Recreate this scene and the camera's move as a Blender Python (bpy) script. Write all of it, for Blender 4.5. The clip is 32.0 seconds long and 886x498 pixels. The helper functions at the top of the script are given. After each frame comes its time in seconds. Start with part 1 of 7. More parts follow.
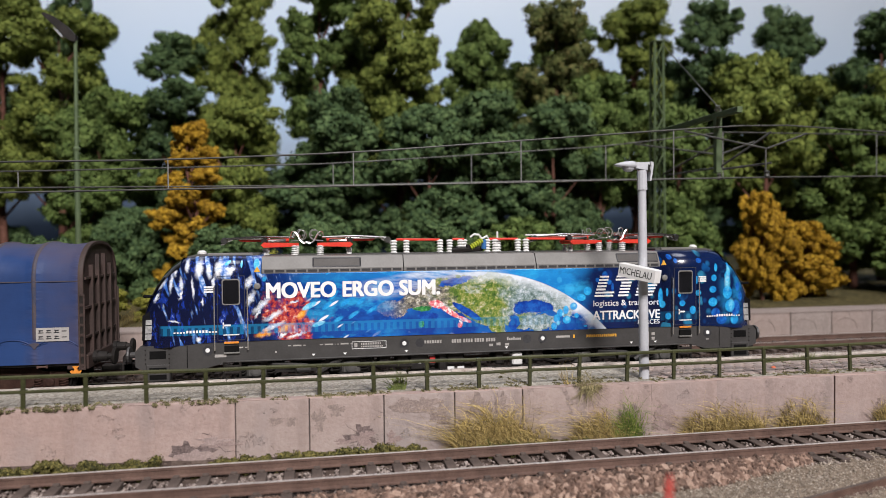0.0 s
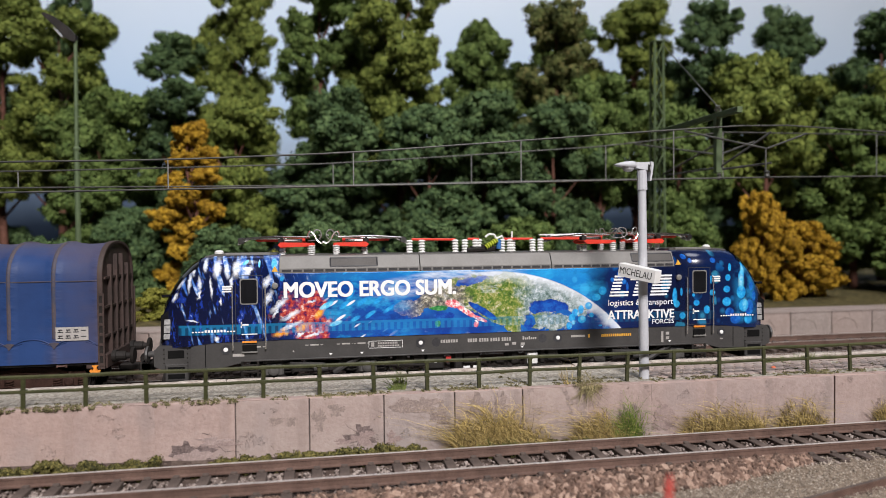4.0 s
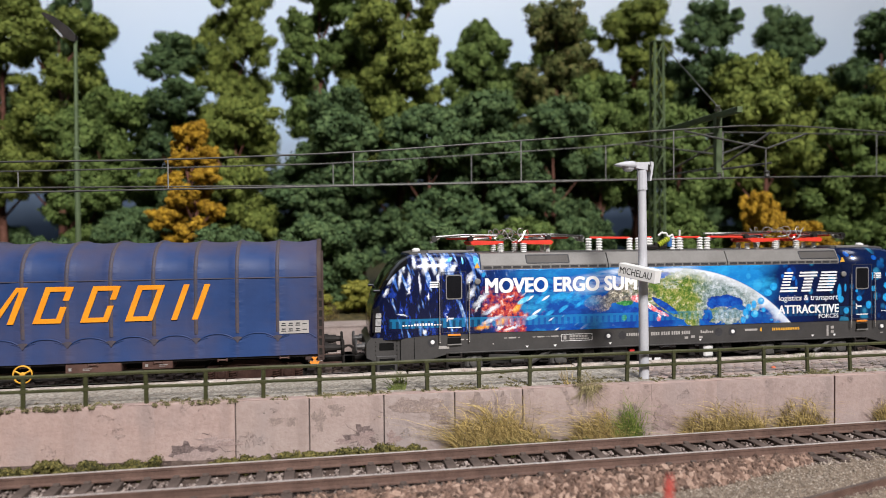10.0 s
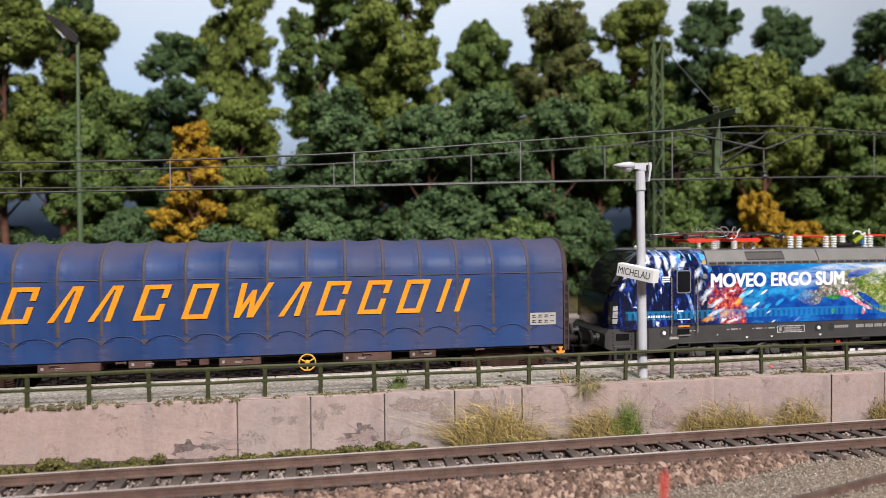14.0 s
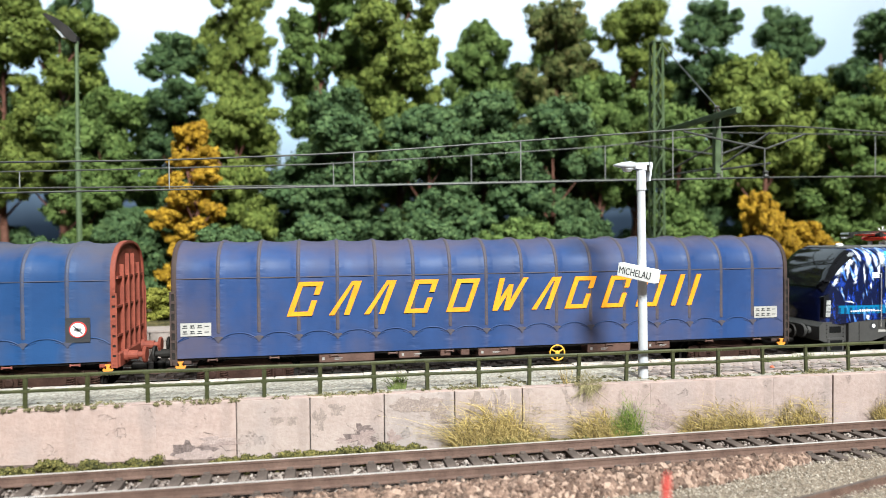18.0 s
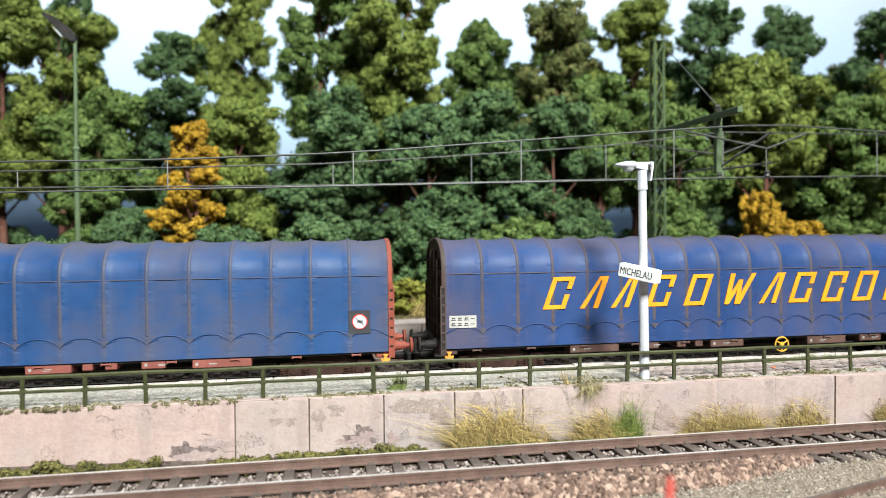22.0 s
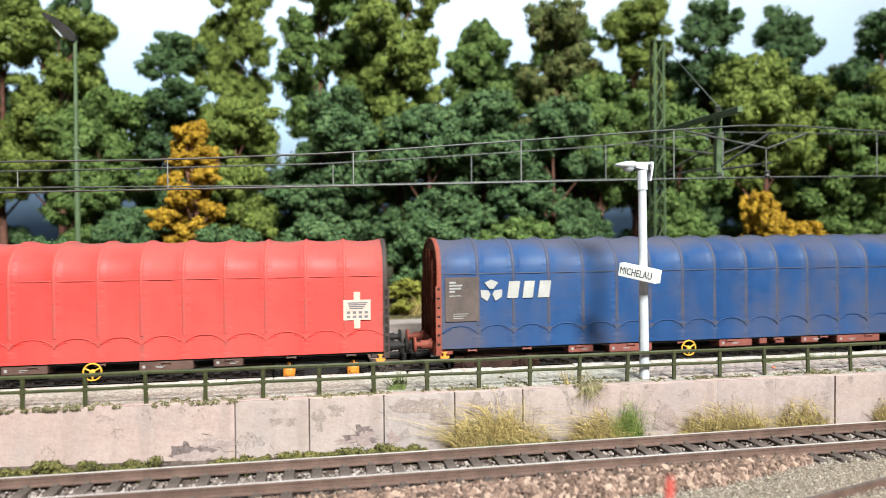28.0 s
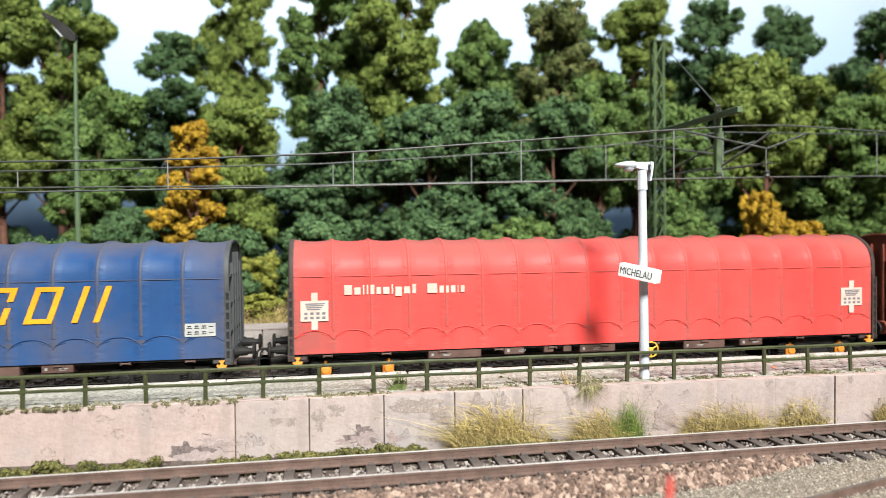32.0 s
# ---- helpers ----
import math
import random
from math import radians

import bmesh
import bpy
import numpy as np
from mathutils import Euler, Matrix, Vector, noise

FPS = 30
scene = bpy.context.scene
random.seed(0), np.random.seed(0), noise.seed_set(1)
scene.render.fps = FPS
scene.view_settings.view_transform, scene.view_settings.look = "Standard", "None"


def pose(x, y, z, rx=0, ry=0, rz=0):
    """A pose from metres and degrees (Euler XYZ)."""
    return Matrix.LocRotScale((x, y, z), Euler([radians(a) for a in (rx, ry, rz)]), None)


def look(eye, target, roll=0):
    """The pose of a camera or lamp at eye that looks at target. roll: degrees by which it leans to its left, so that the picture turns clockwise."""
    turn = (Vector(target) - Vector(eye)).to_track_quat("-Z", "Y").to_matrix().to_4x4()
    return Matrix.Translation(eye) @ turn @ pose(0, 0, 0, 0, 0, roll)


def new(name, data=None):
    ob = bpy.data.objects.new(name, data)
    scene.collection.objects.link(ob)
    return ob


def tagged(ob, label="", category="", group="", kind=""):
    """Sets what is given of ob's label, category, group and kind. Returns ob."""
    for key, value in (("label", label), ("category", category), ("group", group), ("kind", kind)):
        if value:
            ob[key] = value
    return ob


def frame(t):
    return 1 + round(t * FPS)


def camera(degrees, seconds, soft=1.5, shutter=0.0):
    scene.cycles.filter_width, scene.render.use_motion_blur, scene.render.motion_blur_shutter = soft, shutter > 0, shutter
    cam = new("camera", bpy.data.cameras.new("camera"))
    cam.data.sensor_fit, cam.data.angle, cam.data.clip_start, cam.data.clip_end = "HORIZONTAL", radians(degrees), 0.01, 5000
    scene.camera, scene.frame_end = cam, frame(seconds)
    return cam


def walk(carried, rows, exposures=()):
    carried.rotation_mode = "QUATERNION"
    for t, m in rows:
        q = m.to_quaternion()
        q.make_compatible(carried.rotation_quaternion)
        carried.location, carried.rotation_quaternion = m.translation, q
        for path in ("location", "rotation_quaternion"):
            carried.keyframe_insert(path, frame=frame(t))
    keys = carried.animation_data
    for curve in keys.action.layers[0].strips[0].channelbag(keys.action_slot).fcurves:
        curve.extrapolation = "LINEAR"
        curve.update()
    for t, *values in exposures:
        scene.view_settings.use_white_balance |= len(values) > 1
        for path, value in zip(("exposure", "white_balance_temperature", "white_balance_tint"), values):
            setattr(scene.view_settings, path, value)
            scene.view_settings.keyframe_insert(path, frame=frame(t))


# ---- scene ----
# A model railway in 1:87. Lengths in the builders are millimetres; MM turns them into metres.
MM = 0.001
cam = camera(67.0, 32.0, soft=0.7, shutter=0.25)
EYE = (-0.03836, -0.2354, 0.0487)
PSI, TILT = radians(9.94), radians(1.02)
WAY = Vector((math.sin(PSI) * math.cos(TILT), math.cos(PSI) * math.cos(TILT), -math.sin(TILT)))
cam.data.dof.use_dof = True
cam.data.dof.focus_distance = 0.213
cam.data.dof.aperture_fstop = 14.5
STILL = look(EYE, Vector(EYE) + WAY, -0.517)


def drawn_back(mm):
    """The same view from a little further back."""
    return Matrix.Translation(-WAY * mm * MM) @ STILL


# the view breathes a little while the lens hunts for its focus
walk(cam, [(0, STILL), (11.6, STILL), (11.9, drawn_back(1.7)), (16.5, drawn_back(1.7)), (17.0, STILL), (17.5, drawn_back(0.9)), (18.6, drawn_back(0.9)),
           (19.0, drawn_back(-0.3)), (32.0, drawn_back(-0.2))],
     exposures=[(0, -0.55, 6350, 16), (9.0, -0.42, 6350, 15), (15.0, -0.31, 6350, 15), (16.5, -0.05, 6250, 10), (17.0, 0.27, 6180, 9), (17.5, 0.44, 6050, 3), (32.0, 0.44, 6050, 3)])

# ---- light: one lamp in front and above, a broad ceiling lamp, a pale room ----
world = bpy.data.worlds.new("room_air")
scene.world = world
world.use_nodes = True
world.node_tree.nodes["Background"].inputs[0].default_value = (0.86, 0.92, 1.0, 1)
world.node_tree.nodes["Background"].inputs[1].default_value = 0.12


def lamp(name, eye, target, size, watts, colour, spread=180.0):
    data = bpy.data.lights.new(name, "AREA")
    data.shape, data.size, data.energy, data.color = "DISK", size, watts, colour
    data.spread = radians(spread)
    ob = new(name, data)
    ob.matrix_world = look(eye, target)
    return ob


lamp("spot_lamp", (0.13, -1.04, 0.82), (-0.06, 0.12, 0.08), 0.30, 9.7, (0.99, 0.955, 0.90), 96.0)
lamp("ceiling_lamp", (0.28, -0.1, 1.9), (0.0, 0.1, 0.0), 0.9, 15, (0.97, 0.98, 1.0))


# ---- node materials ----
class Mat:
    """A node material with short ways to chain nodes. Coordinates are millimetres in the object's own space."""

    def __init__(self, name, rough=0.6, metal=0.0, spec=0.4):
        self.m = bpy.data.materials.new(name)
        self.m.use_nodes = True
        self.nt = self.m.node_tree
        self.bsdf = self.nt.nodes["Principled BSDF"]
        self.set("Roughness", rough)
        self.set("Metallic", metal)
        self.set("Specular IOR Level", spec)
        tc = self.nt.nodes.new("ShaderNodeTexCoord")
        mp = self.nt.nodes.new("ShaderNodeVectorMath")
        mp.operation = "SCALE"
        mp.inputs["Scale"].default_value = 1000
        self.nt.links.new(tc.outputs["Object"], mp.inputs[0])
        self.co = mp.outputs[0]
        self.rnd = None

    def put(self, socket, value):
        if isinstance(value, bpy.types.NodeSocket):
            self.nt.links.new(value, socket)
        elif isinstance(value, tuple) and len(value) == 3 and socket.type == "RGBA":
            socket.default_value = (*value, 1)
        else:
            socket.default_value = value

    def set(self, name, value):
        self.put(self.bsdf.inputs[name], value)
        return self

    def math(self, op, a, b=0.0, c=0.0):
        n = self.nt.nodes.new("ShaderNodeMath")
        n.operation = op
        self.put(n.inputs[0], a), self.put(n.inputs[1], b), self.put(n.inputs[2], c)
        return n.outputs[0]

    def xyz(self):
        n = self.nt.nodes.new("ShaderNodeSeparateXYZ")
        self.nt.links.new(self.co, n.inputs[0])
        return n.outputs

    def vec(self, x, y, z):
        n = self.nt.nodes.new("ShaderNodeCombineXYZ")
        self.put(n.inputs[0], x), self.put(n.inputs[1], y), self.put(n.inputs[2], z)
        return n.outputs[0]

    def stretch(self, sx, sy, sz):
        n = self.nt.nodes.new("ShaderNodeVectorMath")
        n.operation = "MULTIPLY"
        self.put(n.inputs[0], self.co)
        n.inputs[1].default_value = (sx, sy, sz)
        return n.outputs[0]

    def noise(self, size, detail=3.0, co=None, rough=0.55):
        """Noise with features of about that size in mm."""
        n = self.nt.nodes.new("ShaderNodeTexNoise")
        self.put(n.inputs["Vector"], co or self.co)
        n.inputs["Scale"].default_value, n.inputs["Detail"].default_value = 1.0 / size, detail
        n.inputs["Roughness"].default_value = rough
        return n.outputs[0]

    def cells(self, size, co=None, what="Distance", rnd=1.0):
        n = self.nt.nodes.new("ShaderNodeTexVoronoi")
        self.put(n.inputs["Vector"], co or self.co)
        n.inputs["Scale"].default_value = 1.0 / size
        n.inputs["Randomness"].default_value = rnd
        return n.outputs[what]

    def ramp(self, fac, *stops):
        n = self.nt.nodes.new("ShaderNodeValToRGB")
        self.put(n.inputs[0], fac)
        e = n.color_ramp.elements
        while len(e) < len(stops):
            e.new(0.5)
        for el, (p, c) in zip(e, stops):
            el.position = p
            el.color = (*c, 1) if isinstance(c, tuple) else (c, c, c, 1)
        return n.outputs[0]

    def band(self, v, a, b, c, d):
        """0 below a, 1 from b to c, 0 above d."""
        up, down = self.nt.nodes.new("ShaderNodeMapRange"), self.nt.nodes.new("ShaderNodeMapRange")
        for n, p, q in ((up, a, b), (down, d, c)):
            n.interpolation_type = "SMOOTHSTEP"
            self.put(n.inputs[0], v)
            n.inputs[1].default_value, n.inputs[2].default_value = p, q
        # a falling step is one minus a rising one
        down.inputs[1].default_value, down.inputs[2].default_value = c, d
        down.inputs[3].default_value, down.inputs[4].default_value = 1, 0
        return self.math("MULTIPLY", up.outputs[0], down.outputs[0])

    def mix(self, fac, a, b, mode="MIX"):
        n = self.nt.nodes.new("ShaderNodeMix")
        n.data_type, n.blend_type = "RGBA", mode
        self.put(n.inputs[0], fac), self.put(n.inputs[6], a), self.put(n.inputs[7], b)
        return n.outputs[2]

    def random(self):
        """A value of its own for each object."""
        if not self.rnd:
            self.rnd = self.nt.nodes.new("ShaderNodeObjectInfo").outputs["Random"]
        return self.rnd

    def island(self):
        return self.nt.nodes.new("ShaderNodeNewGeometry").outputs["Random Per Island"]

    def bump(self, height, mm=0.1, strength=1.0):
        n = self.nt.nodes.new("ShaderNodeBump")
        n.inputs["Strength"].default_value, n.inputs["Distance"].default_value = strength, mm * MM
        self.put(n.inputs["Height"], height)
        return self.set("Normal", n.outputs[0])

    def colour(self, c):
        return self.set("Base Color", c)


def painted(name, a, b, rough=0.5, size=6.0, metal=0.0, grain=0.6, relief=0.05, spec=0.4):
    """Paint of two tones that drift into one another, with fine grain."""
    m = Mat(name, rough, metal, spec)
    f = m.math("ADD", m.math("MULTIPLY", m.noise(size), 0.65), m.math("MULTIPLY", m.noise(grain, 2.0), 0.35))
    m.colour(m.ramp(f, (0.35, a), (0.65, b)))
    if relief:
        m.bump(m.noise(grain, 3.0), relief)
    return m.m


# general paints
STEEL_DARK = painted("dark_underframe", (0.009, 0.008, 0.007), (0.026, 0.022, 0.020), 0.65, spec=0.22)
RUST_BROWN = painted("weathered_brown", (0.026, 0.012, 0.009), (0.062, 0.032, 0.023), 0.75, spec=0.2)
OXIDE_RED = painted("oxide_red", (0.16, 0.038, 0.025), (0.27, 0.068, 0.042), 0.65, spec=0.25)
END_GREY = painted("dark_grey_end", (0.035, 0.034, 0.036), (0.06, 0.058, 0.06), 0.6)
END_BROWN = painted("brown_end", (0.030, 0.020, 0.017), (0.062, 0.038, 0.032), 0.65)
BOX_BROWN = painted("box_brown", (0.062, 0.030, 0.022), (0.115, 0.062, 0.048), 0.65)
BOX_RED = painted("box_red", (0.17, 0.05, 0.038), (0.24, 0.075, 0.055), 0.65)
YELLOW = painted("yellow_paint", (0.66, 0.33, 0.03), (0.78, 0.43, 0.05), 0.5)
ORANGE = painted("orange_paint", (0.62, 0.20, 0.02), (0.78, 0.29, 0.04), 0.5)
LETTER_YELLOW = painted("letter_yellow", (0.74, 0.245, 0.008), (0.85, 0.325, 0.014), 0.55, grain=0.8, spec=0.25)
WHITE = painted("white_print", (0.78, 0.78, 0.77), (0.86, 0.86, 0.85), 0.45, relief=0)
PLATE_WHITE = painted("white_plate", (0.30, 0.285, 0.27), (0.43, 0.41, 0.385), 0.65)
ROSE_PRINT = painted("rose_cream_print", (0.48, 0.33, 0.27), (0.60, 0.45, 0.385), 0.6)
PRINT_PALE = painted("pale_grey_print", (0.26, 0.25, 0.24), (0.36, 0.35, 0.34), 0.6, relief=0)
PRINT_GREY = painted("grey_print", (0.10, 0.10, 0.11), (0.17, 0.17, 0.18), 0.6, relief=0)
PRINT_DARK = painted("dark_print", (0.02, 0.02, 0.022), (0.045, 0.045, 0.05), 0.5, relief=0)
PRINT_RED = painted("red_print", (0.55, 0.03, 0.03), (0.65, 0.06, 0.05), 0.5, relief=0)
PANEL_BROWN = painted("brown_panel", (0.06, 0.045, 0.04), (0.11, 0.08, 0.07), 0.7)
PIT_BLACK = painted("pit_black", (0.004, 0.004, 0.004), (0.008, 0.008, 0.008), 0.8, relief=0, spec=0.1)
LOCO_GREY = painted("loco_frame_grey", (0.042, 0.040, 0.039), (0.060, 0.058, 0.056), 0.45, relief=0.01)
LOCO_ROOF = painted("loco_roof_grey", (0.16, 0.155, 0.145), (0.20, 0.195, 0.185), 0.5, relief=0.01)
LOCO_ROOF_DARK = painted("loco_roof_dark", (0.075, 0.072, 0.068), (0.10, 0.096, 0.09), 0.5, relief=0.01)
GRILLE = painted("loco_grille", (0.06, 0.055, 0.05), (0.08, 0.075, 0.07), 0.6)
PANTO_RED = painted("panto_red", (0.62, 0.035, 0.02), (0.74, 0.06, 0.03), 0.4, relief=0)
PORCELAIN = painted("insulator_white", (0.68, 0.68, 0.66), (0.80, 0.80, 0.78), 0.3, relief=0)
CHROME = painted("bright_wire", (0.66, 0.63, 0.58), (0.86, 0.84, 0.80), 0.22, metal=0.85, relief=0)
BOGIE_GREY = painted("bogie_grey", (0.011, 0.010, 0.009), (0.030, 0.027, 0.025), 0.5, spec=0.3)
METAL = painted("bare_metal", (0.22, 0.21, 0.20), (0.40, 0.385, 0.36), 0.25, metal=1.0, relief=0)
BLACK_GLASS = painted("black_glass", (0.006, 0.006, 0.007), (0.010, 0.010, 0.012), 0.06, relief=0, spec=0.6)
LENS = painted("headlight_lens", (0.16, 0.16, 0.17), (0.44, 0.44, 0.43), 0.12, relief=0)
WIRE_GREEN = painted("isolator_green", (0.30, 0.36, 0.02), (0.40, 0.46, 0.05), 0.5)
WIRE_BLUE = painted("isolator_blue", (0.02, 0.10, 0.30), (0.04, 0.16, 0.40), 0.5)
DROPPER = painted("dropper_grey", (0.15, 0.15, 0.145), (0.26, 0.26, 0.25), 0.4, relief=0)
WIRE = painted("wire_dark", (0.05, 0.05, 0.048), (0.11, 0.11, 0.10), 0.45, metal=0.4)
GREEN_PAINT = painted("mast_green", (0.062, 0.096, 0.042), (0.100, 0.138, 0.066), 0.6)
FENCE_GREEN = painted("fence_green", (0.032, 0.036, 0.012), (0.070, 0.072, 0.030), 0.5, size=4)
POST_GREY = painted("post_grey", (0.42, 0.43, 0.46), (0.52, 0.53, 0.56), 0.5, relief=0.01)
SIGN_WHITE = painted("sign_white", (0.78, 0.78, 0.76), (0.85, 0.85, 0.84), 0.5, relief=0)
RAIL_RUST = painted("rail_rust", (0.092, 0.055, 0.043), (0.165, 0.103, 0.081), 0.6)
RAIL_TOP = painted("rail_top", (0.42, 0.38, 0.36), (0.66, 0.63, 0.60), 0.35, metal=0.25, size=15)
SLEEPER = painted("sleeper", (0.070, 0.052, 0.044), (0.145, 0.112, 0.096), 0.8)
ORANGE_RED = painted("orange_red", (0.55, 0.12, 0.06), (0.68, 0.20, 0.10), 0.7)
RED_POST = painted("red_post", (0.55, 0.05, 0.045), (0.65, 0.08, 0.06), 0.6)
BARK = painted("bark", (0.10, 0.04, 0.026), (0.20, 0.09, 0.06), 0.8, size=5, grain=1.0, relief=0.4)
ROOM_WALL = painted("room_wall", (0.62, 0.62, 0.62), (0.68, 0.68, 0.67), 0.9, size=400, grain=30, relief=0)
ROOM_FLOOR = painted("room_floor", (0.18, 0.16, 0.14), (0.24, 0.21, 0.19), 0.7, size=300, grain=20, relief=0)


def foliage(name, dark, mid, light):
    m = Mat(name, 0.85, 0, 0.15)
    dark, mid, light = [tuple(v * 1.24 + b for v, b in zip(c, (0.0, 0.0, 0.008))) for c in (dark, mid, light)]
    f = m.math("ADD", m.math("MULTIPLY", m.noise(16, 3), 0.55), m.math("MULTIPLY", m.island(), 0.45))
    m.colour(m.ramp(f, (0.25, dark), (0.5, mid), (0.75, light)))
    return m.m


LEAF_DARK = foliage("leaf_dark_green", (0.028, 0.052, 0.017), (0.058, 0.098, 0.032), (0.098, 0.146, 0.050))
LEAF_MID = foliage("leaf_mid_green", (0.044, 0.072, 0.014), (0.086, 0.130, 0.028), (0.138, 0.188, 0.048))
LEAF_OLIVE = foliage("leaf_olive", (0.060, 0.084, 0.012), (0.115, 0.146, 0.025), (0.180, 0.212, 0.042))
LEAF_BROWN = foliage("leaf_brownish", (0.045, 0.060, 0.015), (0.088, 0.105, 0.026), (0.165, 0.150, 0.050))
LEAF_GOLD = foliage("leaf_autumn", (0.16, 0.092, 0.006), (0.30, 0.178, 0.010), (0.43, 0.27, 0.02))
LEAF_LIME = foliage("leaf_lime", (0.10, 0.11, 0.012), (0.18, 0.18, 0.025), (0.27, 0.26, 0.05))
MOSS = foliage("moss_green", (0.035, 0.036, 0.010), (0.085, 0.080, 0.020), (0.18, 0.155, 0.045))
MOSS_DUSTY = foliage("moss_dusty", (0.06, 0.055, 0.022), (0.13, 0.115, 0.05), (0.22, 0.195, 0.10))
GRASS_DRY = foliage("grass_dry", (0.085, 0.062, 0.024), (0.26, 0.19, 0.060), (0.58, 0.45, 0.18))
GRASS_HAY = foliage("grass_hay", (0.085, 0.075, 0.030), (0.20, 0.17, 0.080), (0.40, 0.34, 0.18))
GRASS_GREEN = foliage("grass_green", (0.045, 0.068, 0.012), (0.095, 0.135, 0.020), (0.20, 0.235, 0.05))
GRASS_DUSTY = foliage("grass_dusty", (0.05, 0.07, 0.015), (0.10, 0.125, 0.03), (0.18, 0.20, 0.07))


def tarp(name, clean, deep, grime, grime_amount):
    """A wagon's tarpaulin: painted cloth, creased beside its hoops, weathered with brown dust from above and below."""
    m = Mat(name, 0.6, 0, 0.33)
    x, y, z = m.xyz()
    base = m.ramp(m.math("ADD", m.math("MULTIPLY", m.noise(30, 2), 0.7), m.math("MULTIPLY", m.noise(4, 3), 0.3)),
                  (0.35, deep), (0.62, clean))
    # distance from the nearest hoop, 0 on it and 1 in the middle of a bay
    bay = m.math("MULTIPLY", m.math("ABSOLUTE", m.math("SUBTRACT", m.math("FRACT", m.math("DIVIDE", m.math("ADD", x, 105.5), 211.0 / 17)), 0.5)), 2.0)
    near = m.band(bay, 0.55, 1.0, 2, 3)
    dust = m.math("ADD", m.noise(22, 4, m.stretch(1, 1, 0.6)), m.math("ADD", m.math("MULTIPLY", m.band(z, 40, 48.5, 60, 61), 0.34), m.math("MULTIPLY", m.band(m.math("ABSOLUTE", x), 84, 108, 140, 141), 0.16)))
    dust = m.math("ADD", dust, m.math("MULTIPLY", m.noise(3, 3, m.stretch(0.3, 1, 1.6)), 0.14))
    dust = m.math("ADD", dust, m.math("MULTIPLY", m.band(bay, 0.80, 1.0, 2, 3), 0.10))
    f = m.math("MULTIPLY", m.ramp(dust, (0.54, 0.0), (0.88, 1.0)), grime_amount)
    m.colour(m.mix(f, base, grime))
    m.set("Roughness", m.math("ADD", m.math("MULTIPLY", f, 0.28), 0.53))
    crease = m.math("MULTIPLY", m.noise(2.6, 2, m.stretch(0.42, 1, 1.25)), m.math("ADD", m.math("MULTIPLY", near, 1.0), 0.10))
    m.bump(m.math("ADD", crease, m.math("MULTIPLY", m.noise(0.8, 2), 0.05)), 0.42)
    return m.m


TARP_BLUE = tarp("tarp_blue_weathered", (0.018, 0.051, 0.166), (0.013, 0.036, 0.120), (0.088, 0.066, 0.080), 0.62)
TARP_BLUE_CLEAN = tarp("tarp_blue", (0.015, 0.058, 0.172), (0.011, 0.042, 0.132), (0.086, 0.072, 0.082), 0.75)
TARP_RED = tarp("tarp_red", (0.66, 0.052, 0.043), (0.58, 0.047, 0.040), (0.24, 0.075, 0.062), 0.8)
HOOP_BLUE = painted("hoop_grey_blue", (0.030, 0.048, 0.105), (0.075, 0.066, 0.082), 0.6)
HOOP_BROWN = painted("hoop_weathered_brown", (0.034, 0.042, 0.078), (0.092, 0.066, 0.062), 0.65)
HOOP_RED = painted("hoop_red", (0.46, 0.052, 0.042), (0.33, 0.070, 0.058), 0.6)


def concrete(name, tones, patch, soot):
    m = Mat(name, 0.85, 0, 0.25)
    x, y, z = m.xyz()
    n = m.math("ADD", m.math("MULTIPLY", m.noise(14, 4), 0.6), m.math("MULTIPLY", m.noise(1.2, 3), 0.4))
    col = m.ramp(n, (0.33, tones[0]), (0.5, tones[1]), (0.68, tones[2]))
    n1 = m.noise(7, 7, m.vec(m.math("ADD", x, m.math("MULTIPLY", m.random(), 900)), y, z), 0.72)
    flake = m.ramp(n1, (0.60, 0.0), (0.615, 1.0))
    rim = m.math("MULTIPLY", m.ramp(n1, (0.588, 0.0), (0.603, 1.0)), m.ramp(n1, (0.603, 1.0), (0.616, 0.0)))
    col = m.mix(m.math("MULTIPLY", flake, patch), col, (0.26, 0.235, 0.225))
    col = m.mix(m.math("MULTIPLY", rim, patch), col, (0.11, 0.09, 0.085))
    streak = m.ramp(m.noise(5, 4, m.stretch(1, 1, 0.12)), (0.55, 0.0), (0.75, 1.0))
    col = m.mix(m.math("MULTIPLY", streak, soot), col, (0.20, 0.17, 0.16))
    tint = m.math("SUBTRACT", m.random(), 0.5)
    col = m.mix(m.math("MULTIPLY", m.math("ADD", tint, 0.5), 0.35), col, (0.42, 0.295, 0.25))
    grey = m.ramp(m.noise(16, 4, m.vec(m.math("ADD", x, m.math("MULTIPLY", m.random(), 500)), y, m.math("MULTIPLY", z, 0.8))), (0.50, 0.0), (0.66, 1.0))
    col = m.mix(m.math("MULTIPLY", grey, soot), col, (0.30, 0.255, 0.245))
    m.colour(col)
    m.bump(m.math("SUBTRACT", m.noise(0.8, 3), m.math("MULTIPLY", flake, 0.6)), 0.18)
    return m.m


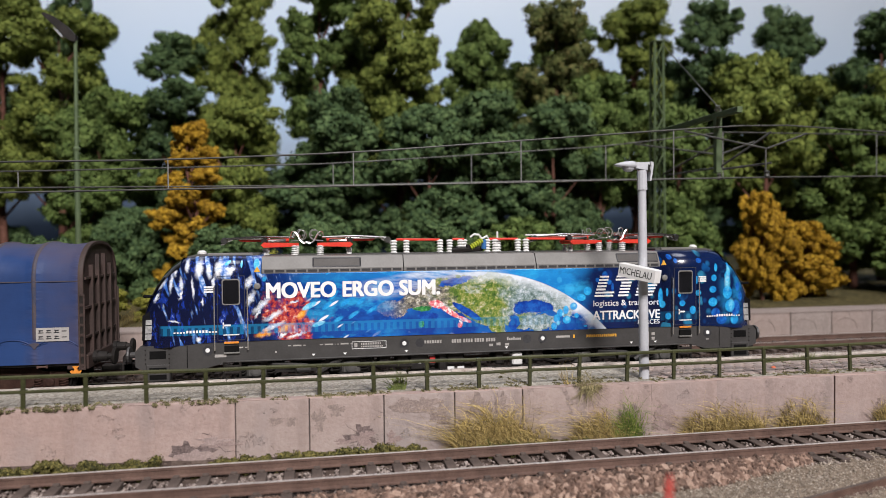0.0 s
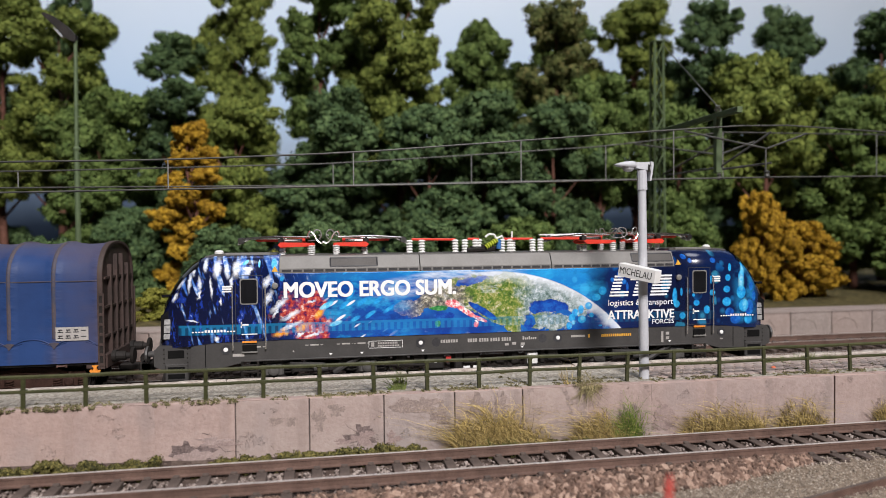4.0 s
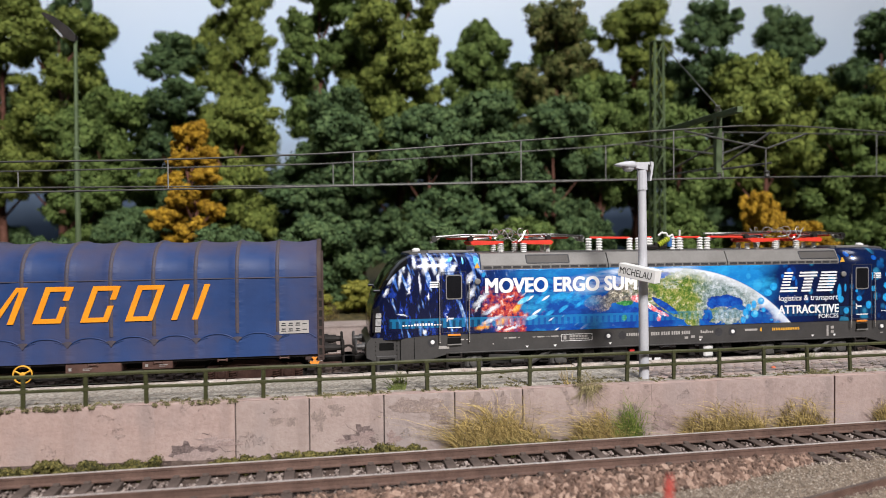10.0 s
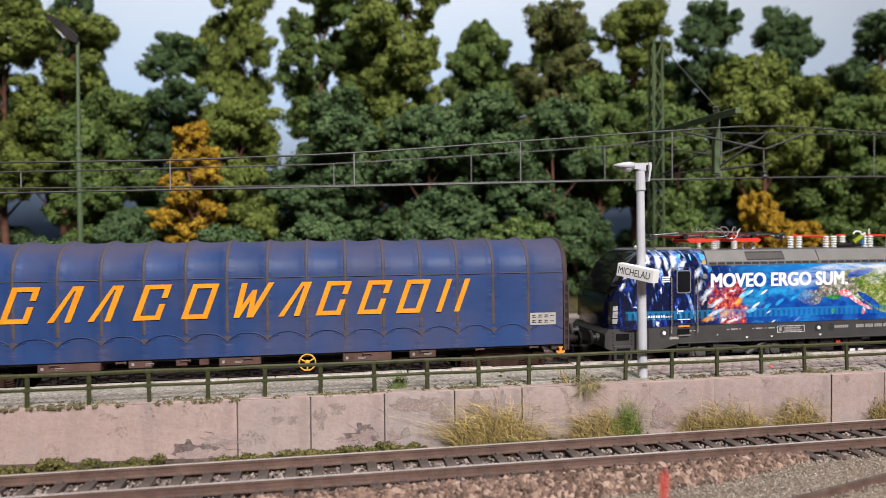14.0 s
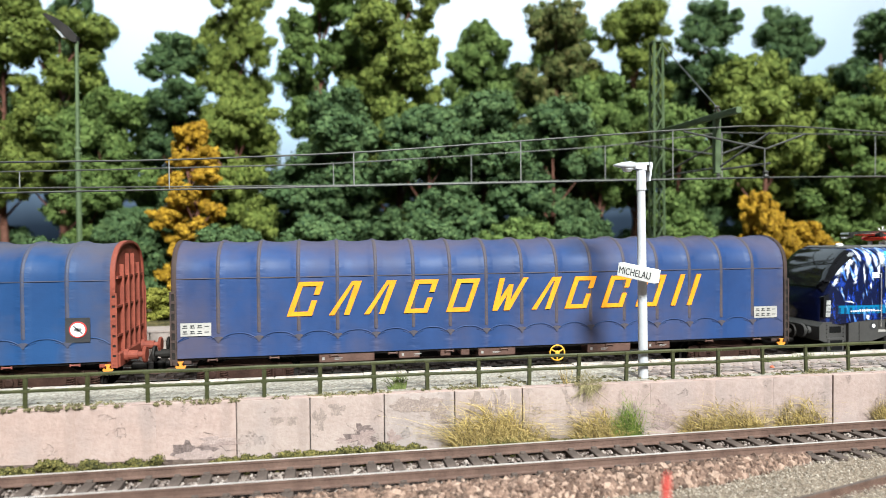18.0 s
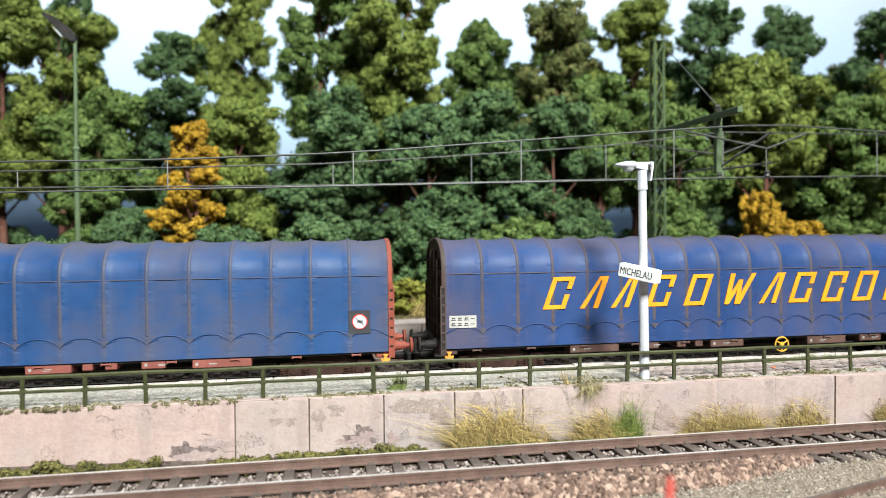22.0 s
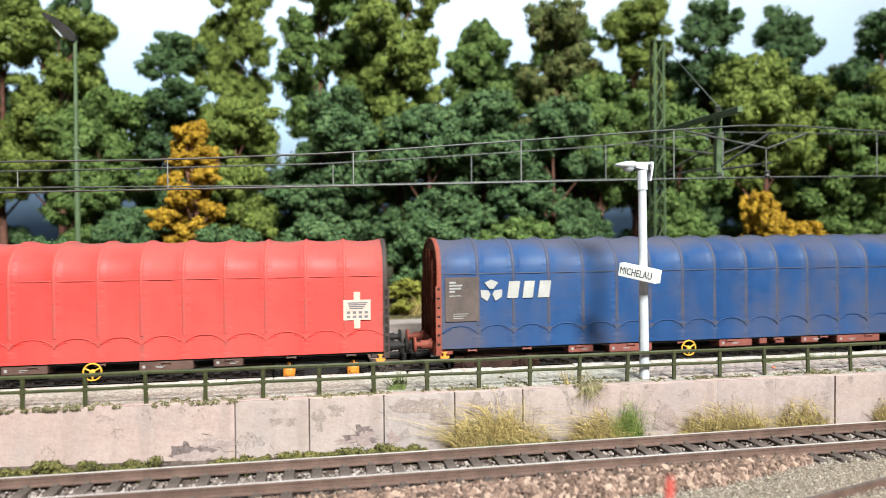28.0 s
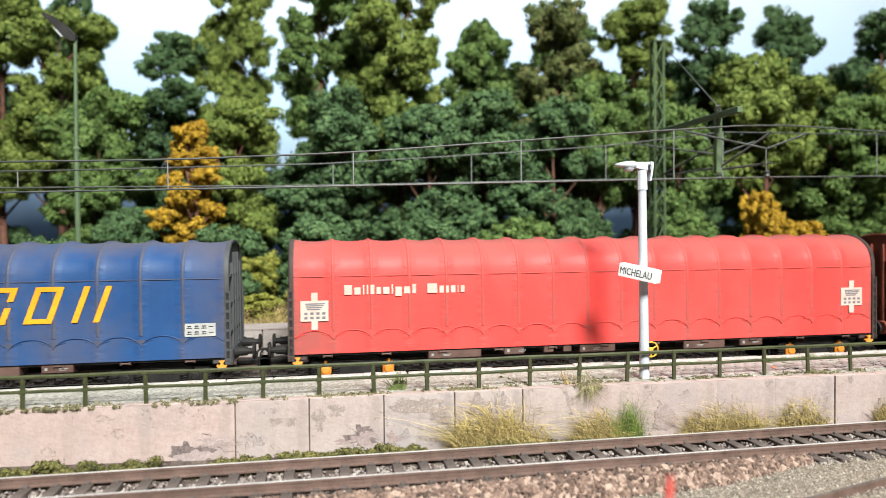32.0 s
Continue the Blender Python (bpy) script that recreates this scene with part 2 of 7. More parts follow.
WALL_CONCRETE = concrete("wall_concrete", ((0.325, 0.236, 0.208), (0.412, 0.310, 0.278), (0.488, 0.384, 0.352)), 0.10, 0.34)
WALL_GREYER = concrete("wall_concrete_greyer", ((0.295, 0.238, 0.215), (0.38, 0.318, 0.295), (0.455, 0.395, 0.37)), 0.28, 0.55)
WALL_ROSE = concrete("wall_concrete_rose", ((0.295, 0.226, 0.205), (0.378, 0.296, 0.272), (0.45, 0.364, 0.34)), 0.10, 0.4)


def blotched(name, a, b):
    """Stained concrete in two tones with speckle."""
    m = Mat(name, 0.9, 0, 0.2)
    n = m.math("ADD", m.math("MULTIPLY", m.noise(2.2, 5, None, 0.7), 0.7), m.math("MULTIPLY", m.noise(0.5, 2), 0.3))
    m.colour(m.ramp(n, (0.38, a), (0.60, b)))
    m.bump(m.noise(0.7, 4), 0.25)
    return m.m


FLAKE_DARK = blotched("flake_dark", (0.10, 0.075, 0.07), (0.24, 0.185, 0.175))
FLAKE_SOFT = blotched("flake_soft", (0.26, 0.195, 0.18), (0.36, 0.275, 0.255))
FLAKE_BARE = blotched("flake_bare", (0.28, 0.22, 0.205), (0.43, 0.335, 0.31))
FLAKE_GREY = blotched("stain_grey", (0.215, 0.172, 0.155), (0.35, 0.278, 0.248))
JOINT = painted("joint_dark", (0.16, 0.135, 0.125), (0.24, 0.205, 0.19), 0.9)
PALE_CONCRETE = concrete("pale_concrete", ((0.24, 0.20, 0.18), (0.325, 0.275, 0.25), (0.40, 0.345, 0.315)), 0.15, 0.2)

EDGE_CHALK = blotched("edge_chalk", (0.30, 0.25, 0.215), (0.52, 0.47, 0.42))


def granular(name, a, b, c, size, relief):
    m = Mat(name, 0.9, 0, 0.2)
    n = m.math("ADD", m.math("MULTIPLY", m.cells(size, None, "Color"), 0.55), m.math("MULTIPLY", m.noise(18, 4), 0.45))
    m.colour(m.ramp(n, (0.25, a), (0.5, b), (0.75, c)))
    m.bump(m.cells(size), relief)
    return m.m


PLATFORM_TOP = granular("platform_gravel", (0.22, 0.196, 0.160), (0.355, 0.325, 0.272), (0.50, 0.468, 0.405), 0.7, 0.35)
BALLAST_BED = granular("ballast_bed", (0.045, 0.032, 0.027), (0.085, 0.062, 0.052), (0.15, 0.115, 0.095), 1.3, 0.5)
SAND_BED = granular("sand_bed", (0.14, 0.108, 0.078), (0.24, 0.188, 0.14), (0.36, 0.29, 0.22), 0.6, 0.4)
FOREST_FLOOR = granular("forest_floor", (0.05, 0.045, 0.02), (0.09, 0.075, 0.03), (0.15, 0.12, 0.05), 2.5, 0.8)


def stones(name, a, b, c, d):
    m = Mat(name, 0.85, 0, 0.25)
    m.colour(m.mix(0.3, m.ramp(m.island(), (0.0, a), (0.35, b), (0.7, c), (1.0, d)),
                   m.ramp(m.noise(0.7, 3), (0.3, a), (0.7, d))))
    m.bump(m.noise(0.4, 3), 0.12)
    return m.m


STONE_BROWN = stones("stones_brown", (0.030, 0.017, 0.013), (0.105, 0.061, 0.046), (0.235, 0.146, 0.108), (0.47, 0.335, 0.26))
STONE_PALE = stones("stones_pale", (0.085, 0.063, 0.048), (0.205, 0.162, 0.122), (0.345, 0.285, 0.225), (0.66, 0.59, 0.50))
# brown ballast, its tones lowered to carry the shade under the train
STONE_BED_SHADED = stones("stones_bed_shaded", (0.014, 0.009, 0.007), (0.034, 0.021, 0.016), (0.062, 0.040, 0.031), (0.11, 0.077, 0.062))
STONE_TRACK = stones("stones_track", (0.07, 0.05, 0.045), (0.16, 0.12, 0.105), (0.30, 0.24, 0.21), (0.46, 0.40, 0.36))


def sky_board():
    m = Mat("sky_board", 0.9, 0, 0.1)
    x, y, z = m.xyz()
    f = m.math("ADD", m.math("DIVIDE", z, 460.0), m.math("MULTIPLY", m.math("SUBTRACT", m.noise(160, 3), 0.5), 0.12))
    # near-black low stops put the shade behind the trees into the board's colour
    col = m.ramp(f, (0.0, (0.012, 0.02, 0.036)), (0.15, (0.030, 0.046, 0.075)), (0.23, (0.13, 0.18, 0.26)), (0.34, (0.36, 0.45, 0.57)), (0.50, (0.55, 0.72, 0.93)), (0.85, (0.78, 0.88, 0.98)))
    m.colour(col)
    # the board is no lamp; a faint glow is added to brighten it
    m.set("Emission Color", col).set("Emission Strength", 0.19)
    return m.m


SKY = sky_board()


# printed ovals of the wrap: x, z, width, height and lean
WHITE_SHARDS = [(-90.3, 40.6, 1.4, 4.8, 0), (-86.7, 39.5, 2.6, 6.6, 3), (-83.8, 38.4, 1.5, 5.0, -8), (-80.9, 39.4, 2.5, 6.4, 8), (-77.3, 38.5, 2.0, 4.1, 30), (-92.0, 34.8, 1.3, 4.7, -4),
             (-88.6, 33.6, 0.8, 7.0, -4), (-95.1, 35.4, 1.2, 7.0, 6), (-94.0, 39.2, 1.4, 3.9, 0), (-97.9, 35.0, 1.4, 4.7, 30), (-99.6, 30.6, 1.1, 3.4, 30), (-82.5, 35.4, 1.1, 3.7, 10)]
WHITE_STROKES = [(-85.7, 29.1, 0.8, 2.6, 0), (-92.2, 31.4, 0.8, 3.6, 20), (-71.6, 35.0, 2.2, 4.6, 25), (-71.2, 30.0, 2.3, 5.5, 25), (-94.5, 23.2, 3.6, 0.7, 8), (-87.1, 17.4, 1.4, 1.8, 20),
            (-67.9, 27.7, 2.1, 7.6, 48), (-68.9, 25.3, 1.0, 4.4, 35), (-64.3, 24.2, 1.7, 7.2, 62), (-64.0, 21.0, 1.5, 7.2, 70), (-57.8, 28.5, 0.8, 3.2, 70), (-57.2, 17.8, 1.0, 6.6, 72), (-61.4, 18.0, 1.1, 3.0, 50)]
CYAN_STROKES = [(-69.4, 40.7, 1.9, 3.6, 0), (-74.0, 40.8, 0.7, 2.6, 0), (-78.2, 41.2, 1.1, 2.4, 50), (-53.1, 27.1, 1.8, 5.4, 62), (-50.3, 21.2, 1.5, 4.6, 72)]
FIRE_STROKES = [(-67.6, 18.4, 1.9, 5.4, 80), (-66.4, 19.8, 1.0, 3.4, 66), (-60.5, 20.4, 2.2, 6.0, 62), (-55.4, 24.6, 2.0, 4.6, 40)]
BRUSH_STROKES = [(-47.6, 27.0, 1.8, 4.4, 50), (-45.4, 30.3, 1.5, 4.2, 40), (-67.0, 36.0, 1.4, 2.0, 20), (-41.7, 27.9, 1.6, 4.4, 50), (-39.0, 24.0, 1.4, 4.4, 60), (-36.5, 28.4, 1.6, 4.6, 48), (-44.0, 22.5, 1.5, 4.0, 62), (-33.0, 25.5, 1.4, 5.0, 55)]
CAB_LIGHTS = [(94.2, 37.6, 1.3, 2.7, 0), (93.9, 33.8, 2.5, 4.3, 0), (93.9, 28.0, 4.0, 5.0, 0), (95.0, 23.2, 4.3, 4.7, 0), (89.1, 37.0, 1.3, 3.0, 0), (88.4, 33.3, 2.2, 2.5, 0), (88.0, 29.2, 2.8, 2.5, 0), (88.0, 24.7, 3.6, 3.3, 0),
             (76.1, 24.6, 2.4, 2.2, 0), (75.0, 27.4, 1.2, 1.2, 0), (80.1, 22.1, 2.5, 3.0, 0), (82.3, 28.1, 2.4, 2.2, 0), (81.8, 32.7, 1.0, 3.0, 0), (70.8, 20.2, 2.5, 2.5, 0), (67.9, 27.0, 1.9, 6.4, 0), (68.6, 24.4, 2.4, 2.7, 0), (70.4, 28.6, 1.0, 3.0, 0), (96.9, 18.2, 3.6, 3.6, 0)]
DEEP_LIGHTS = [(89.1, 20.9, 3.7, 3.4, 0), (91.5, 18.4, 4.5, 3.6, 0), (97.4, 22.3, 4.0, 6.0, 0), (98.3, 30.0, 1.9, 3.4, 0), (73.8, 39.6, 1.6, 1.8, 0), (71.7, 41.0, 2.2, 2.0, 0), (82.7, 39.6, 2.2, 1.9, 0), (99.5, 26.4, 1.8, 4.2, 0), (47.2, 35.1, 2.1, 2.7, 0), (48.8, 32.6, 1.9, 1.9, 0), (50.0, 30.8, 1.0, 3.4, 0), (44.5, 33.4, 1.5, 1.6, 0)]
SIDE_LIGHTS = [(40.9, 29.7, 3.0, 3.1, 0), (38.6, 27.5, 3.3, 2.5, 0), (35.8, 24.6, 2.8, 2.7, 0), (33.0, 23.4, 2.1, 3.1, 0), (30.9, 22.4, 2.5, 2.8, 0), (33.3, 20.0, 3.1, 2.8, 0), (29.7, 20.5, 2.4, 3.0, 0), (28.7, 18.0, 2.2, 2.6, 0), (36.8, 21.4, 1.8, 1.8, 0), (40.0, 17.7, 1.5, 0.7, 0)]
LANDS = [(-26, 25.7, 12, 6, 0), (-17.2, 28.3, 15, 7, 0), (-6, 33.2, 20, 4.6, -8), (-1.5, 29.0, 22, 10.5, 0), (7, 33, 17, 7.5, 0), (4, 23.8, 18, 9, 20), (9.0, 18.6, 6, 5.5, 20),
         (17.5, 27.8, 23, 12, 0), (27, 29.5, 15, 8, 20), (21, 19.6, 20, 5.2, 0), (32, 25.0, 11, 7, 25)]
SEAS = [(-5.4, 34.0, 12, 2.4, -12), (21.6, 25.0, 14, 4.2, 4), (16.8, 24.2, 5, 3.4, 0), (-1.6, 23.8, 12, 2.4, 32), (14.6, 19.6, 3.6, 5.5, 10), (-14.5, 22.6, 7, 2.4, 0)]
GREEN_LANDS = [(-16.6, 25.2, 6.5, 1.9, 0), (-17.0, 20.2, 2.0, 2.4, 0)]
PINK_LANDS = [(-11.8, 26.6, 5.4, 2.6, 10), (-7.4, 23.9, 8.4, 1.9, 32), (-2.6, 21.2, 5.6, 1.4, 22), (-4.0, 19.6, 1.4, 2.4, 20)]
PALE_CORES = [(33.6, 20.4, 1.8, 1.6, 0), (30.2, 19.0, 1.4, 1.7, 0), (35.9, 24.9, 1.4, 1.3, 0), (32.0, 22.0, 1.1, 1.3, 0), (93.9, 31.6, 2.6, 6.0, 0), (94.2, 35.6, 1.8, 4.6, 0), (95.4, 23.4, 2.6, 5.0, 0)]


def livery():
    """The wrap of the engine: navy cab with white shards, blue middle with a globe, dark cab with cyan lights."""
    m = Mat("printed_wrap", 0.22, 0, 0.5)
    x, y, z = m.xyz()
    wob = m.math("MULTIPLY", m.math("SUBTRACT", m.noise(8, 3), 0.5), 16)
    u = m.math("DIVIDE", m.math("ADD", m.math("ADD", x, wob), 104), 208)
    base = m.ramp(u, (0.0, (0.003, 0.005, 0.026)), (0.17, (0.003, 0.008, 0.050)), (0.24, (0.006, 0.05, 0.26)),
                  (0.36, (0.005, 0.085, 0.42)), (0.50, (0.010, 0.17, 0.56)), (0.66, (0.010, 0.21, 0.58)),
                  (0.71, (0.003, 0.016, 0.10)), (0.80, (0.002, 0.006, 0.034)), (1.0, (0.003, 0.015, 0.075)))
    # painterly light and dark in the middle
    brush = m.noise(7, 5, m.stretch(0.7, 1, 1.3), 0.65)
    mid = m.band(x, -62, -48, 36, 44)
    col = m.mix(m.math("MULTIPLY", m.math("MULTIPLY", m.ramp(brush, (0.50, 0.0), (0.68, 1.0)), mid), 0.7), base, (0.03, 0.46, 0.82))
    col = m.mix(m.math("MULTIPLY", m.math("MULTIPLY", m.ramp(brush, (0.36, 1.0), (0.46, 0.0)), mid), 0.75), col, (0.003, 0.025, 0.20))
    col = m.mix(m.math("MULTIPLY", m.math("MULTIPLY", m.band(z, 33.5, 36, 38, 39), mid), 0.35), col, (0.02, 0.34, 0.74))
    # globe: sea, with thin cloud towards its rim
    dx, dz = m.math("SUBTRACT", x, 2.5), m.math("ADD", z, 23.0)
    rad = m.math("SQRT", m.math("ADD", m.math("MULTIPLY", dx, dx), m.math("MULTIPLY", dz, dz)))
    globe = m.math("MULTIPLY", m.band(rad, -2, -1, 59.7, 60.2), m.band(m.math("ADD", x, wob), -36, -18, 60, 62))
    sea = m.mix(m.ramp(m.noise(8, 4), (0.4, 0.0), (0.7, 1.0)), (0.004, 0.040, 0.27), (0.012, 0.15, 0.50))
    haze = m.math("ADD", m.math("MULTIPLY", m.noise(5, 5), 0.66), m.math("MULTIPLY", m.math("MULTIPLY", m.band(rad, 54, 59.5, 61, 62), m.band(x, -12, 14, 60, 61)), 0.30))
    glb = m.mix(m.ramp(haze, (0.42, 0.0), (0.66, 1.0)), sea, (0.70, 0.78, 0.86))
    col = m.mix(globe, col, glb)
    # thin white cloud that trails west from the globe's rim
    trail = m.noise(3.0, 6, m.vec(m.math("MULTIPLY", m.math("ADD", x, m.math("MULTIPLY", z, 2.2)), 0.22), 0.0, z), 0.7)
    cloud = m.math("MULTIPLY", m.math("MULTIPLY", m.band(m.math("SUBTRACT", z, m.math("MULTIPLY", x, 0.16)), 32.5, 35.5, 39.5, 41), m.band(x, -44, -20, 4, 16)), m.ramp(trail, (0.40, 0.0), (0.62, 1.0)))
    col = m.mix(m.math("MULTIPLY", cloud, 0.85), col, (0.74, 0.80, 0.86))
    # white shards of light on the first cab
    st = m.vec(m.math("ADD", m.math("MULTIPLY", x, 0.36), m.math("MULTIPLY", z, 0.10)), 0.0, m.math("MULTIPLY", z, 0.085))
    streak = m.math("ADD", m.noise(1.0, 2.0, st), m.math("MULTIPLY", m.band(z, 28, 37, 45, 46), 0.075))
    sm = m.math("MULTIPLY", m.ramp(streak, (0.60, 0.0), (0.66, 1.0)), m.band(x, -103, -98, -66, -54))
    vein = m.noise(2.4, 6, m.stretch(1, 1, 0.45), 0.75)
    vm = m.math("MULTIPLY", m.ramp(vein, (0.55, 0.0), (0.60, 1.0)), m.band(x, -104, -100, -70, -56))
    col = m.mix(m.math("MULTIPLY", vm, 0.8), col, (0.014, 0.05, 0.36))
    vm2 = m.math("MULTIPLY", m.ramp(vein, (0.655, 0.0), (0.68, 1.0)), m.band(x, -104, -100, -66, -54))
    col = m.mix(m.math("MULTIPLY", vm2, 0.8), col, (0.45, 0.55, 0.78))
    col = m.mix(sm, col, m.ramp(m.noise(1.6, 3), (0.35, (0.02, 0.09, 0.40)), (0.52, (0.10, 0.24, 0.60)), (0.66, (0.50, 0.62, 0.82))))
    # red and orange sparks
    ex, ez = m.math("DIVIDE", m.math("ADD", x, 58.5), 12.5), m.math("DIVIDE", m.math("SUBTRACT", z, 23.8), 8.5)
    er = m.math("ADD", m.math("SQRT", m.math("ADD", m.math("MULTIPLY", ex, ex), m.math("MULTIPLY", ez, ez))),
                m.math("MULTIPLY", m.math("SUBTRACT", m.noise(5, 5), 0.5), 2.4))
    red = m.band(er, -9, -8, 0.45, 0.85)
    rc = m.ramp(m.noise(1.3, 5), (0.36, (0.05, 0.01, 0.06)), (0.47, (0.42, 0.03, 0.025)), (0.58, (0.66, 0.11, 0.04)), (0.70, (0.85, 0.66, 0.58)))
    col = m.mix(m.math("MULTIPLY", red, 0.9), col, rc)
    dash = m.vec(m.math("ADD", m.math("MULTIPLY", x, 0.20), m.math("MULTIPLY", z, -0.12)), 0.0,
                 m.math("ADD", m.math("MULTIPLY", z, 0.42), m.math("MULTIPLY", x, -0.20)))
    dm = m.math("MULTIPLY", m.band(m.cells(0.8, dash), -1, -0.5, 0.22, 0.32), m.band(x, -56, -50, -44, -28))
    tone = m.nt.nodes.new("ShaderNodeSeparateColor")
    m.put(tone.inputs[0], m.cells(0.8, dash, "Color"))
    col = m.mix(m.math("MULTIPLY", dm, m.ramp(tone.outputs[1], (0.35, 0.0), (0.5, 0.9))), col,
                m.ramp(tone.outputs[0], (0.2, (0.82, 0.87, 0.92)), (0.55, (0.80, 0.86, 0.92)), (0.65, (0.02, 0.40, 0.76)), (0.85, (0.01, 0.16, 0.60))))
    # cyan lights round the emblem and on the second cab
    flat = m.vec(x, 0.0, m.math("MULTIPLY", z, 0.85))
    hue = m.nt.nodes.new("ShaderNodeSeparateColor")
    m.put(hue.inputs[0], m.cells(4.4, flat, "Color"))
    size = m.math("MULTIPLY", m.math("SUBTRACT", 0.50, m.cells(4.4, flat)), 9.0)
    dots = m.math("MULTIPLY", m.math("MINIMUM", m.math("MAXIMUM", m.math("SUBTRACT", size, m.math("MULTIPLY", hue.outputs[1], 2.2)), 0.0), 1.0),
                  m.band(m.math("ADD", x, m.math("MULTIPLY", z, 0.55)), 46, 50, 190, 191))
    dots = m.math("MULTIPLY", dots, m.ramp(m.noise(9, 2), (0.38, 0.0), (0.48, 1.0)))
    col = m.mix(m.math("MULTIPLY", dots, 0.35), col, m.ramp(hue.outputs[0], (0.1, (0.004, 0.045, 0.30)), (0.45, (0.008, 0.22, 0.66)), (0.8, (0.06, 0.52, 0.86))))
    edge = m.math("MULTIPLY", m.band(x, 89, 94, 98, 102), m.band(z, 16, 18, 35, 40))
    col = m.mix(m.math("MULTIPLY", edge, m.ramp(m.noise(4, 3), (0.40, 0.0), (0.60, 0.4))), col, (0.02, 0.36, 0.78))
    # printed strokes and lights: soft ovals (x, z, width, height, lean) in the plane of the side
    def ovals(col, rows, hard, tone, strength=1.0, ragged=0.0, grain=1.3, octaves=3):
        flatco = m.vec(x, 0.0, z)
        if ragged:
            jog = m.math("MULTIPLY", m.math("SUBTRACT", m.noise(grain, octaves, None, 0.68), 0.5), ragged)
            flatco = m.vec(m.math("ADD", x, jog), 0.0, m.math("SUBTRACT", z, jog))
        mask = None
        for ox, oz, wide, high, lean in rows:
            mp = m.nt.nodes.new("ShaderNodeMapping")
            mp.vector_type = "TEXTURE"
            if mask is None:
                m.put(mp.inputs["Vector"], flatco)
            else:
                # one after the other, so that few values are held at a time
                step = m.nt.nodes.new("ShaderNodeVectorMath")
                step.operation = "MULTIPLY_ADD"
                m.put(step.inputs[0], mask)
                step.inputs[1].default_value = (1e-7, 0, 1e-7)
                m.put(step.inputs[2], flatco)
                m.put(mp.inputs["Vector"], step.outputs[0])
            mp.inputs["Location"].default_value = (ox, 0, oz)
            mp.inputs["Rotation"].default_value = (0, radians(lean), 0)
            mp.inputs["Scale"].default_value = (wide / 2, 1, high / 2)
            ln = m.nt.nodes.new("ShaderNodeVectorMath")
            ln.operation = "LENGTH"
            m.put(ln.inputs[0], mp.outputs[0])
            mask = ln.outputs["Value"] if mask is None else m.math("MINIMUM", mask, ln.outputs["Value"])
        return m.mix(m.math("MULTIPLY", m.band(mask, -2, -1, hard, 1.0 + 0.35 * (1 - hard)), strength), col, tone)
    blue_ink = m.ramp(m.noise(2.5, 4, None, 0.7), (0.35, (0.004, 0.035, 0.26)), (0.5, (0.008, 0.10, 0.46)), (0.65, (0.015, 0.19, 0.62)))
    cyan_ink = m.ramp(m.noise(2.5, 4, None, 0.7), (0.35, (0.008, 0.20, 0.60)), (0.5, (0.015, 0.34, 0.76)), (0.65, (0.05, 0.52, 0.86)))
    pale_ink = m.ramp(m.noise(2.0, 4, None, 0.7), (0.35, (0.04, 0.44, 0.78)), (0.5, (0.16, 0.60, 0.85)), (0.65, (0.45, 0.78, 0.91)))
    white_ink = m.ramp(m.noise(1.6, 4, None, 0.7), (0.35, (0.40, 0.52, 0.78)), (0.5, (0.76, 0.81, 0.88)), (0.62, (0.88, 0.89, 0.90)))
    fire_ink = m.ramp(m.noise(1.5, 4, None, 0.7), (0.35, (0.62, 0.12, 0.02)), (0.5, (0.85, 0.36, 0.03)), (0.65, (0.92, 0.60, 0.20)))
    # land of the globe: grey-brown in the west, green in the middle, pale in the east, with snow and thin cloud
    fine = m.noise(1.4, 8, None, 0.76)
    west = m.ramp(fine, (0.36, (0.045, 0.05, 0.06)), (0.47, (0.14, 0.13, 0.11)), (0.55, (0.32, 0.29, 0.21)), (0.64, (0.76, 0.74, 0.68)))
    green = m.ramp(fine, (0.36, (0.035, 0.08, 0.02)), (0.48, (0.12, 0.21, 0.03)), (0.57, (0.30, 0.31, 0.08)), (0.68, (0.70, 0.66, 0.48)))
    east = m.ramp(fine, (0.36, (0.07, 0.12, 0.11)), (0.48, (0.19, 0.27, 0.26)), (0.57, (0.38, 0.46, 0.50)), (0.70, (0.80, 0.84, 0.88)))
    drift = m.math("ADD", x, m.math("MULTIPLY", m.math("SUBTRACT", m.noise(6, 5, None, 0.65), 0.5), 46))
    ground = m.mix(m.band(drift, -14, -4, 80, 81), west, green)
    ground = m.mix(m.band(drift, 7, 19, 80, 81), ground, east)
    snow = m.ramp(m.noise(3.6, 6, m.stretch(0.7, 1, 1.3), 0.72), (0.55, 0.0), (0.70, 0.8))
    ground = m.mix(snow, ground, (0.78, 0.79, 0.80))
    col = m.mix(globe, col, ovals(col, LANDS, 0.93, ground, 1.0, 7.0, 4.0, 7))
    deep_sea = m.ramp(m.noise(4.0, 4, None, 0.7), (0.35, (0.003, 0.022, 0.20)), (0.5, (0.006, 0.055, 0.35)), (0.65, (0.012, 0.12, 0.50)))
    col = ovals(col, SEAS, 0.9, deep_sea, 1.0, 3.0, 2.5, 6)
    leaf_ink = m.ramp(m.noise(1.2, 4, None, 0.7), (0.35, (0.01, 0.09, 0.04)), (0.5, (0.03, 0.22, 0.05)), (0.65, (0.10, 0.36, 0.12)))
    col = ovals(col, GREEN_LANDS, 0.85, leaf_ink, 1.0, 2.0, 1.6, 5)
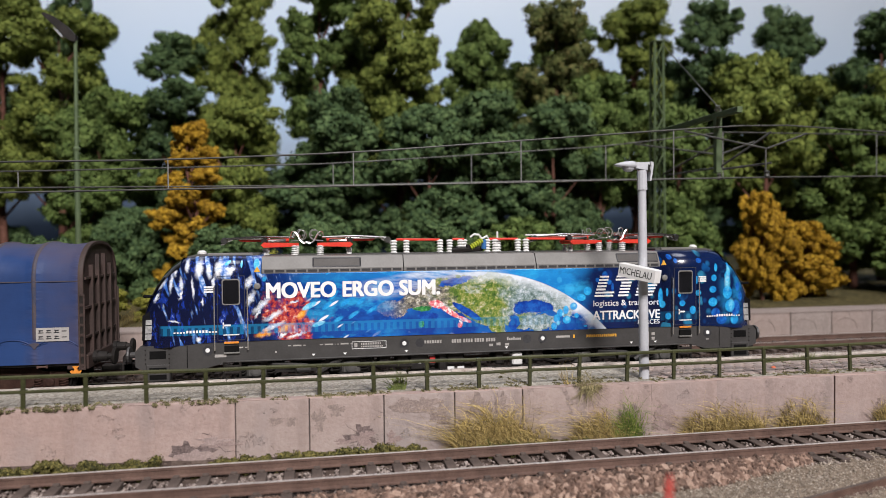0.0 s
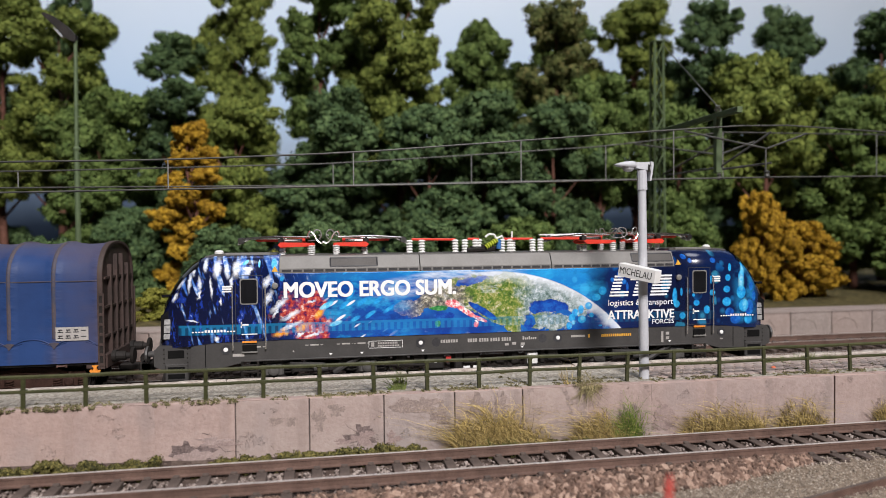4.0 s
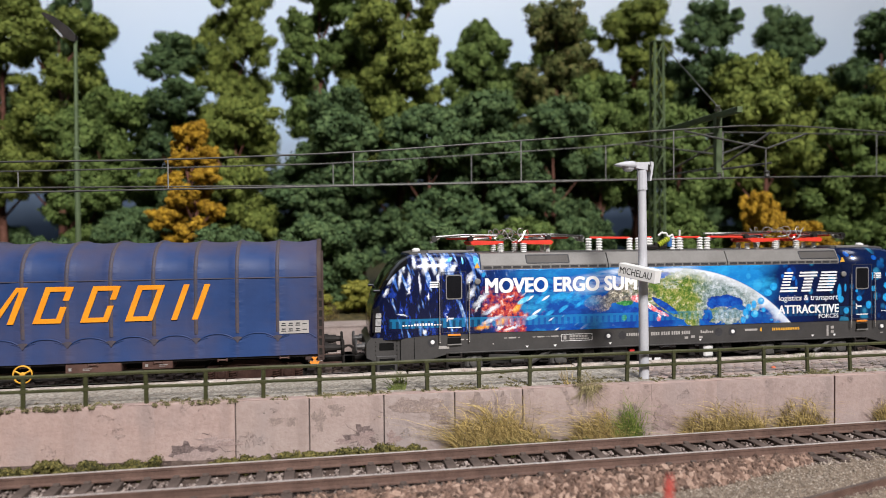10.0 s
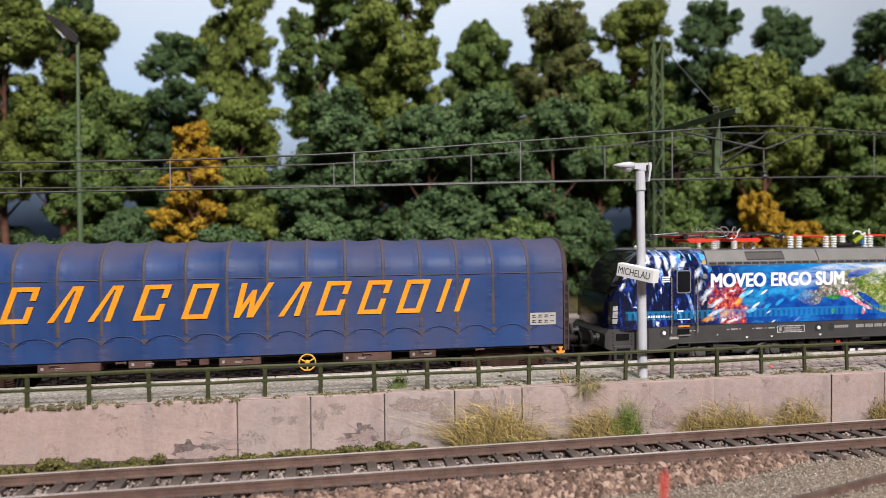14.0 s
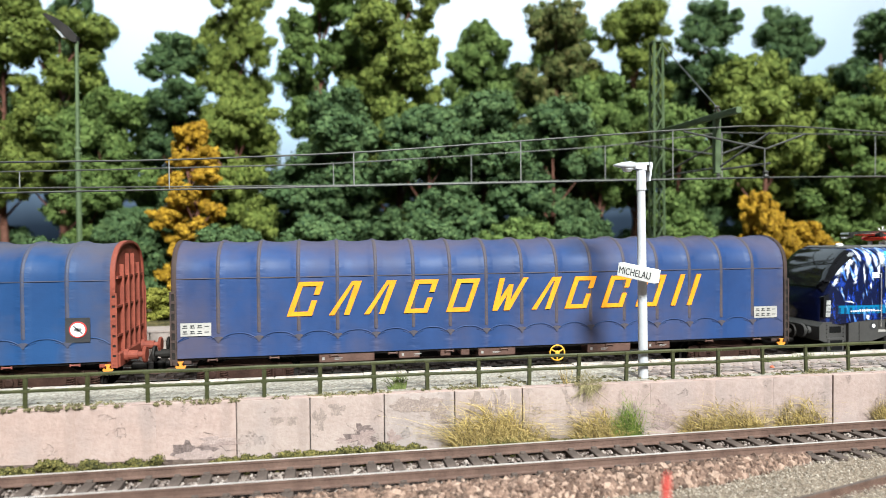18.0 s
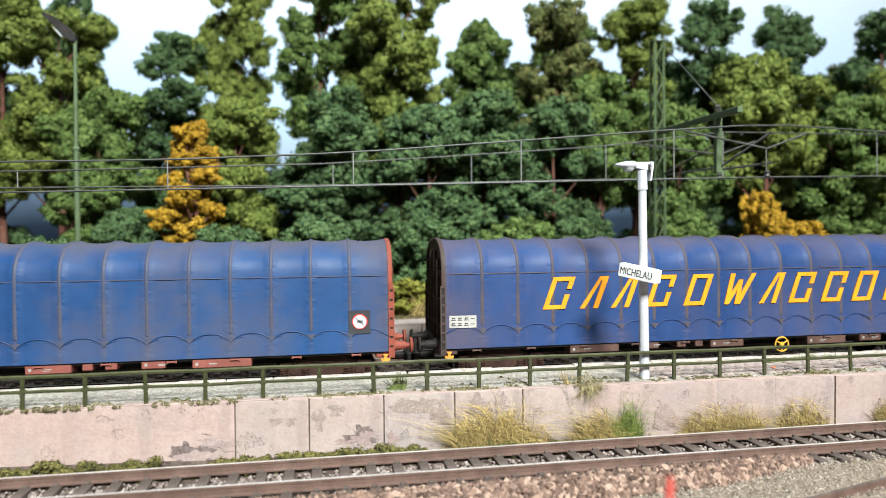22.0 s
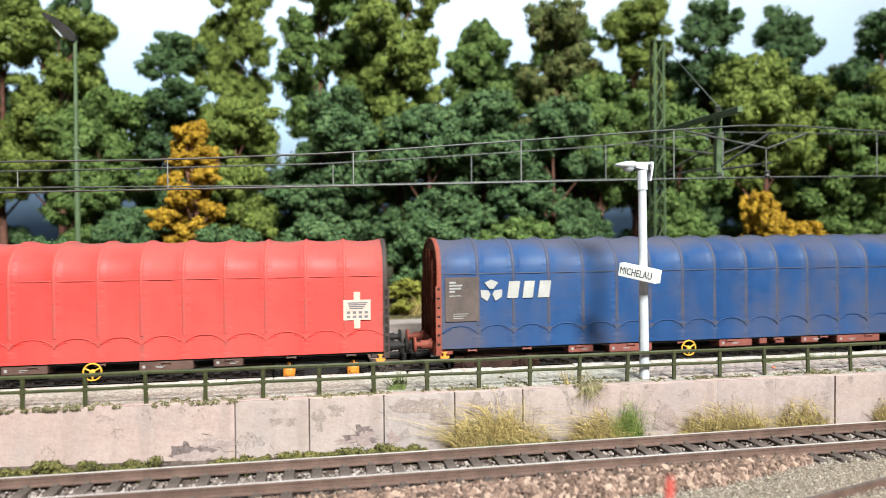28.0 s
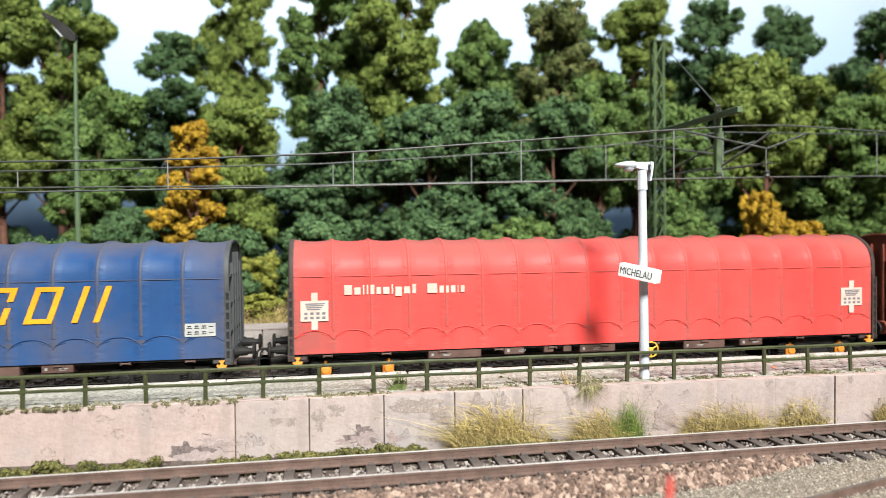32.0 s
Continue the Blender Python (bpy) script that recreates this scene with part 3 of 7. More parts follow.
    rose_ink = m.ramp(m.noise(1.6, 5, None, 0.7), (0.38, (0.66, 0.05, 0.08)), (0.5, (0.76, 0.22, 0.24)), (0.58, (0.84, 0.80, 0.80)))
    col = ovals(col, PINK_LANDS, 0.85, rose_ink, 1.0, 2.2, 1.8, 5)
    veil = m.math("ADD", rad, m.math("MULTIPLY", m.math("SUBTRACT", m.noise(5, 5, m.stretch(0.5, 1, 1.4), 0.7), 0.5), 11))
    rim = m.math("MULTIPLY", m.math("MULTIPLY", m.band(veil, 55.0, 60.5, 90, 91), m.band(x, -16, 6, 90, 91)), globe)
    col = m.mix(m.math("MULTIPLY", rim, 0.75), col, (0.74, 0.80, 0.86))
    col = ovals(col, BRUSH_STROKES, 0.55, cyan_ink, 0.75)
    col = ovals(col, FIRE_STROKES, 0.3, fire_ink, 1.0, 1.5)
    col = ovals(col, CYAN_STROKES, 0.7, pale_ink)
    col = ovals(col, WHITE_SHARDS + WHITE_STROKES, 0.25, white_ink, 1.0, 1.6)
    col = ovals(col, DEEP_LIGHTS, 0.8, blue_ink, 0.9)
    col = ovals(col, CAB_LIGHTS + SIDE_LIGHTS, 0.8, cyan_ink, 0.92)
    col = ovals(col, PALE_CORES, 0.35, pale_ink, 0.9)
    # band of pale blue bars
    pale = m.math("ADD", 0.30, m.math("MULTIPLY", m.math("GREATER_THAN", m.math("FRACT", m.math("DIVIDE", x, 2.1)), 0.45), 0.7))
    bz = m.math("MULTIPLY", m.math("MULTIPLY", m.band(z, 18.6, 18.8, 21.7, 21.9), pale), m.band(x, -99, -98, 82, 84))
    top = m.math("MULTIPLY", m.band(z, 20.9, 21.1, 21.7, 21.9), m.band(x, -99, -98, 82, 84))
    col = m.mix(m.math("MULTIPLY", m.math("MULTIPLY", m.math("MAXIMUM", bz, top), 0.33), m.band(x, -200, -199, -40, 40)), col, (0.012, 0.32, 0.64))
    col = m.mix(m.math("MULTIPLY", m.math("MAXIMUM", bz, top), 0.14), col, (0.02, 0.30, 0.60))
    m.colour(col)
    m.set("Coat Weight", 0.35).set("Coat Roughness", 0.1)
    return m.m


WRAP = livery()


# ---- builders, in millimetres ----
def mesh_of(bm, material, smooth=False):
    me = bpy.data.meshes.new("piece")
    bmesh.ops.scale(bm, vec=(MM, MM, MM), verts=bm.verts)
    if smooth:
        for f in bm.faces:
            f.smooth = True
    bm.to_mesh(me)
    bm.free()
    me.materials.append(material)
    return me


def part(name, bm, material, parent, label="", smooth=False):
    """Link a bmesh, or a mesh made before, as one object under a thing or part."""
    me = mesh_of(bm, material, smooth) if isinstance(bm, bmesh.types.BMesh) else bm
    ob = new(name, me)
    ob.parent = parent
    if label:
        ob["label"] = label
    return ob


def piece(name, me, parent, x, y, z, rz=0.0, scale=(1, 1, 1)):
    """One more object on a shared mesh."""
    ob = new(name, me)
    ob.parent = parent
    ob.matrix_basis = pose(x * MM, y * MM, z * MM, 0, 0, rz) @ Matrix.Diagonal((*scale, 1))
    return ob


def thing(name, label, category, x=0.0, y=0.0, z=0.0, rz=0.0, group="", kind=""):
    ob = new(name)
    ob.empty_display_size = 0.005
    ob.matrix_basis = pose(x * MM, y * MM, z * MM, 0, 0, rz)
    return tagged(ob, label, category, group, kind)


def solo(name, bm, material, label, category, x=0.0, y=0.0, z=0.0, rz=0.0, group="", kind="", smooth=False):
    ob = part(name, bm, material, None, "", smooth)
    ob.matrix_basis = pose(x * MM, y * MM, z * MM, 0, 0, rz)
    return tagged(ob, label, category, group, kind)


def box(bm, x0, x1, y0, y1, z0, z1, chamfer=0.0):
    vs = [bm.verts.new((x, y, z)) for x in (x0, x1) for y in (y0, y1) for z in (z0, z1)]
    fs = [bm.faces.new([vs[i] for i in q]) for q in
          ((0, 1, 3, 2), (4, 6, 7, 5), (0, 4, 5, 1), (2, 3, 7, 6), (0, 2, 6, 4), (1, 5, 7, 3))]
    if chamfer:
        edges = {e for f in fs for e in f.edges}
        bmesh.ops.bevel(bm, geom=list(edges), offset=chamfer, segments=1, affect="EDGES")
    return bm


def boxed(*a, chamfer=0.0):
    return box(bmesh.new(), *a, chamfer=chamfer)


def rod(bm, p, q, r, r2=None, n=8, caps=True):
    """A round bar from p to q."""
    p, q = Vector(p), Vector(q)
    r2 = r if r2 is None else r2
    w = (q - p).normalized()
    a = w.orthogonal().normalized()
    b = w.cross(a)
    rings = []
    for c, rr in ((p, r), (q, r2)):
        rings.append([bm.verts.new(c + (a * math.cos(2 * math.pi * i / n) + b * math.sin(2 * math.pi * i / n)) * rr) for i in range(n)])
    for i in range(n):
        j = (i + 1) % n
        bm.faces.new((rings[0][i], rings[0][j], rings[1][j], rings[1][i]))
    if caps:
        bm.faces.new(rings[0][::-1])
        bm.faces.new(rings[1])
    return bm


def rods(segments, r, n=6):
    bm = bmesh.new()
    for p, q in segments:
        rod(bm, p, q, r, n=n)
    return bm


def tube(bm, pts, r, n=6):
    """One unbroken round bar through the points."""
    pts = [Vector(p) for p in pts]
    rings = []
    up = (pts[1] - pts[0]).orthogonal().normalized()
    for i, p in enumerate(pts):
        w = (pts[min(i + 1, len(pts) - 1)] - pts[max(i - 1, 0)]).normalized()
        up = (up - w * up.dot(w)).normalized()
        b = w.cross(up)
        rings.append([bm.verts.new(p + (up * math.cos(2 * math.pi * k / n) + b * math.sin(2 * math.pi * k / n)) * r) for k in range(n)])
    for s, t in zip(rings, rings[1:]):
        for k in range(n):
            l = (k + 1) % n
            bm.faces.new((s[k], s[l], t[l], t[k]))
    bm.faces.new(rings[0][::-1])
    bm.faces.new(rings[-1])
    return bm


def lathe(bm, origin, axis, profile, n=12):
    """A turned shape: profile of (distance along the axis, radius)."""
    o, w = Vector(origin), Vector(axis).normalized()
    a = w.orthogonal().normalized()
    b = w.cross(a)
    rings = [[bm.verts.new(o + w * d + (a * math.cos(2 * math.pi * i / n) + b * math.sin(2 * math.pi * i / n)) * max(r, 0.01))
              for i in range(n)] for d, r in profile]
    for s, t in zip(rings, rings[1:]):
        for i in range(n):
            j = (i + 1) % n
            bm.faces.new((s[i], s[j], t[j], t[i]))
    bm.faces.new(rings[0][::-1])
    bm.faces.new(rings[-1])
    return bm


def prism(bm, pts, axis, a, b):
    """A polygon in the two other axes, drawn out along one axis from a to b."""
    def at(p, v):
        return {"x": (v, p[0], p[1]), "y": (p[0], v, p[1]), "z": (p[0], p[1], v)}[axis]
    s, t = [bm.verts.new(at(p, a)) for p in pts], [bm.verts.new(at(p, b)) for p in pts]
    bm.faces.new(s)
    bm.faces.new(t[::-1])
    n = len(pts)
    for i in range(n):
        j = (i + 1) % n
        bm.faces.new((s[j], s[i], t[i], t[j]))
    bmesh.ops.recalc_face_normals(bm, faces=bm.faces)
    return bm


def prisms(polys, axis, a, b):
    bm = bmesh.new()
    for p in polys:
        prism(bm, p, axis, a, b)
    return bm


def torus(bm, c, axis, R, r, n=24, k=6):
    o, w = Vector(c), Vector(axis).normalized()
    a = w.orthogonal().normalized()
    b = w.cross(a)
    rings = []
    for i in range(n):
        d = a * math.cos(2 * math.pi * i / n) + b * math.sin(2 * math.pi * i / n)
        rings.append([bm.verts.new(o + d * (R + r * math.cos(2 * math.pi * j / k)) + w * r * math.sin(2 * math.pi * j / k)) for j in range(k)])
    for i in range(n):
        s, t = rings[i], rings[(i + 1) % n]
        for j in range(k):
            l = (j + 1) % k
            bm.faces.new((s[j], t[j], t[l], s[l]))
    return bm


def writing(text, size, x, y, z, material, parent, name, bold=0.0, spread=1.0, slant=0.0, width=None, up="z"):
    """Upright lettering that faces the viewer (-y), its foot at (x, y, z)."""
    cu = bpy.data.curves.new("text", "FONT")
    cu.body, cu.size, cu.offset, cu.extrude, cu.shear, cu.space_character = text, size, 0.0, 0.03, slant, spread
    cu.resolution_u = 4
    ob = bpy.data.objects.new("text", cu)
    scene.collection.objects.link(ob)
    bpy.context.view_layer.update()
    me = bpy.data.meshes.new_from_object(ob.evaluated_get(bpy.context.evaluated_depsgraph_get()))
    bpy.data.objects.remove(ob)
    xs = [v.co.x for v in me.vertices]
    k = (width / (max(xs) - min(xs))) if width else 1.0
    x0 = min(xs)
    # heavier strokes: copies a hair apart, each a little prouder than the last
    shifts = [(0, 0)] if not bold else [(bold * i, bold * j) for i in (-1, 0, 1) for j in (-.6, .6)]
    verts, faces = [], []
    for n, (dx, dz) in enumerate(shifts):
        base = len(verts)
        verts += [(((v.co.x - x0) * k + x + dx), y - v.co.z - 0.006 * n, v.co.y + z + dz) for v in me.vertices]
        faces += [tuple(base + i for i in f.vertices) for f in me.polygons]
    bpy.data.meshes.remove(me)
    me = from_arrays(None, verts, faces, material)
    me.materials.clear()
    me.materials.append(material)
    return part(name, me, material, parent)


def bars(parent, name, material, y, rows, thick=0.04):
    """Print that cannot be read, as plain bars (x0, x1, z0, z1) on a side at y."""
    bm = bmesh.new()
    for x0, x1, z0, z1 in rows:
        box(bm, x0, x1, y - thick, y, z0, z1)
    return part(name, bm, material, parent)


def from_arrays(name, verts, faces, material, parent=None, smooth=False):
    me = bpy.data.meshes.new("piece")
    me.from_pydata([tuple(v) for v in np.asarray(verts) * MM], [], [tuple(f) for f in faces])
    me.materials.append(material)
    if smooth:
        me.polygons.foreach_set("use_smooth", [True] * len(me.polygons))
    me.update()
    if name is None:
        return me
    ob = new(name, me)
    ob.parent = parent
    return ob


# ---- the large structure ----
def structure():
    # room
    for n, b, mt in (("wall_front", (-2600, 2600, -2700, -2600, -1000, 2000), ROOM_WALL), ("wall_back", (-2600, 2600, 1600, 1700, -1000, 2000), ROOM_WALL),
                     ("wall_left", (-2700, -2600, -2700, 1700, -1000, 2000), ROOM_WALL), ("wall_right", (2600, 2700, -2700, 1700, -1000, 2000), ROOM_WALL),
                     ("ceiling", (-2700, 2700, -2700, 1700, 2003, 2100), ROOM_WALL), ("floor", (-2700, 2700, -2700, 1700, -1100, -1003), ROOM_FLOOR)):
        ob = part(n, boxed(*b), mt, None)
        tagged(ob, "plain pale room surface round the layout", "floor" if n == "floor" else "ceiling" if n == "ceiling" else "wall", kind="structure")
    # ground sheet, with its steps, from the front edge to the sky board
    prof = [(-330, -60), (-330, -12.6), (-84, -12.6), (-81, -13.3), (-59, -13.3), (-56.5, -12.0), (-50, -11.6), (-49, -11.0), (-40, -3.6), (60, -3.6), (64, 8.6), (95, 9.0),
            (140, 10.0), (200, 11.5), (420, 14.0), (660, 14.0), (660, -60)]
    bm = bmesh.new()
    cols = [-900 + 1800 * i / 60 for i in range(61)]
    rows = [[bm.verts.new((x, y, z)) for y, z in prof] for x in cols]
    for s, t in zip(rows, rows[1:]):
        for i in range(len(prof) - 1):
            bm.faces.new((s[i], t[i], t[i + 1], s[i + 1]))
    solo("ground", bm, BALLAST_BED, "brown ballast-covered layout board with terraced levels", "ground", kind="structure")
    bm = bmesh.new()
    rng = random.Random(3)
    vs = {}
    for i in range(81):
        for j in range(25):
            x, y = -900 + 22.5 * i, 65 + 24 * j
            vs[i, j] = bm.verts.new((x, y, 9.4 + 4.8 * (y - 65) / 355 + (0 if j == 0 else rng.uniform(0, 1.6))))
    for i in range(80):
        for j in range(24):
            bm.faces.new((vs[i, j], vs[i + 1, j], vs[i + 1, j + 1], vs[i, j + 1]))
    solo("forest_ground", bm, FOREST_FLOOR, "brown leaf-covered ground under the trees", "ground", kind="structure", smooth=True)
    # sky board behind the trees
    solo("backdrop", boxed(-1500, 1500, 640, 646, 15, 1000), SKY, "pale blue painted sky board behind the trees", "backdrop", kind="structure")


structure()


# ---- platform, its front wall and fence ----
def platform():
    p = thing("platform", "grey gravel station platform with pale stone edge", "platform", kind="structure")
    bm = bmesh.new()
    prism(bm, [(-420, -37.4), (420, -60.2), (420, -22.2), (-420, -22.2)], "z", -11, 4.9)
    part("platform_surface", bm, PLATFORM_TOP, p)
    # edge stones beside the track
    rng = random.Random(5)
    me = [mesh_of(boxed(-7.05, 7.05, -1.3, 1.3, -3.0, 0.34 + 0.1 * k, chamfer=0.25), EDGE_CHALK) for k in range(3)]
    for i in range(44):
        piece("edge_stone", me[rng.randrange(3)], p, -300 + 14.0 * i + rng.uniform(-0.4, 0.4), -21.4 + rng.uniform(-0.22, 0.22), 5.0 + rng.uniform(-0.16, 0.12), rng.uniform(-0.7, 0.7))
    # paving slabs in oblique rows towards the end
    slab = [mesh_of(boxed(-1.9, 1.9, -1.1, 1.1, -0.3, 0.32 + 0.05 * k, chamfer=0.12), PALE_CONCRETE) for k in range(3)]
    n = 0
    for i in range(34):
        for j in range(8):
            x, y = 62 + i * 3.6 + (j % 2) * 1.8, -25.6 - j * 2.75
            if rng.random() < 0.94 and n < 290:
                n += 1
                piece("paving_slab", slab[rng.randrange(3)], p, x + rng.uniform(-.12, .12), y, 4.95 + rng.uniform(-0.06, 0.04), 24 + rng.uniform(-2, 2))
    return p


def front_wall():
    w = thing("retaining_wall", "pinkish grey concrete retaining wall with flaking panels", "wall", kind="structure")
    rng = random.Random(8)
    a = math.degrees(math.atan2(-7.0, 256))
    joints = [-200, -181, -161, -141.5, -121.7, -103.9, -83.7, -62.9, -43.3, -22.9, -2.9, 16.9, 36.4, 56.1, 76.9, 95.9, 116, 134.5, 155, 175, 195, 216]
    part("wall_core", prisms([[(-200, -43.6), (216, -54.9), (216, -50), (-200, -40)]], "z", -12, 4.0), JOINT, w)
    tight = (-121.7, -103.9, -83.7, 36.4, 56.1, 76.9, 95.9)      # joints filled nearly flush
    for x0, x1 in zip(joints, joints[1:]):
        xl, xr = x0 + (-0.02 if x0 in tight else 0.17), x1 - (-0.02 if x1 in tight else 0.17)
        L = xr - xl
        xm = (xl + xr) / 2
        y = -49.6 - (xm - 6) * 0.0272
        bm = boxed(-L / 2, L / 2, -0.8, 1.0, -9.6, 8.2, chamfer=0.08)
        ob = part("wall_panel", bm, WALL_GREYER if -65 < xm < 40 else WALL_ROSE if xm > 40 else WALL_CONCRETE, w)
        ob.matrix_basis = pose(xm * MM, (y + rng.uniform(-0.1, 0.1)) * MM, (-3.4 + rng.uniform(-.08, .08)) * MM, rng.uniform(-.4, .4), 0, -1.56)
    # torn flakes, stains and damp marks, each with a ragged outline
    def blot(x, z, wide, high, material, name, label, seed, lift=0.0, rough=0.22, n=46):
        r = random.Random(seed)
        ph = [r.uniform(0, 6.28) for _ in range(5)]
        pts = []
        for i in range(n):
            t = 2 * math.pi * i / n
            k = 1 + rough * (math.sin(3 * t + ph[0]) + 0.7 * math.sin(5 * t + ph[1]) + 0.5 * math.sin(9 * t + ph[2])) + r.uniform(-rough, rough) * 0.8
            pts.append((math.cos(t) * wide / 2 * k, max(-high / 2, math.sin(t) * high / 2 * k)))
        ob = part(name, prism(bmesh.new(), pts, "y", -0.05, 0.3), material, w, label)
        ob.matrix_basis = pose(x * MM, (-50.42 - lift - (x - 6) * 0.0272) * MM, z * MM, 0, 0, -1.56)
    torn, bare, damp = "dark torn patch of flaked render", "paler bare patch of flaked render", "grey damp stain on the concrete"
    blot(-74.8, -9.0, 10.5, 6.0, FLAKE_DARK, "torn_patch", torn, 1, 0.05)
    blot(-73.6, -9.9, 8.5, 4.4, FLAKE_BARE, "bare_patch", bare, 2, 0.09, 0.16)
    blot(-67.6, -6.6, 8.6, 1.6, FLAKE_SOFT, "torn_patch", torn, 3, 0.05, 0.3)
    blot(-68.6, -5.6, 7.0, 2.0, FLAKE_BARE, "bare_patch", bare, 4, 0.09, 0.3)
    blot(-29.2, -6.2, 7.0, 5.4, FLAKE_DARK, "torn_patch", torn, 5, 0.05, 0.3)
    blot(-28.6, -7.0, 5.2, 4.0, FLAKE_SOFT, "bare_patch", bare, 6, 0.09, 0.3)
    blot(-20.6, -7.4, 3.6, 3.4, FLAKE_SOFT, "torn_patch", torn, 7, 0.05, 0.35)
    blot(-34.0, -7.6, 5.0, 1.6, FLAKE_SOFT, "torn_patch", torn, 8, 0.05, 0.35)
    for k, (x, z, a, b) in enumerate(((-48.6, 0.6, 4.6, 6.5), (-52.5, -1.0, 3.5, 2.6), (-40.6, -1.5, 3.0, 6.0), (-12, 1.6, 10.5, 4.2), (-7.0, -1.6, 4.6, 5.0), (4.0, 0.8, 7.5, 5.0), (10.5, 0.2, 3.6, 6.0), (-17.6, 1.4, 5.5, 4.0), (-36, 1.2, 4, 3.5))):
        blot(x, z, a, b, FLAKE_GREY, "damp_stain", damp, 20 + k, 0.03, 0.26)
    blot(50.6, -5.4, 6.6, 8.0, FLAKE_SOFT, "damp_stain", damp, 40, 0.03, 0.10)
    blot(60.2, -5.6, 7.5, 7.4, FLAKE_SOFT, "damp_stain", damp, 41, 0.03, 0.10)
    # thin dark cracks along the edges of loose render
    def crack(x, z, steps, seed):
        r = random.Random(seed)
        pts = [(x, z)]
        for dx, dz in steps:
            for k in range(5):
                pts.append((pts[-1][0] + dx / 5 + r.uniform(-.22, .22), pts[-1][1] + dz / 5 + r.uniform(-.22, .22)))
        bm = bmesh.new()
        edge = [(a, b, r.uniform(0.03, 0.10)) for a, b in pts]
        loop = [[bm.verts.new((a - x, 0, b - z + s * q)) for a, b, q in edge] for s in (-1, 1)]
        for i in range(len(edge) - 1):
            bm.faces.new((loop[0][i], loop[0][i + 1], loop[1][i + 1], loop[1][i]))
        bmesh.ops.solidify(bm, geom=bm.faces[:], thickness=0.05)
        ob = part("crack", bm, FLAKE_DARK, w, "thin dark crack in the render")
        ob.matrix_basis = pose(x * MM, (-50.53 - (x - 6) * 0.0272) * MM, z * MM, 0, 0, -1.56)
    crack(-71.6, -3.4, ((2.4, -0.4), (1.2, -2.6), (2.6, -1.8), (2.0, 0.6), (1.2, -0.6)), 1)
    crack(-79.6, -8.4, ((1.6, 2.0), (2.4, 0.2), (2.0, -0.8), (1.6, 0.9)), 2)
    crack(-33.6, -2.6, ((2.2, -1.4), (1.6, -2.6), (2.4, 1.0), (2.2, -1.6)), 4)
    crack(-24.6, 0.6, ((1.8, -2.0), (0.8, -3.0)), 5)
    # thin coping
    for i in range(21):
        xm = -200 + 20 * i
        ob = part("coping", boxed(-9.95, 9.95, -0.9, 1.6, 0, 0.3, chamfer=0.1), WALL_CONCRETE, w)
        ob.matrix_basis = pose(xm * MM, (-49.3 - (xm - 6) * 0.0272) * MM, (4.75 + rng.uniform(-.05, .05)) * MM, 0, 0, -1.56)
    return w


def fence():
    f = thing("fence", "olive green two-rail metal fence along the platform", "fence")
    rng = random.Random(2)
    post = bmesh.new()
    rod(post, (0, 0, 0), (0, 0, 8.4), 0.62, n=6)
    box(post, -0.85, 0.85, -0.7, 0.7, 4.0, 5.0, chamfer=0.1)
    box(post, -0.8, 0.8, -0.7, 0.7, 7.9, 8.7, chamfer=0.1)
    me = mesh_of(post, FENCE_GREEN)
    xs = [-116.2 + 15.13 * i for i in range(-5, 22)]
    for x in xs:
        piece("post", me, f, x, -46.2 - (x + 120) * 0.0085, 5.0, 0).rotation_euler = (0, radians(rng.uniform(-2.5, 2.5)), 0)
    for z, r in ((4.5, 0.5), (8.35, 0.55)):
        for a, b in zip(xs, xs[1:]):
            bm = rods([((a, -46.2 - (a + 120) * 0.0085, 5 + z + 0.12 * math.sin(a)), (b, -46.2 - (b + 120) * 0.0085, 5 + z + 0.12 * math.sin(b)))], r, 6)
            part("rail", bm, FENCE_GREEN, f)
    return f


platform()
front_wall()
fence()


# ---- tracks ----
def rail_profile(y, z, s=1.0):
    """Rail of about 2.5 mm, its top at z."""
    w, f, h = 0.42 * s, 0.95 * s, 2.5
    return [(y - f, z - h), (y + f, z - h), (y + f, z - h + 0.35), (y + 0.2, z - h + 0.6), (y + 0.2, z - 0.75), (y + w, z - 0.6),
            (y + w, z), (y - w, z), (y - w, z - 0.6), (y - 0.2, z - 0.75), (y - 0.2, z - h + 0.6), (y - f, z - h + 0.35)]


def track(y, z, x0, x1, label, pitch, gauge=15.6, rot=0.0, cx=0.0, worn=None):
    """Rails with bright heads on sleepers that carry chairs."""
    t = thing("railway_track", label, "track", cx, y, z, rot, kind="structure")
    for s in (-1, 1):
        bm = bmesh.new()
        prism(bm, rail_profile(s * gauge / 2, 0), "x", x0, x1)
        r = part("rail", bm, RAIL_RUST, t)
        part("rail_head", boxed(x0, x1, s * gauge / 2 - 0.40, s * gauge / 2 + 0.40, 0.0, 0.06), worn or RAIL_TOP, r, "worn rail top")
    bm = boxed(-1.35, 1.35, -13.6, 13.6, -4.4, -2.5, chamfer=0.2)
    for s in (-1, 1):
        for k in (-1, 1):
            yy = s * gauge / 2 + k * 1.15
            box(bm, -0.8, 0.8, yy - 0.45, yy + 0.45, -2.56, -1.85, chamfer=0.12)
    me = mesh_of(bm, SLEEPER)
    n = int((x1 - x0) / pitch)
    rng = random.Random(int(abs(y)))
    near = [i for i in range(n) if -190 < x0 + pitch * (i + .5) < 260]
    for i in near[:290]:
        piece("sleeper", me, t, x0 + pitch * (i + 0.5), rng.uniform(-.2, .2), 0, rng.uniform(-0.7, 0.7))
    return t


track(-65.6, -8.8, -420, 420, "rusty model track with dark sleepers before the wall", 6.95)
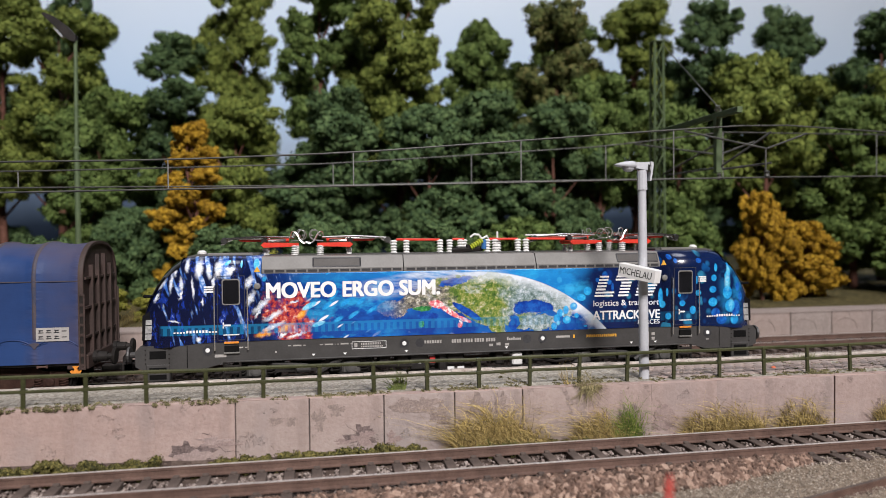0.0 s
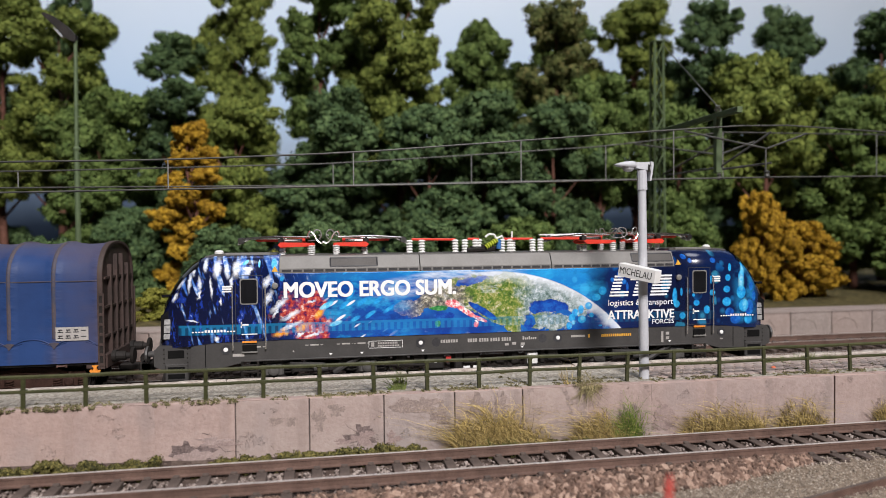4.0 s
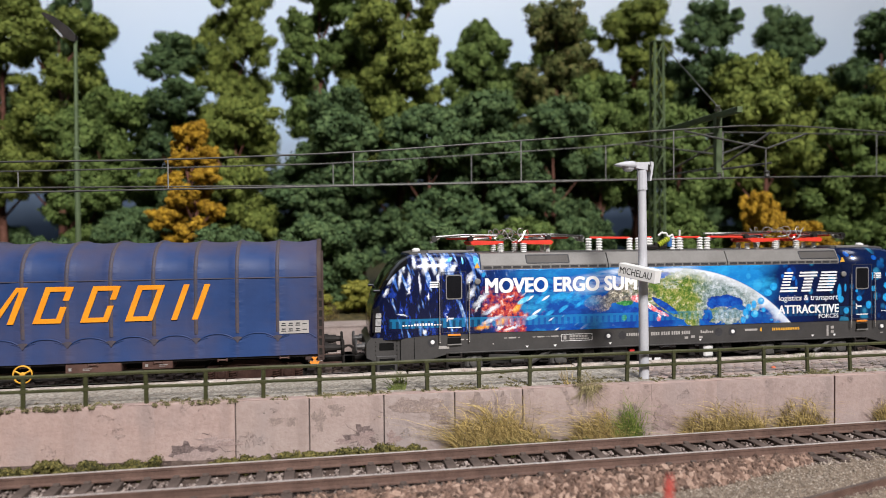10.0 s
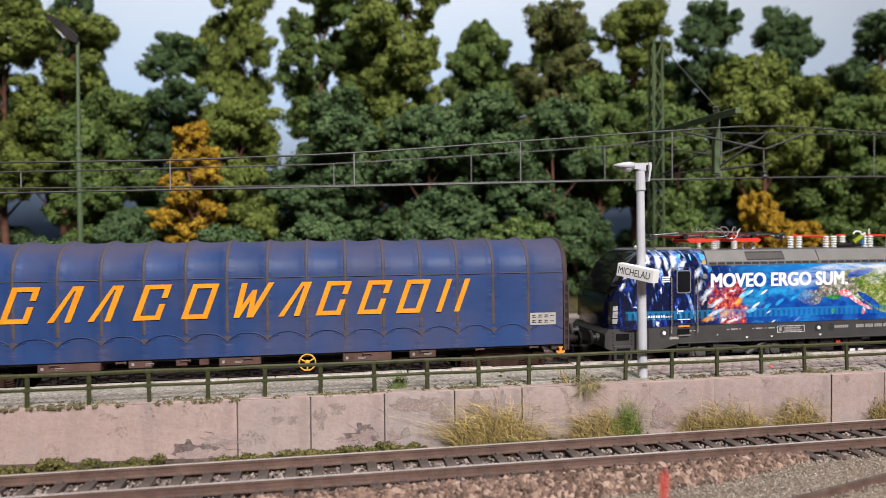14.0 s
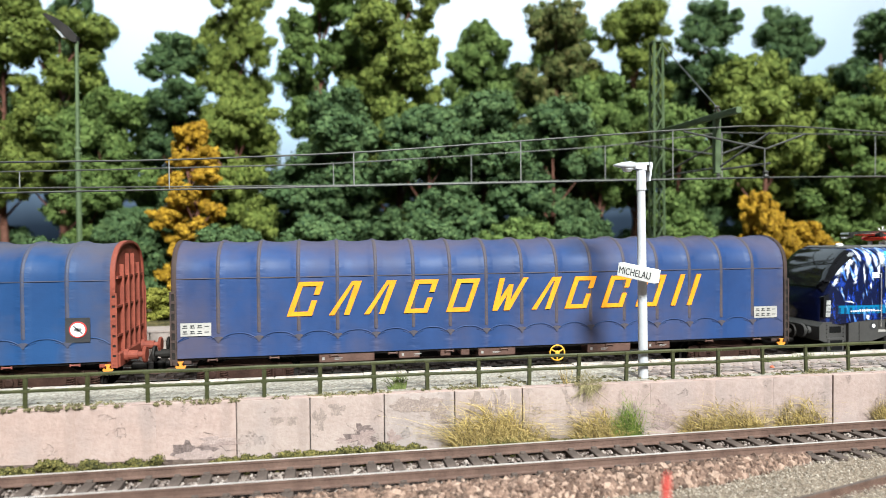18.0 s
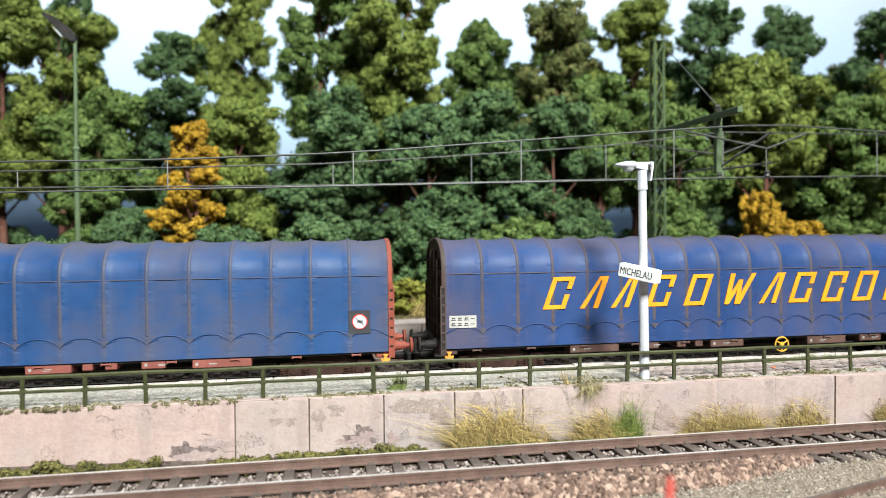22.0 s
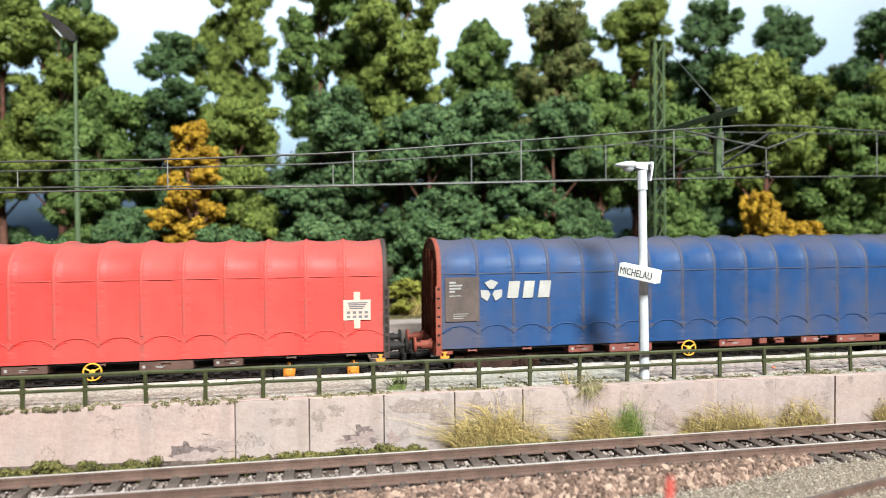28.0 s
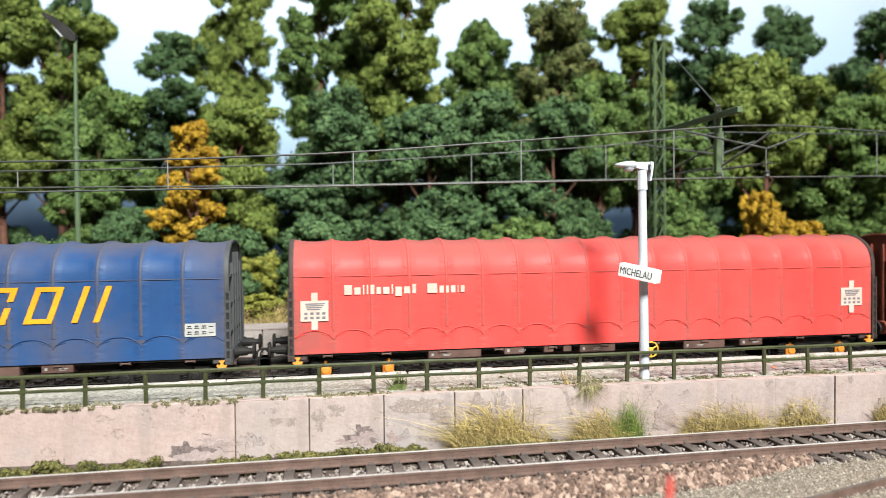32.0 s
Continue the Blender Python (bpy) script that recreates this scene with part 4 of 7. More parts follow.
track(0.0, 0.0, -1000, 560, "dark ballasted track beside the platform", 6.95, 16.5)
track(43.0, 0.0, -500, 500, "rusty brown track behind the train", 6.95, 16.5)
# this rail's head is sleeper brown: its shade is put into the colour
track(-113.2, -10.2, -150, 150, "rail of a track at the layout's front edge", 6.95, 16.5, 15.5, 62.0, SLEEPER)


# ---- the train ----
def buffers(parent, x, out, material):
    """Two buffers on one end; out is +1 or -1."""
    for y in (-10.0, 10.0):
        bm = lathe(bmesh.new(), (x, y, 12.2), (out, 0, 0), [(0, 1.9), (1.2, 1.9), (1.2, 1.55), (4.0, 1.45), (4.0, 1.0), (5.6, 0.95), (5.6, 2.6), (6.1, 2.75), (6.5, 2.4)], 14)
        part("buffer", bm, material, parent, smooth=False)


def coupler(parent, x, out):
    bm = bmesh.new()
    box(bm, min(x, x + out * 9), max(x, x + out * 9), -1.6, 1.6, 6.0, 8.0, chamfer=0.3)
    box(bm, min(x + out * 7, x + out * 11), max(x + out * 7, x + out * 11), -3.2, 3.2, 5.2, 8.6, chamfer=0.5)
    torus(bm, (x + out * 8.5, 0, 9.2), (0, 1, 0), 2.0, 0.4, 12, 5)
    part("coupler", bm, STEEL_DARK, parent)


def wheelset_mesh(r):
    bm = bmesh.new()
    for s in (-1, 1):
        lathe(bm, (0, s * 7.1, 0), (0, s, 0), [(0, r + 0.9), (0.9, r + 0.9), (1.0, r), (2.6, r - 0.05), (2.6, r - 0.7), (2.2, r - 0.8), (2.2, 1.4), (3.1, 1.2)], 20)
        for k in range(6):
            a = k * math.pi / 3
            rod(bm, (math.cos(a) * 1.2, s * 9.4, math.sin(a) * 1.2), (math.cos(a) * (r - .6), s * 9.4, math.sin(a) * (r - .6)), 0.35, n=5)
    rod(bm, (0, -7, 0), (0, 7, 0), 1.0)
    return mesh_of(bm, STEEL_DARK)


WHEEL_R, LOCO_R = 5.25, 7.1
WAGON_WHEELS = wheelset_mesh(WHEEL_R)
LOCO_WHEELS = wheelset_mesh(LOCO_R)
TURNING = []        # wheelsets with their place on the vehicle and their radius


def wheels(parent, mesh, x, r):
    ob = piece("wheelset", mesh, parent, x, 0, r)
    TURNING.append((ob, x, r))
    return ob


def spring(bm, x, y, z0, z1, r):
    n = 32
    tube(bm, [(x + r * math.cos(i * 0.9), y + r * 0.8 * math.sin(i * 0.9), z0 + (z1 - z0) * i / n) for i in range(n + 1)], 0.28, 4)


def wagon_bogie(parent, x, frame_mat, box_mat):
    """A freight bogie with pressed side frames, springs and axle boxes."""
    for s in (-1, 1):
        y = s * 11.3
        pts = [(-15.5, 6.2), (-14.5, 8.2), (-8.5, 8.4), (-6.0, 9.6), (6.0, 9.6), (8.5, 8.4), (14.5, 8.2), (15.5, 6.2), (13.2, 5.4), (7.4, 5.4), (4.5, 3.6), (-4.5, 3.6), (-7.4, 5.4), (-13.2, 5.4)]
        part("side_frame", prism(bmesh.new(), [(x + a, b) for a, b in pts], "y", y - 0.5, y + 0.5), frame_mat, parent)
        for k in (-10.35, 10.35):
            wd = 1.9 if box_mat is ORANGE else 2.3
            bm = boxed(x + k - wd, x + k + wd, y - 1.5 if s < 0 else y, y if s < 0 else y + 1.5, 3.4, 7.4, chamfer=0.5)
            lathe(bm, (x + k, y + s * 1.3, 5.3), (0, s, 0), [(0, 1.5), (0.7, 1.4), (0.9, 0.9)], 10)
            lathe(bm, (x + k, y + s * 0.8, 7.3), (0, 0, 1), [(0, 0.6), (0.9, 0.5), (1.1, 0.25)], 8)
            part("axle_box", bm, box_mat, parent)
            bm = bmesh.new()
            spring(bm, x + k - 3.6, y + s * 0.4, 2.9, 6.3, 1.15)
            spring(bm, x + k + 3.6, y + s * 0.4, 2.9, 6.3, 1.15)
            part("spring", bm, frame_mat, parent)
        part("brake_rod", rods([((x - 9, y + s, 4.2), (x + 9, y + s, 2.6)), ((x - 12, y + s * .8, 9.2), (x + 2, y + s * .8, 7.6))], 0.3), frame_mat, parent)
    part("bolster", boxed(x - 4.5, x + 4.5, -10.8, 10.8, 4.2, 9.0, chamfer=0.4), STEEL_DARK, parent)
    for k in (-10.35, 10.35):
        wheels(parent, WAGON_WHEELS, x + k, WHEEL_R)


HALF = 105.5        # half length of the covered body
BAYS = 17
SEAM, SILL, CROWN = 36.3, 11.4, 48.3


def hood(n=22):
    """Half-section of the hood from the near sill over the crown to the far sill."""
    pts = [(-16.5, SILL), (-16.5, 15.0), (-16.5, 19.0), (-16.5, 24.0), (-16.5, 29.0), (-16.5, 33.0)]
    for i in range(n + 1):
        a = math.pi * i / n
        pts.append((-16.5 * math.copysign(abs(math.cos(a)) ** 0.80, math.cos(a)), SEAM + (CROWN - SEAM) * abs(math.sin(a)) ** 0.86))
    return pts + [(-y, z) for y, z in pts[5::-1]]


HOOD = hood()
PITCH = 2 * HALF / BAYS


def hood_mesh(material):
    verts, faces = [], []
    steps = 6
    n = len(HOOD)
    rng = random.Random(4)
    for i in range(BAYS * steps + 1):
        x = -HALF + PITCH * i / steps
        ph = (i % steps) / steps
        sag = 4 * ph * (1 - ph)
        for y, z in HOOD:
            k = 0.35 + 0.38 * (z - SEAM) / (CROWN - SEAM) if z > SEAM else 0.35 if z > 33 else 0.25 if z > 18 else 0.0
            wob = rng.uniform(-0.07, 0.07) if 13 < z < 44 else 0
            d = sag * k + wob
            if z > SEAM:
                v = Vector((y / 16.5, (z - SEAM) / (CROWN - SEAM))).normalized()
                verts.append((x, y - v.x * d, z - v.y * d))
            else:
                verts.append((x, y - math.copysign(d, y), z))
    for i in range(BAYS * steps):
        for j in range(n - 1):
            a = i * n + j
            faces.append((a, a + n, a + n + 1, a + 1))
    return from_arrays(None, verts, faces, material, smooth=True)


def hoop_mesh(material):
    """The flat ridge that a hoop presses into the cloth, with a pointed foot on each side."""
    bm = bmesh.new()
    rows = []
    for y, z in [(y, z) for y, z in HOOD if z >= 17.0]:
        v = Vector((y, 0.0 if z <= SEAM else (z - SEAM) * 1.2)).normalized()
        rows.append([bm.verts.new((dx, y + v.x * d, z + v.y * d)) for dx, d in ((-0.62, -0.12), (-0.30, 0.20), (0.30, 0.20), (0.62, -0.12))])
    for s, t in zip(rows, rows[1:]):
        for i in range(3):
            bm.faces.new((s[i], t[i], t[i + 1], s[i + 1]))
    for f in bm.faces:
        f.smooth = True
    for s in (-1, 1):
        prism(bm, [(-1.5, 17.6), (-0.6, 17.9), (0.6, 17.9), (1.5, 17.6), (0.7, 16.9), (0.12, 16.0), (-0.12, 16.0), (-0.7, 16.9)], "y", s * 16.40, s * 16.78)
    return mesh_of(bm, material)


def hem_mesh(material):
    """The curved hem of one bay: a round fold with a second, fainter one under it."""
    bm = bmesh.new()
    for drop, r, reach in ((0.0, 0.20, 1.0), (-0.75, 0.13, 0.8)):
        for a, b in (((-1, 1),) if not drop else ((-1, -0.45), (0.45, 1))):
            pts = []
            for i in range(15):
                u = a + (b - a) * i / 14
                pts.append((u * (PITCH / 2 - 0.25), -16.46, 16.6 + drop * (1 - abs(u) ** 4) + 2.3 * (1 - abs(u) ** 2.4)))
            tube(bm, pts, r, 6)
    return mesh_of(bm, material, True)


MESHES = {}


def shared(key, build, material):
    k = (key, material.name)
    if k not in MESHES:
        MESHES[k] = build(material)
    return MESHES[k]


def end_wall(w, out, material):
    """The steel end with its flange of pierced posts, ribs and ladder."""
    e = HALF * out
    mid = [(y * 0.985, z) for y, z in HOOD[5:-5]]
    part("end_wall", prism(bmesh.new(), [(-15.4, 10.5)] + mid + [(15.4, 10.5)], "x", e, e + out * 0.8), material, w)
    # smooth flange that runs up one side, over the crown and down the other
    arc = [(y * 1.018, z + (0.25 if z > SEAM else 0)) for y, z in HOOD if z > 12]
    arc = [(arc[0][0], 9.4)] + arc + [(arc[-1][0], 9.4)]
    inner = [(y * .955, SEAM + (z - SEAM) * .93 if z > SEAM else z) for y, z in arc]
    x0, x1 = e, e + out * 1.5
    n = len(arc)
    loops = [(x0, arc), (x1 - out * 0.3, arc), (x1, [(y * .992, z - (0.12 if z > SEAM else 0)) for y, z in arc]), (x1, inner), (x0, inner)]
    verts = [(x, y, z) for x, lp in loops for y, z in lp]
    faces = [(k * n + i, k * n + i + 1, k * n + n + i + 1, k * n + n + i) for k in range(4) for i in range(n - 1)]
    bm = bmesh.new()
    vs = [bm.verts.new(v) for v in verts]
    for f in faces:
        bm.faces.new([vs[i] for i in f])
    bmesh.ops.recalc_face_normals(bm, faces=bm.faces)
    me = mesh_of(bm, material)
    me.polygons.foreach_set("use_smooth", [abs(p.normal.x) < 0.7 for p in me.polygons])
    part("end_flange", me, None, w)
    # ladder-like corner posts: two uprights with rungs and a dark back
    for s in (-1, 1):
        bm = bmesh.new()
        for a, b in ((0.05, 0.5), (1.5, 1.95)):
            box(bm, min(e + out * a, e + out * b), max(e + out * a, e + out * b), min(s * 17.15, s * 16.7), max(s * 17.15, s * 16.7), 9.4, 32.5)
        for k in range(8):
            z = 10.4 + k * 3.05
            box(bm, min(e + out * .45, e + out * 1.55), max(e + out * .45, e + out * 1.55), min(s * 17.05, s * 16.7), max(s * 17.05, s * 16.7), z, z + (0.75 if material is not OXIDE_RED else 2.3))
        part("corner_post", bm, material, w)
        for k in range(7):
            piece("post_slot", shared("slot", lambda m: mesh_of(boxed(-0.5, 0.5, -0.05, 0.05, -1.0, 1.0), m), STEEL_DARK), w, e + out * 1.0, s * 16.83, 12.3 + k * 3.05)
    for y in (-9, -3, 3, 9):
        h = 46.0 - abs(y) * 0.55
        part("end_rib", boxed(min(e + out * .8, e + out * 2.0), max(e + out * .8, e + out * 2.0), y - 0.55, y + 0.55, 11, h), material, w)
    for z in (19, 28, 37):
        part("end_rail", boxed(min(e + out * .8, e + out * 1.6), max(e + out * .8, e + out * 1.6), -14.5, 14.5, z - 0.35, z + 0.35), material, w)
    part("headstock", boxed(min(e - out * 4, e + out * 2.2), max(e - out * 4, e + out * 2.2), -15.5, 15.5, 9.2, 13.6, chamfer=0.3), material, w)
    buffers(w, e + out * 2.2, out, STEEL_DARK if material is not OXIDE_RED else OXIDE_RED)
    coupler(w, e + out * 1.5, out)


def hook(w, x):
    bm = prisms([[(x - 1.6, 8.9), (x - 1.0, 8.0), (x + 1.0, 8.0), (x + 1.6, 8.9), (x + 1.3, 9.3), (x + 0.7, 8.9), (x + 0.35, 9.7), (x + 0.9, 10.5), (x - 0.9, 10.5), (x - 0.35, 9.7), (x - 0.7, 8.9), (x - 1.3, 9.3)]], "y", -16.9, -16.1)
    part("rope_hook", bm, ORANGE, w, "orange rope hook")


def hand_wheel(w, x):
    bm = torus(bmesh.new(), (x, -16.9, 8.6), (0, 1, 0), 2.6, 0.26, 28, 6)
    for k in range(3):
        a = math.radians(90 + 120 * k + 60)
        rod(bm, (x, -16.9, 8.6), (x + 2.7 * math.cos(a), -16.9, 8.6 + 2.6 * math.sin(a)), 0.26, n=6)
    lathe(bm, (x, -16.3, 8.6), (0, -1, 0), [(0, 0.8), (0.9, 0.8), (1.0, 0.5)], 10)
    part("hand_wheel", bm, YELLOW, w, "yellow brake hand wheel")


def label_plate(w, x, z, wide, high):
    """White plate with two rows of small marks."""
    y = -16.62
    p = part("label_plate", boxed(x - wide / 2, x + wide / 2, y - 0.12, y, z - high / 2, z + high / 2), PLATE_WHITE, w, "white plate with small dark marks")
    rows = []
    for r in (0, 1):
        for c in range(4):
            x0 = x - wide / 2 + wide * (0.06 + 0.24 * c)
            zz = z + high * (0.10 if r == 0 else -0.34)
            if c < 3:
                rows += [(x0, x0 + wide * 0.17, zz, zz + high * .07), (x0 + .02 * wide, x0 + wide * 0.15, zz + high * .15, zz + high * 0.24), (x0 + wide * .05, x0 + wide * .07, zz, zz + high * .2)]
            else:
                rows += [(x0, x0 + wide * 0.15, zz + high * 0.1, zz + high * 0.17)]
    bars(p, "plate_print", PRINT_DARK, y - 0.12, rows)


def underframe(w, flip, frame_mat, box_mat):
    s = -1 if flip else 1
    part("centre_sill", boxed(-100, 100, -6, 6, 7.2, 11.5), STEEL_DARK, w)
    part("floor_pan", boxed(-104, 104, -15.6, 15.6, 10.6, 11.9), STEEL_DARK, w)
    for x0, x1, z0 in ((-62, -44, 8.2), (-36, -29, 8.6), (-22, -18.5, 8.8), (-15, -12, 8.8), (-9, 4, 8.3), (30, 46, 8.0), (52, 61, 8.4)):
        a, b = sorted((s * x0, s * x1))
        e = part("equipment_box", boxed(a, b, -15.9, -9.5, z0, 11.0, chamfer=0.25), box_mat, w)
        if b - a > 6:
            bars(e, "print", PRINT_PALE, -15.92, [(a + 1, a + 1.8, z0 + .9, z0 + 1.8), (a + 5, a + 7.6, z0 + 1.3, z0 + 1.5), (a + 5, a + 7.0, z0 + 0.9, z0 + 1.05)])
    part("truss_rod", rods([((-58, -12, 8), (-30, -12, 6.0)), ((-30, -12, 6.0), (30, -12, 6.0)), ((30, -12, 6.0), (58, -12, 8))], 0.5), STEEL_DARK, w)
    for i in range(11):
        x = -95 + 19 * i
        part("rope_eye", rods([((x - 1.3, -16.3, 10.6), (x + 1.3, -16.3, 10.6)), ((x - 1.3, -16.3, 10.2), (x - 1.3, -16.3, 11.0)), ((x + 1.3, -16.3, 10.2), (x + 1.3, -16.3, 11.0))], 0.3, 5), box_mat, w)


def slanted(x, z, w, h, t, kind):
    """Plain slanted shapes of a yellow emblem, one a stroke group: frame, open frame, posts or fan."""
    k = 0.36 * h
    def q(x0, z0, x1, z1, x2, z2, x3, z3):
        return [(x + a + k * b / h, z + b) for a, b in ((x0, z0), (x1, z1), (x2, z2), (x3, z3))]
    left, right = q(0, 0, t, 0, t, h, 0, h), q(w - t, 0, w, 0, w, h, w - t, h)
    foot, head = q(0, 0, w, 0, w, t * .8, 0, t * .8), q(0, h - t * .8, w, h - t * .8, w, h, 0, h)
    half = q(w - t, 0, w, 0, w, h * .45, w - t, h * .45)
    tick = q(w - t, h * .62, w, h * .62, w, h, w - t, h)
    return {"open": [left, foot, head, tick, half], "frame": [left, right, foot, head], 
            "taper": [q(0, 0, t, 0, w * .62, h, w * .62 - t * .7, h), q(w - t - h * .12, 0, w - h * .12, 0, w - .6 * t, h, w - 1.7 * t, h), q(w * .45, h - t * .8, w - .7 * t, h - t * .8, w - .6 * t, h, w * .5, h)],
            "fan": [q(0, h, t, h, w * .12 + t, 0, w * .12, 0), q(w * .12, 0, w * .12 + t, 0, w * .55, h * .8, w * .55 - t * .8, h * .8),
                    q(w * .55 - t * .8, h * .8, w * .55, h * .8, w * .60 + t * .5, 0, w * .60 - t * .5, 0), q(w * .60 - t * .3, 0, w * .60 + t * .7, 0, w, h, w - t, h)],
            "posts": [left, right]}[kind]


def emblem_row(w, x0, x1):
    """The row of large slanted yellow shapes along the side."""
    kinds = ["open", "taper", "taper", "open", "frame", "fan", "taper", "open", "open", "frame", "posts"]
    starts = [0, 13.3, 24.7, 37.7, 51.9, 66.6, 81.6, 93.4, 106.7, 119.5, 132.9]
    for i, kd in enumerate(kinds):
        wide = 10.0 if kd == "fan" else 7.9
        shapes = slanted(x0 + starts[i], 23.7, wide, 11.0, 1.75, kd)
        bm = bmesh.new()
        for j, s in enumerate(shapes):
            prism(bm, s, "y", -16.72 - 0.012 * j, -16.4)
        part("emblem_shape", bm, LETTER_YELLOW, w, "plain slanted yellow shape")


def wagon(name_label, x, tarp_mat, hoop_mat, end_mat, frame_mat, box_mat, wheel_x, flip=False, axle_mat=None):
    w = thing("covered_wagon", name_label, "freight wagon", x, 0, 0, group="covered wagons of the train")
    part("hood", shared("hood", hood_mesh, tarp_mat), None, w)
    for i in range(1, BAYS):
        piece("hoop", shared("hoop", hoop_mesh, hoop_mat), w, -HALF + PITCH * i, 0, 0)
    for i in range(BAYS):
        piece("hem", shared("hem", hem_mesh, tarp_mat), w, -HALF + PITCH * (i + 0.5), 0, 0)
    for s in (-1, 1):
        part("seam", rods([((-HALF, s * 16.40, SEAM), (HALF, s * 16.40, SEAM))], 0.16), hoop_mat, w)
    for out in (-1, 1):
        end_wall(w, out, end_mat)
        hook(w, out * (HALF - 1.0))
        wagon_bogie(w, out * 85.4, frame_mat, axle_mat or frame_mat)
    underframe(w, flip, frame_mat, box_mat)
    hand_wheel(w, wheel_x)
    return w


def train_wagons():
    out = []
    a = wagon("weathered blue tarpaulin wagon with yellow shapes and brown ends", -218.0, TARP_BLUE, HOOP_BROWN, END_BROWN, RUST_BROWN, BOX_BROWN, 18.6)
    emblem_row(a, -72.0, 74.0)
    label_plate(a, -99.8, 20.4, 9.2, 4.1)
    label_plate(a, 98.2, 20.4, 9.2, 4.1)
    out.append((a, -218.0))
    b = wagon("blue tarpaulin wagon with pale emblem and oxide red ends", -448.2, TARP_BLUE_CLEAN, HOOP_BLUE, OXIDE_RED, RUST_BROWN, BOX_RED, -16.6, True)
    part("brown_panel", boxed(-104.2, -92.6, -16.78, -16.55, 20.5, 35.2), PANEL_BROWN, b, "dark brown data panel")
    bars(b, "panel_print", PRINT_PALE, -16.8, [(-102.8, -100.6, 33.2, 33.8), (-102.8, -98.4, 32.2, 32.8), (-102.8, -98.8, 31.2, 31.8), (-102.8, -100.8, 30.2, 30.8),
                                         (-102.8, -98.8, 28.9, 29.2), (-101.5, -96.4, 22.9, 23.1), (-101.5, -97, 22.2, 22.4), (-101.5, -98, 21.5, 21.7)])
    cx, cz = -88.4, 30.8
    for k, a0 in enumerate((90, 210, 330)):
        pts = []
        for r, da in ((1.1, -42), (3.6, -38), (3.9, 0), (3.6, 38), (1.1, 42)):
            t = math.radians(a0 + da)
            pts.append((cx + r * math.cos(t) * 1.05, cz - 0.4 + r * math.sin(t)))
        part("emblem_wedge", prism(bmesh.new(), pts, "y", -16.78, -16.45), PLATE_WHITE, b, "plain pale emblem wedge")
    for x0, wd in ((-83.0, 4.6), (-77.6, 4.4), (-72.2, 4.8)):
        bm = prism(bmesh.new(), [(x0, 27.9), (x0 + wd - .8, 27.9), (x0 + wd, 33.6), (x0 + .8, 33.6)], "y", -16.78, -16.45)
        part("emblem_block", bm, PLATE_WHITE, b, "plain pale slanted block")
    q = part("warning_plate", boxed(92.6, 99.6, -16.8, -16.55, 17.6, 25.1), PRINT_DARK, b, "black plate with round white sign")
    part("sign_rim", torus(lathe(bmesh.new(), (96.2, -16.8, 21.5), (0, -1, 0), [(0, 2.3), (0.08, 2.3)], 24), (96.2, -16.88, 21.5), (0, 1, 0), 2.3, 0.22, 24, 5), PRINT_RED, q)
    part("sign_disc", lathe(bmesh.new(), (96.2, -16.86, 21.5), (0, -1, 0), [(0, 2.15), (0.1, 2.15)], 24), WHITE, q)
    part("sign_print", prisms([[(95.0, 21.2), (96.2, 20.9), (97.2, 21.2), (97.4, 21.9), (95.4, 22.1)], [(94.7, 22.6), (95.0, 22.9), (97.7, 20.4), (97.4, 20.1)]], "y", -17.02, -16.94), PRINT_GREY, q)
    out.append((b, -448.2))
    c = wagon("bright red tarpaulin wagon with pale print and dark ends", -678.5, TARP_RED, HOOP_RED, END_BROWN, STEEL_DARK, BOX_BROWN, 16.9, False, ORANGE)
    for x0, widths in ((-89.5, (3.2, 2.7, 1.2, 1.2, 1.9, 2.1, 2.7, 1.2, 2.8, 2.7, 1.9)), (-62.3, (4.0, 2.2, 1.6, 2.2, 1.0, 2.0))):
        x, rows = x0, []
        for i, wd in enumerate(widths):
            tall = 3.1 if i == 0 or wd in (1.2, 1.9) else 2.3
            rows.append((x, x + wd - 0.7, 30.3 - (0.8 if wd == 2.8 else 0), 30.3 + tall))
            x += wd + 0.05
        bars(c, "pale_print", ROSE_PRINT, -16.62, rows, 0.14)
    for x in (-99.0, 97.0):
        k = part("label_plate", boxed(x - 4.4, x + 4.4, -16.78, -16.55, 22.0, 28.6), ROSE_PRINT, c, "cream data plate")
        part("plate_tab", boxed(x - 1.0, x + 1.0, -16.78, -16.55, 28.6, 31.2), ROSE_PRINT, k)
        part("plate_tab", boxed(x - 1.0, x + 1.0, -16.78, -16.55, 19.3, 22.0), ROSE_PRINT, k)
        rows = [(x - 3 + .2 * j, x + 3.4 - .5 * j, 27.4 - j * .6, 27.8 - j * .6) for j in range(4)]
        rows += [(x - 3.3 + 1.9 * i, x - 2.2 + 1.9 * i, 22.7 + 1.4 * j, 23.5 + 1.4 * j) for i in range(4) for j in (0, 1)]
        bars(k, "plate_print", PRINT_GREY, -16.78, rows)
    out.append((c, -678.5))
    d = wagon("clean blue tarpaulin wagon with yellow shapes and grey ends", -910.8, TARP_BLUE_CLEAN, HOOP_BLUE, END_GREY, STEEL_DARK, BOX_BROWN, 18.6)
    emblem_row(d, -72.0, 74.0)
    label_plate(d, -99.8, 20.4, 9.2, 4.1)
    label_plate(d, 98.2, 20.4, 9.2, 4.1)
    out.append((d, -910.8))
    return out


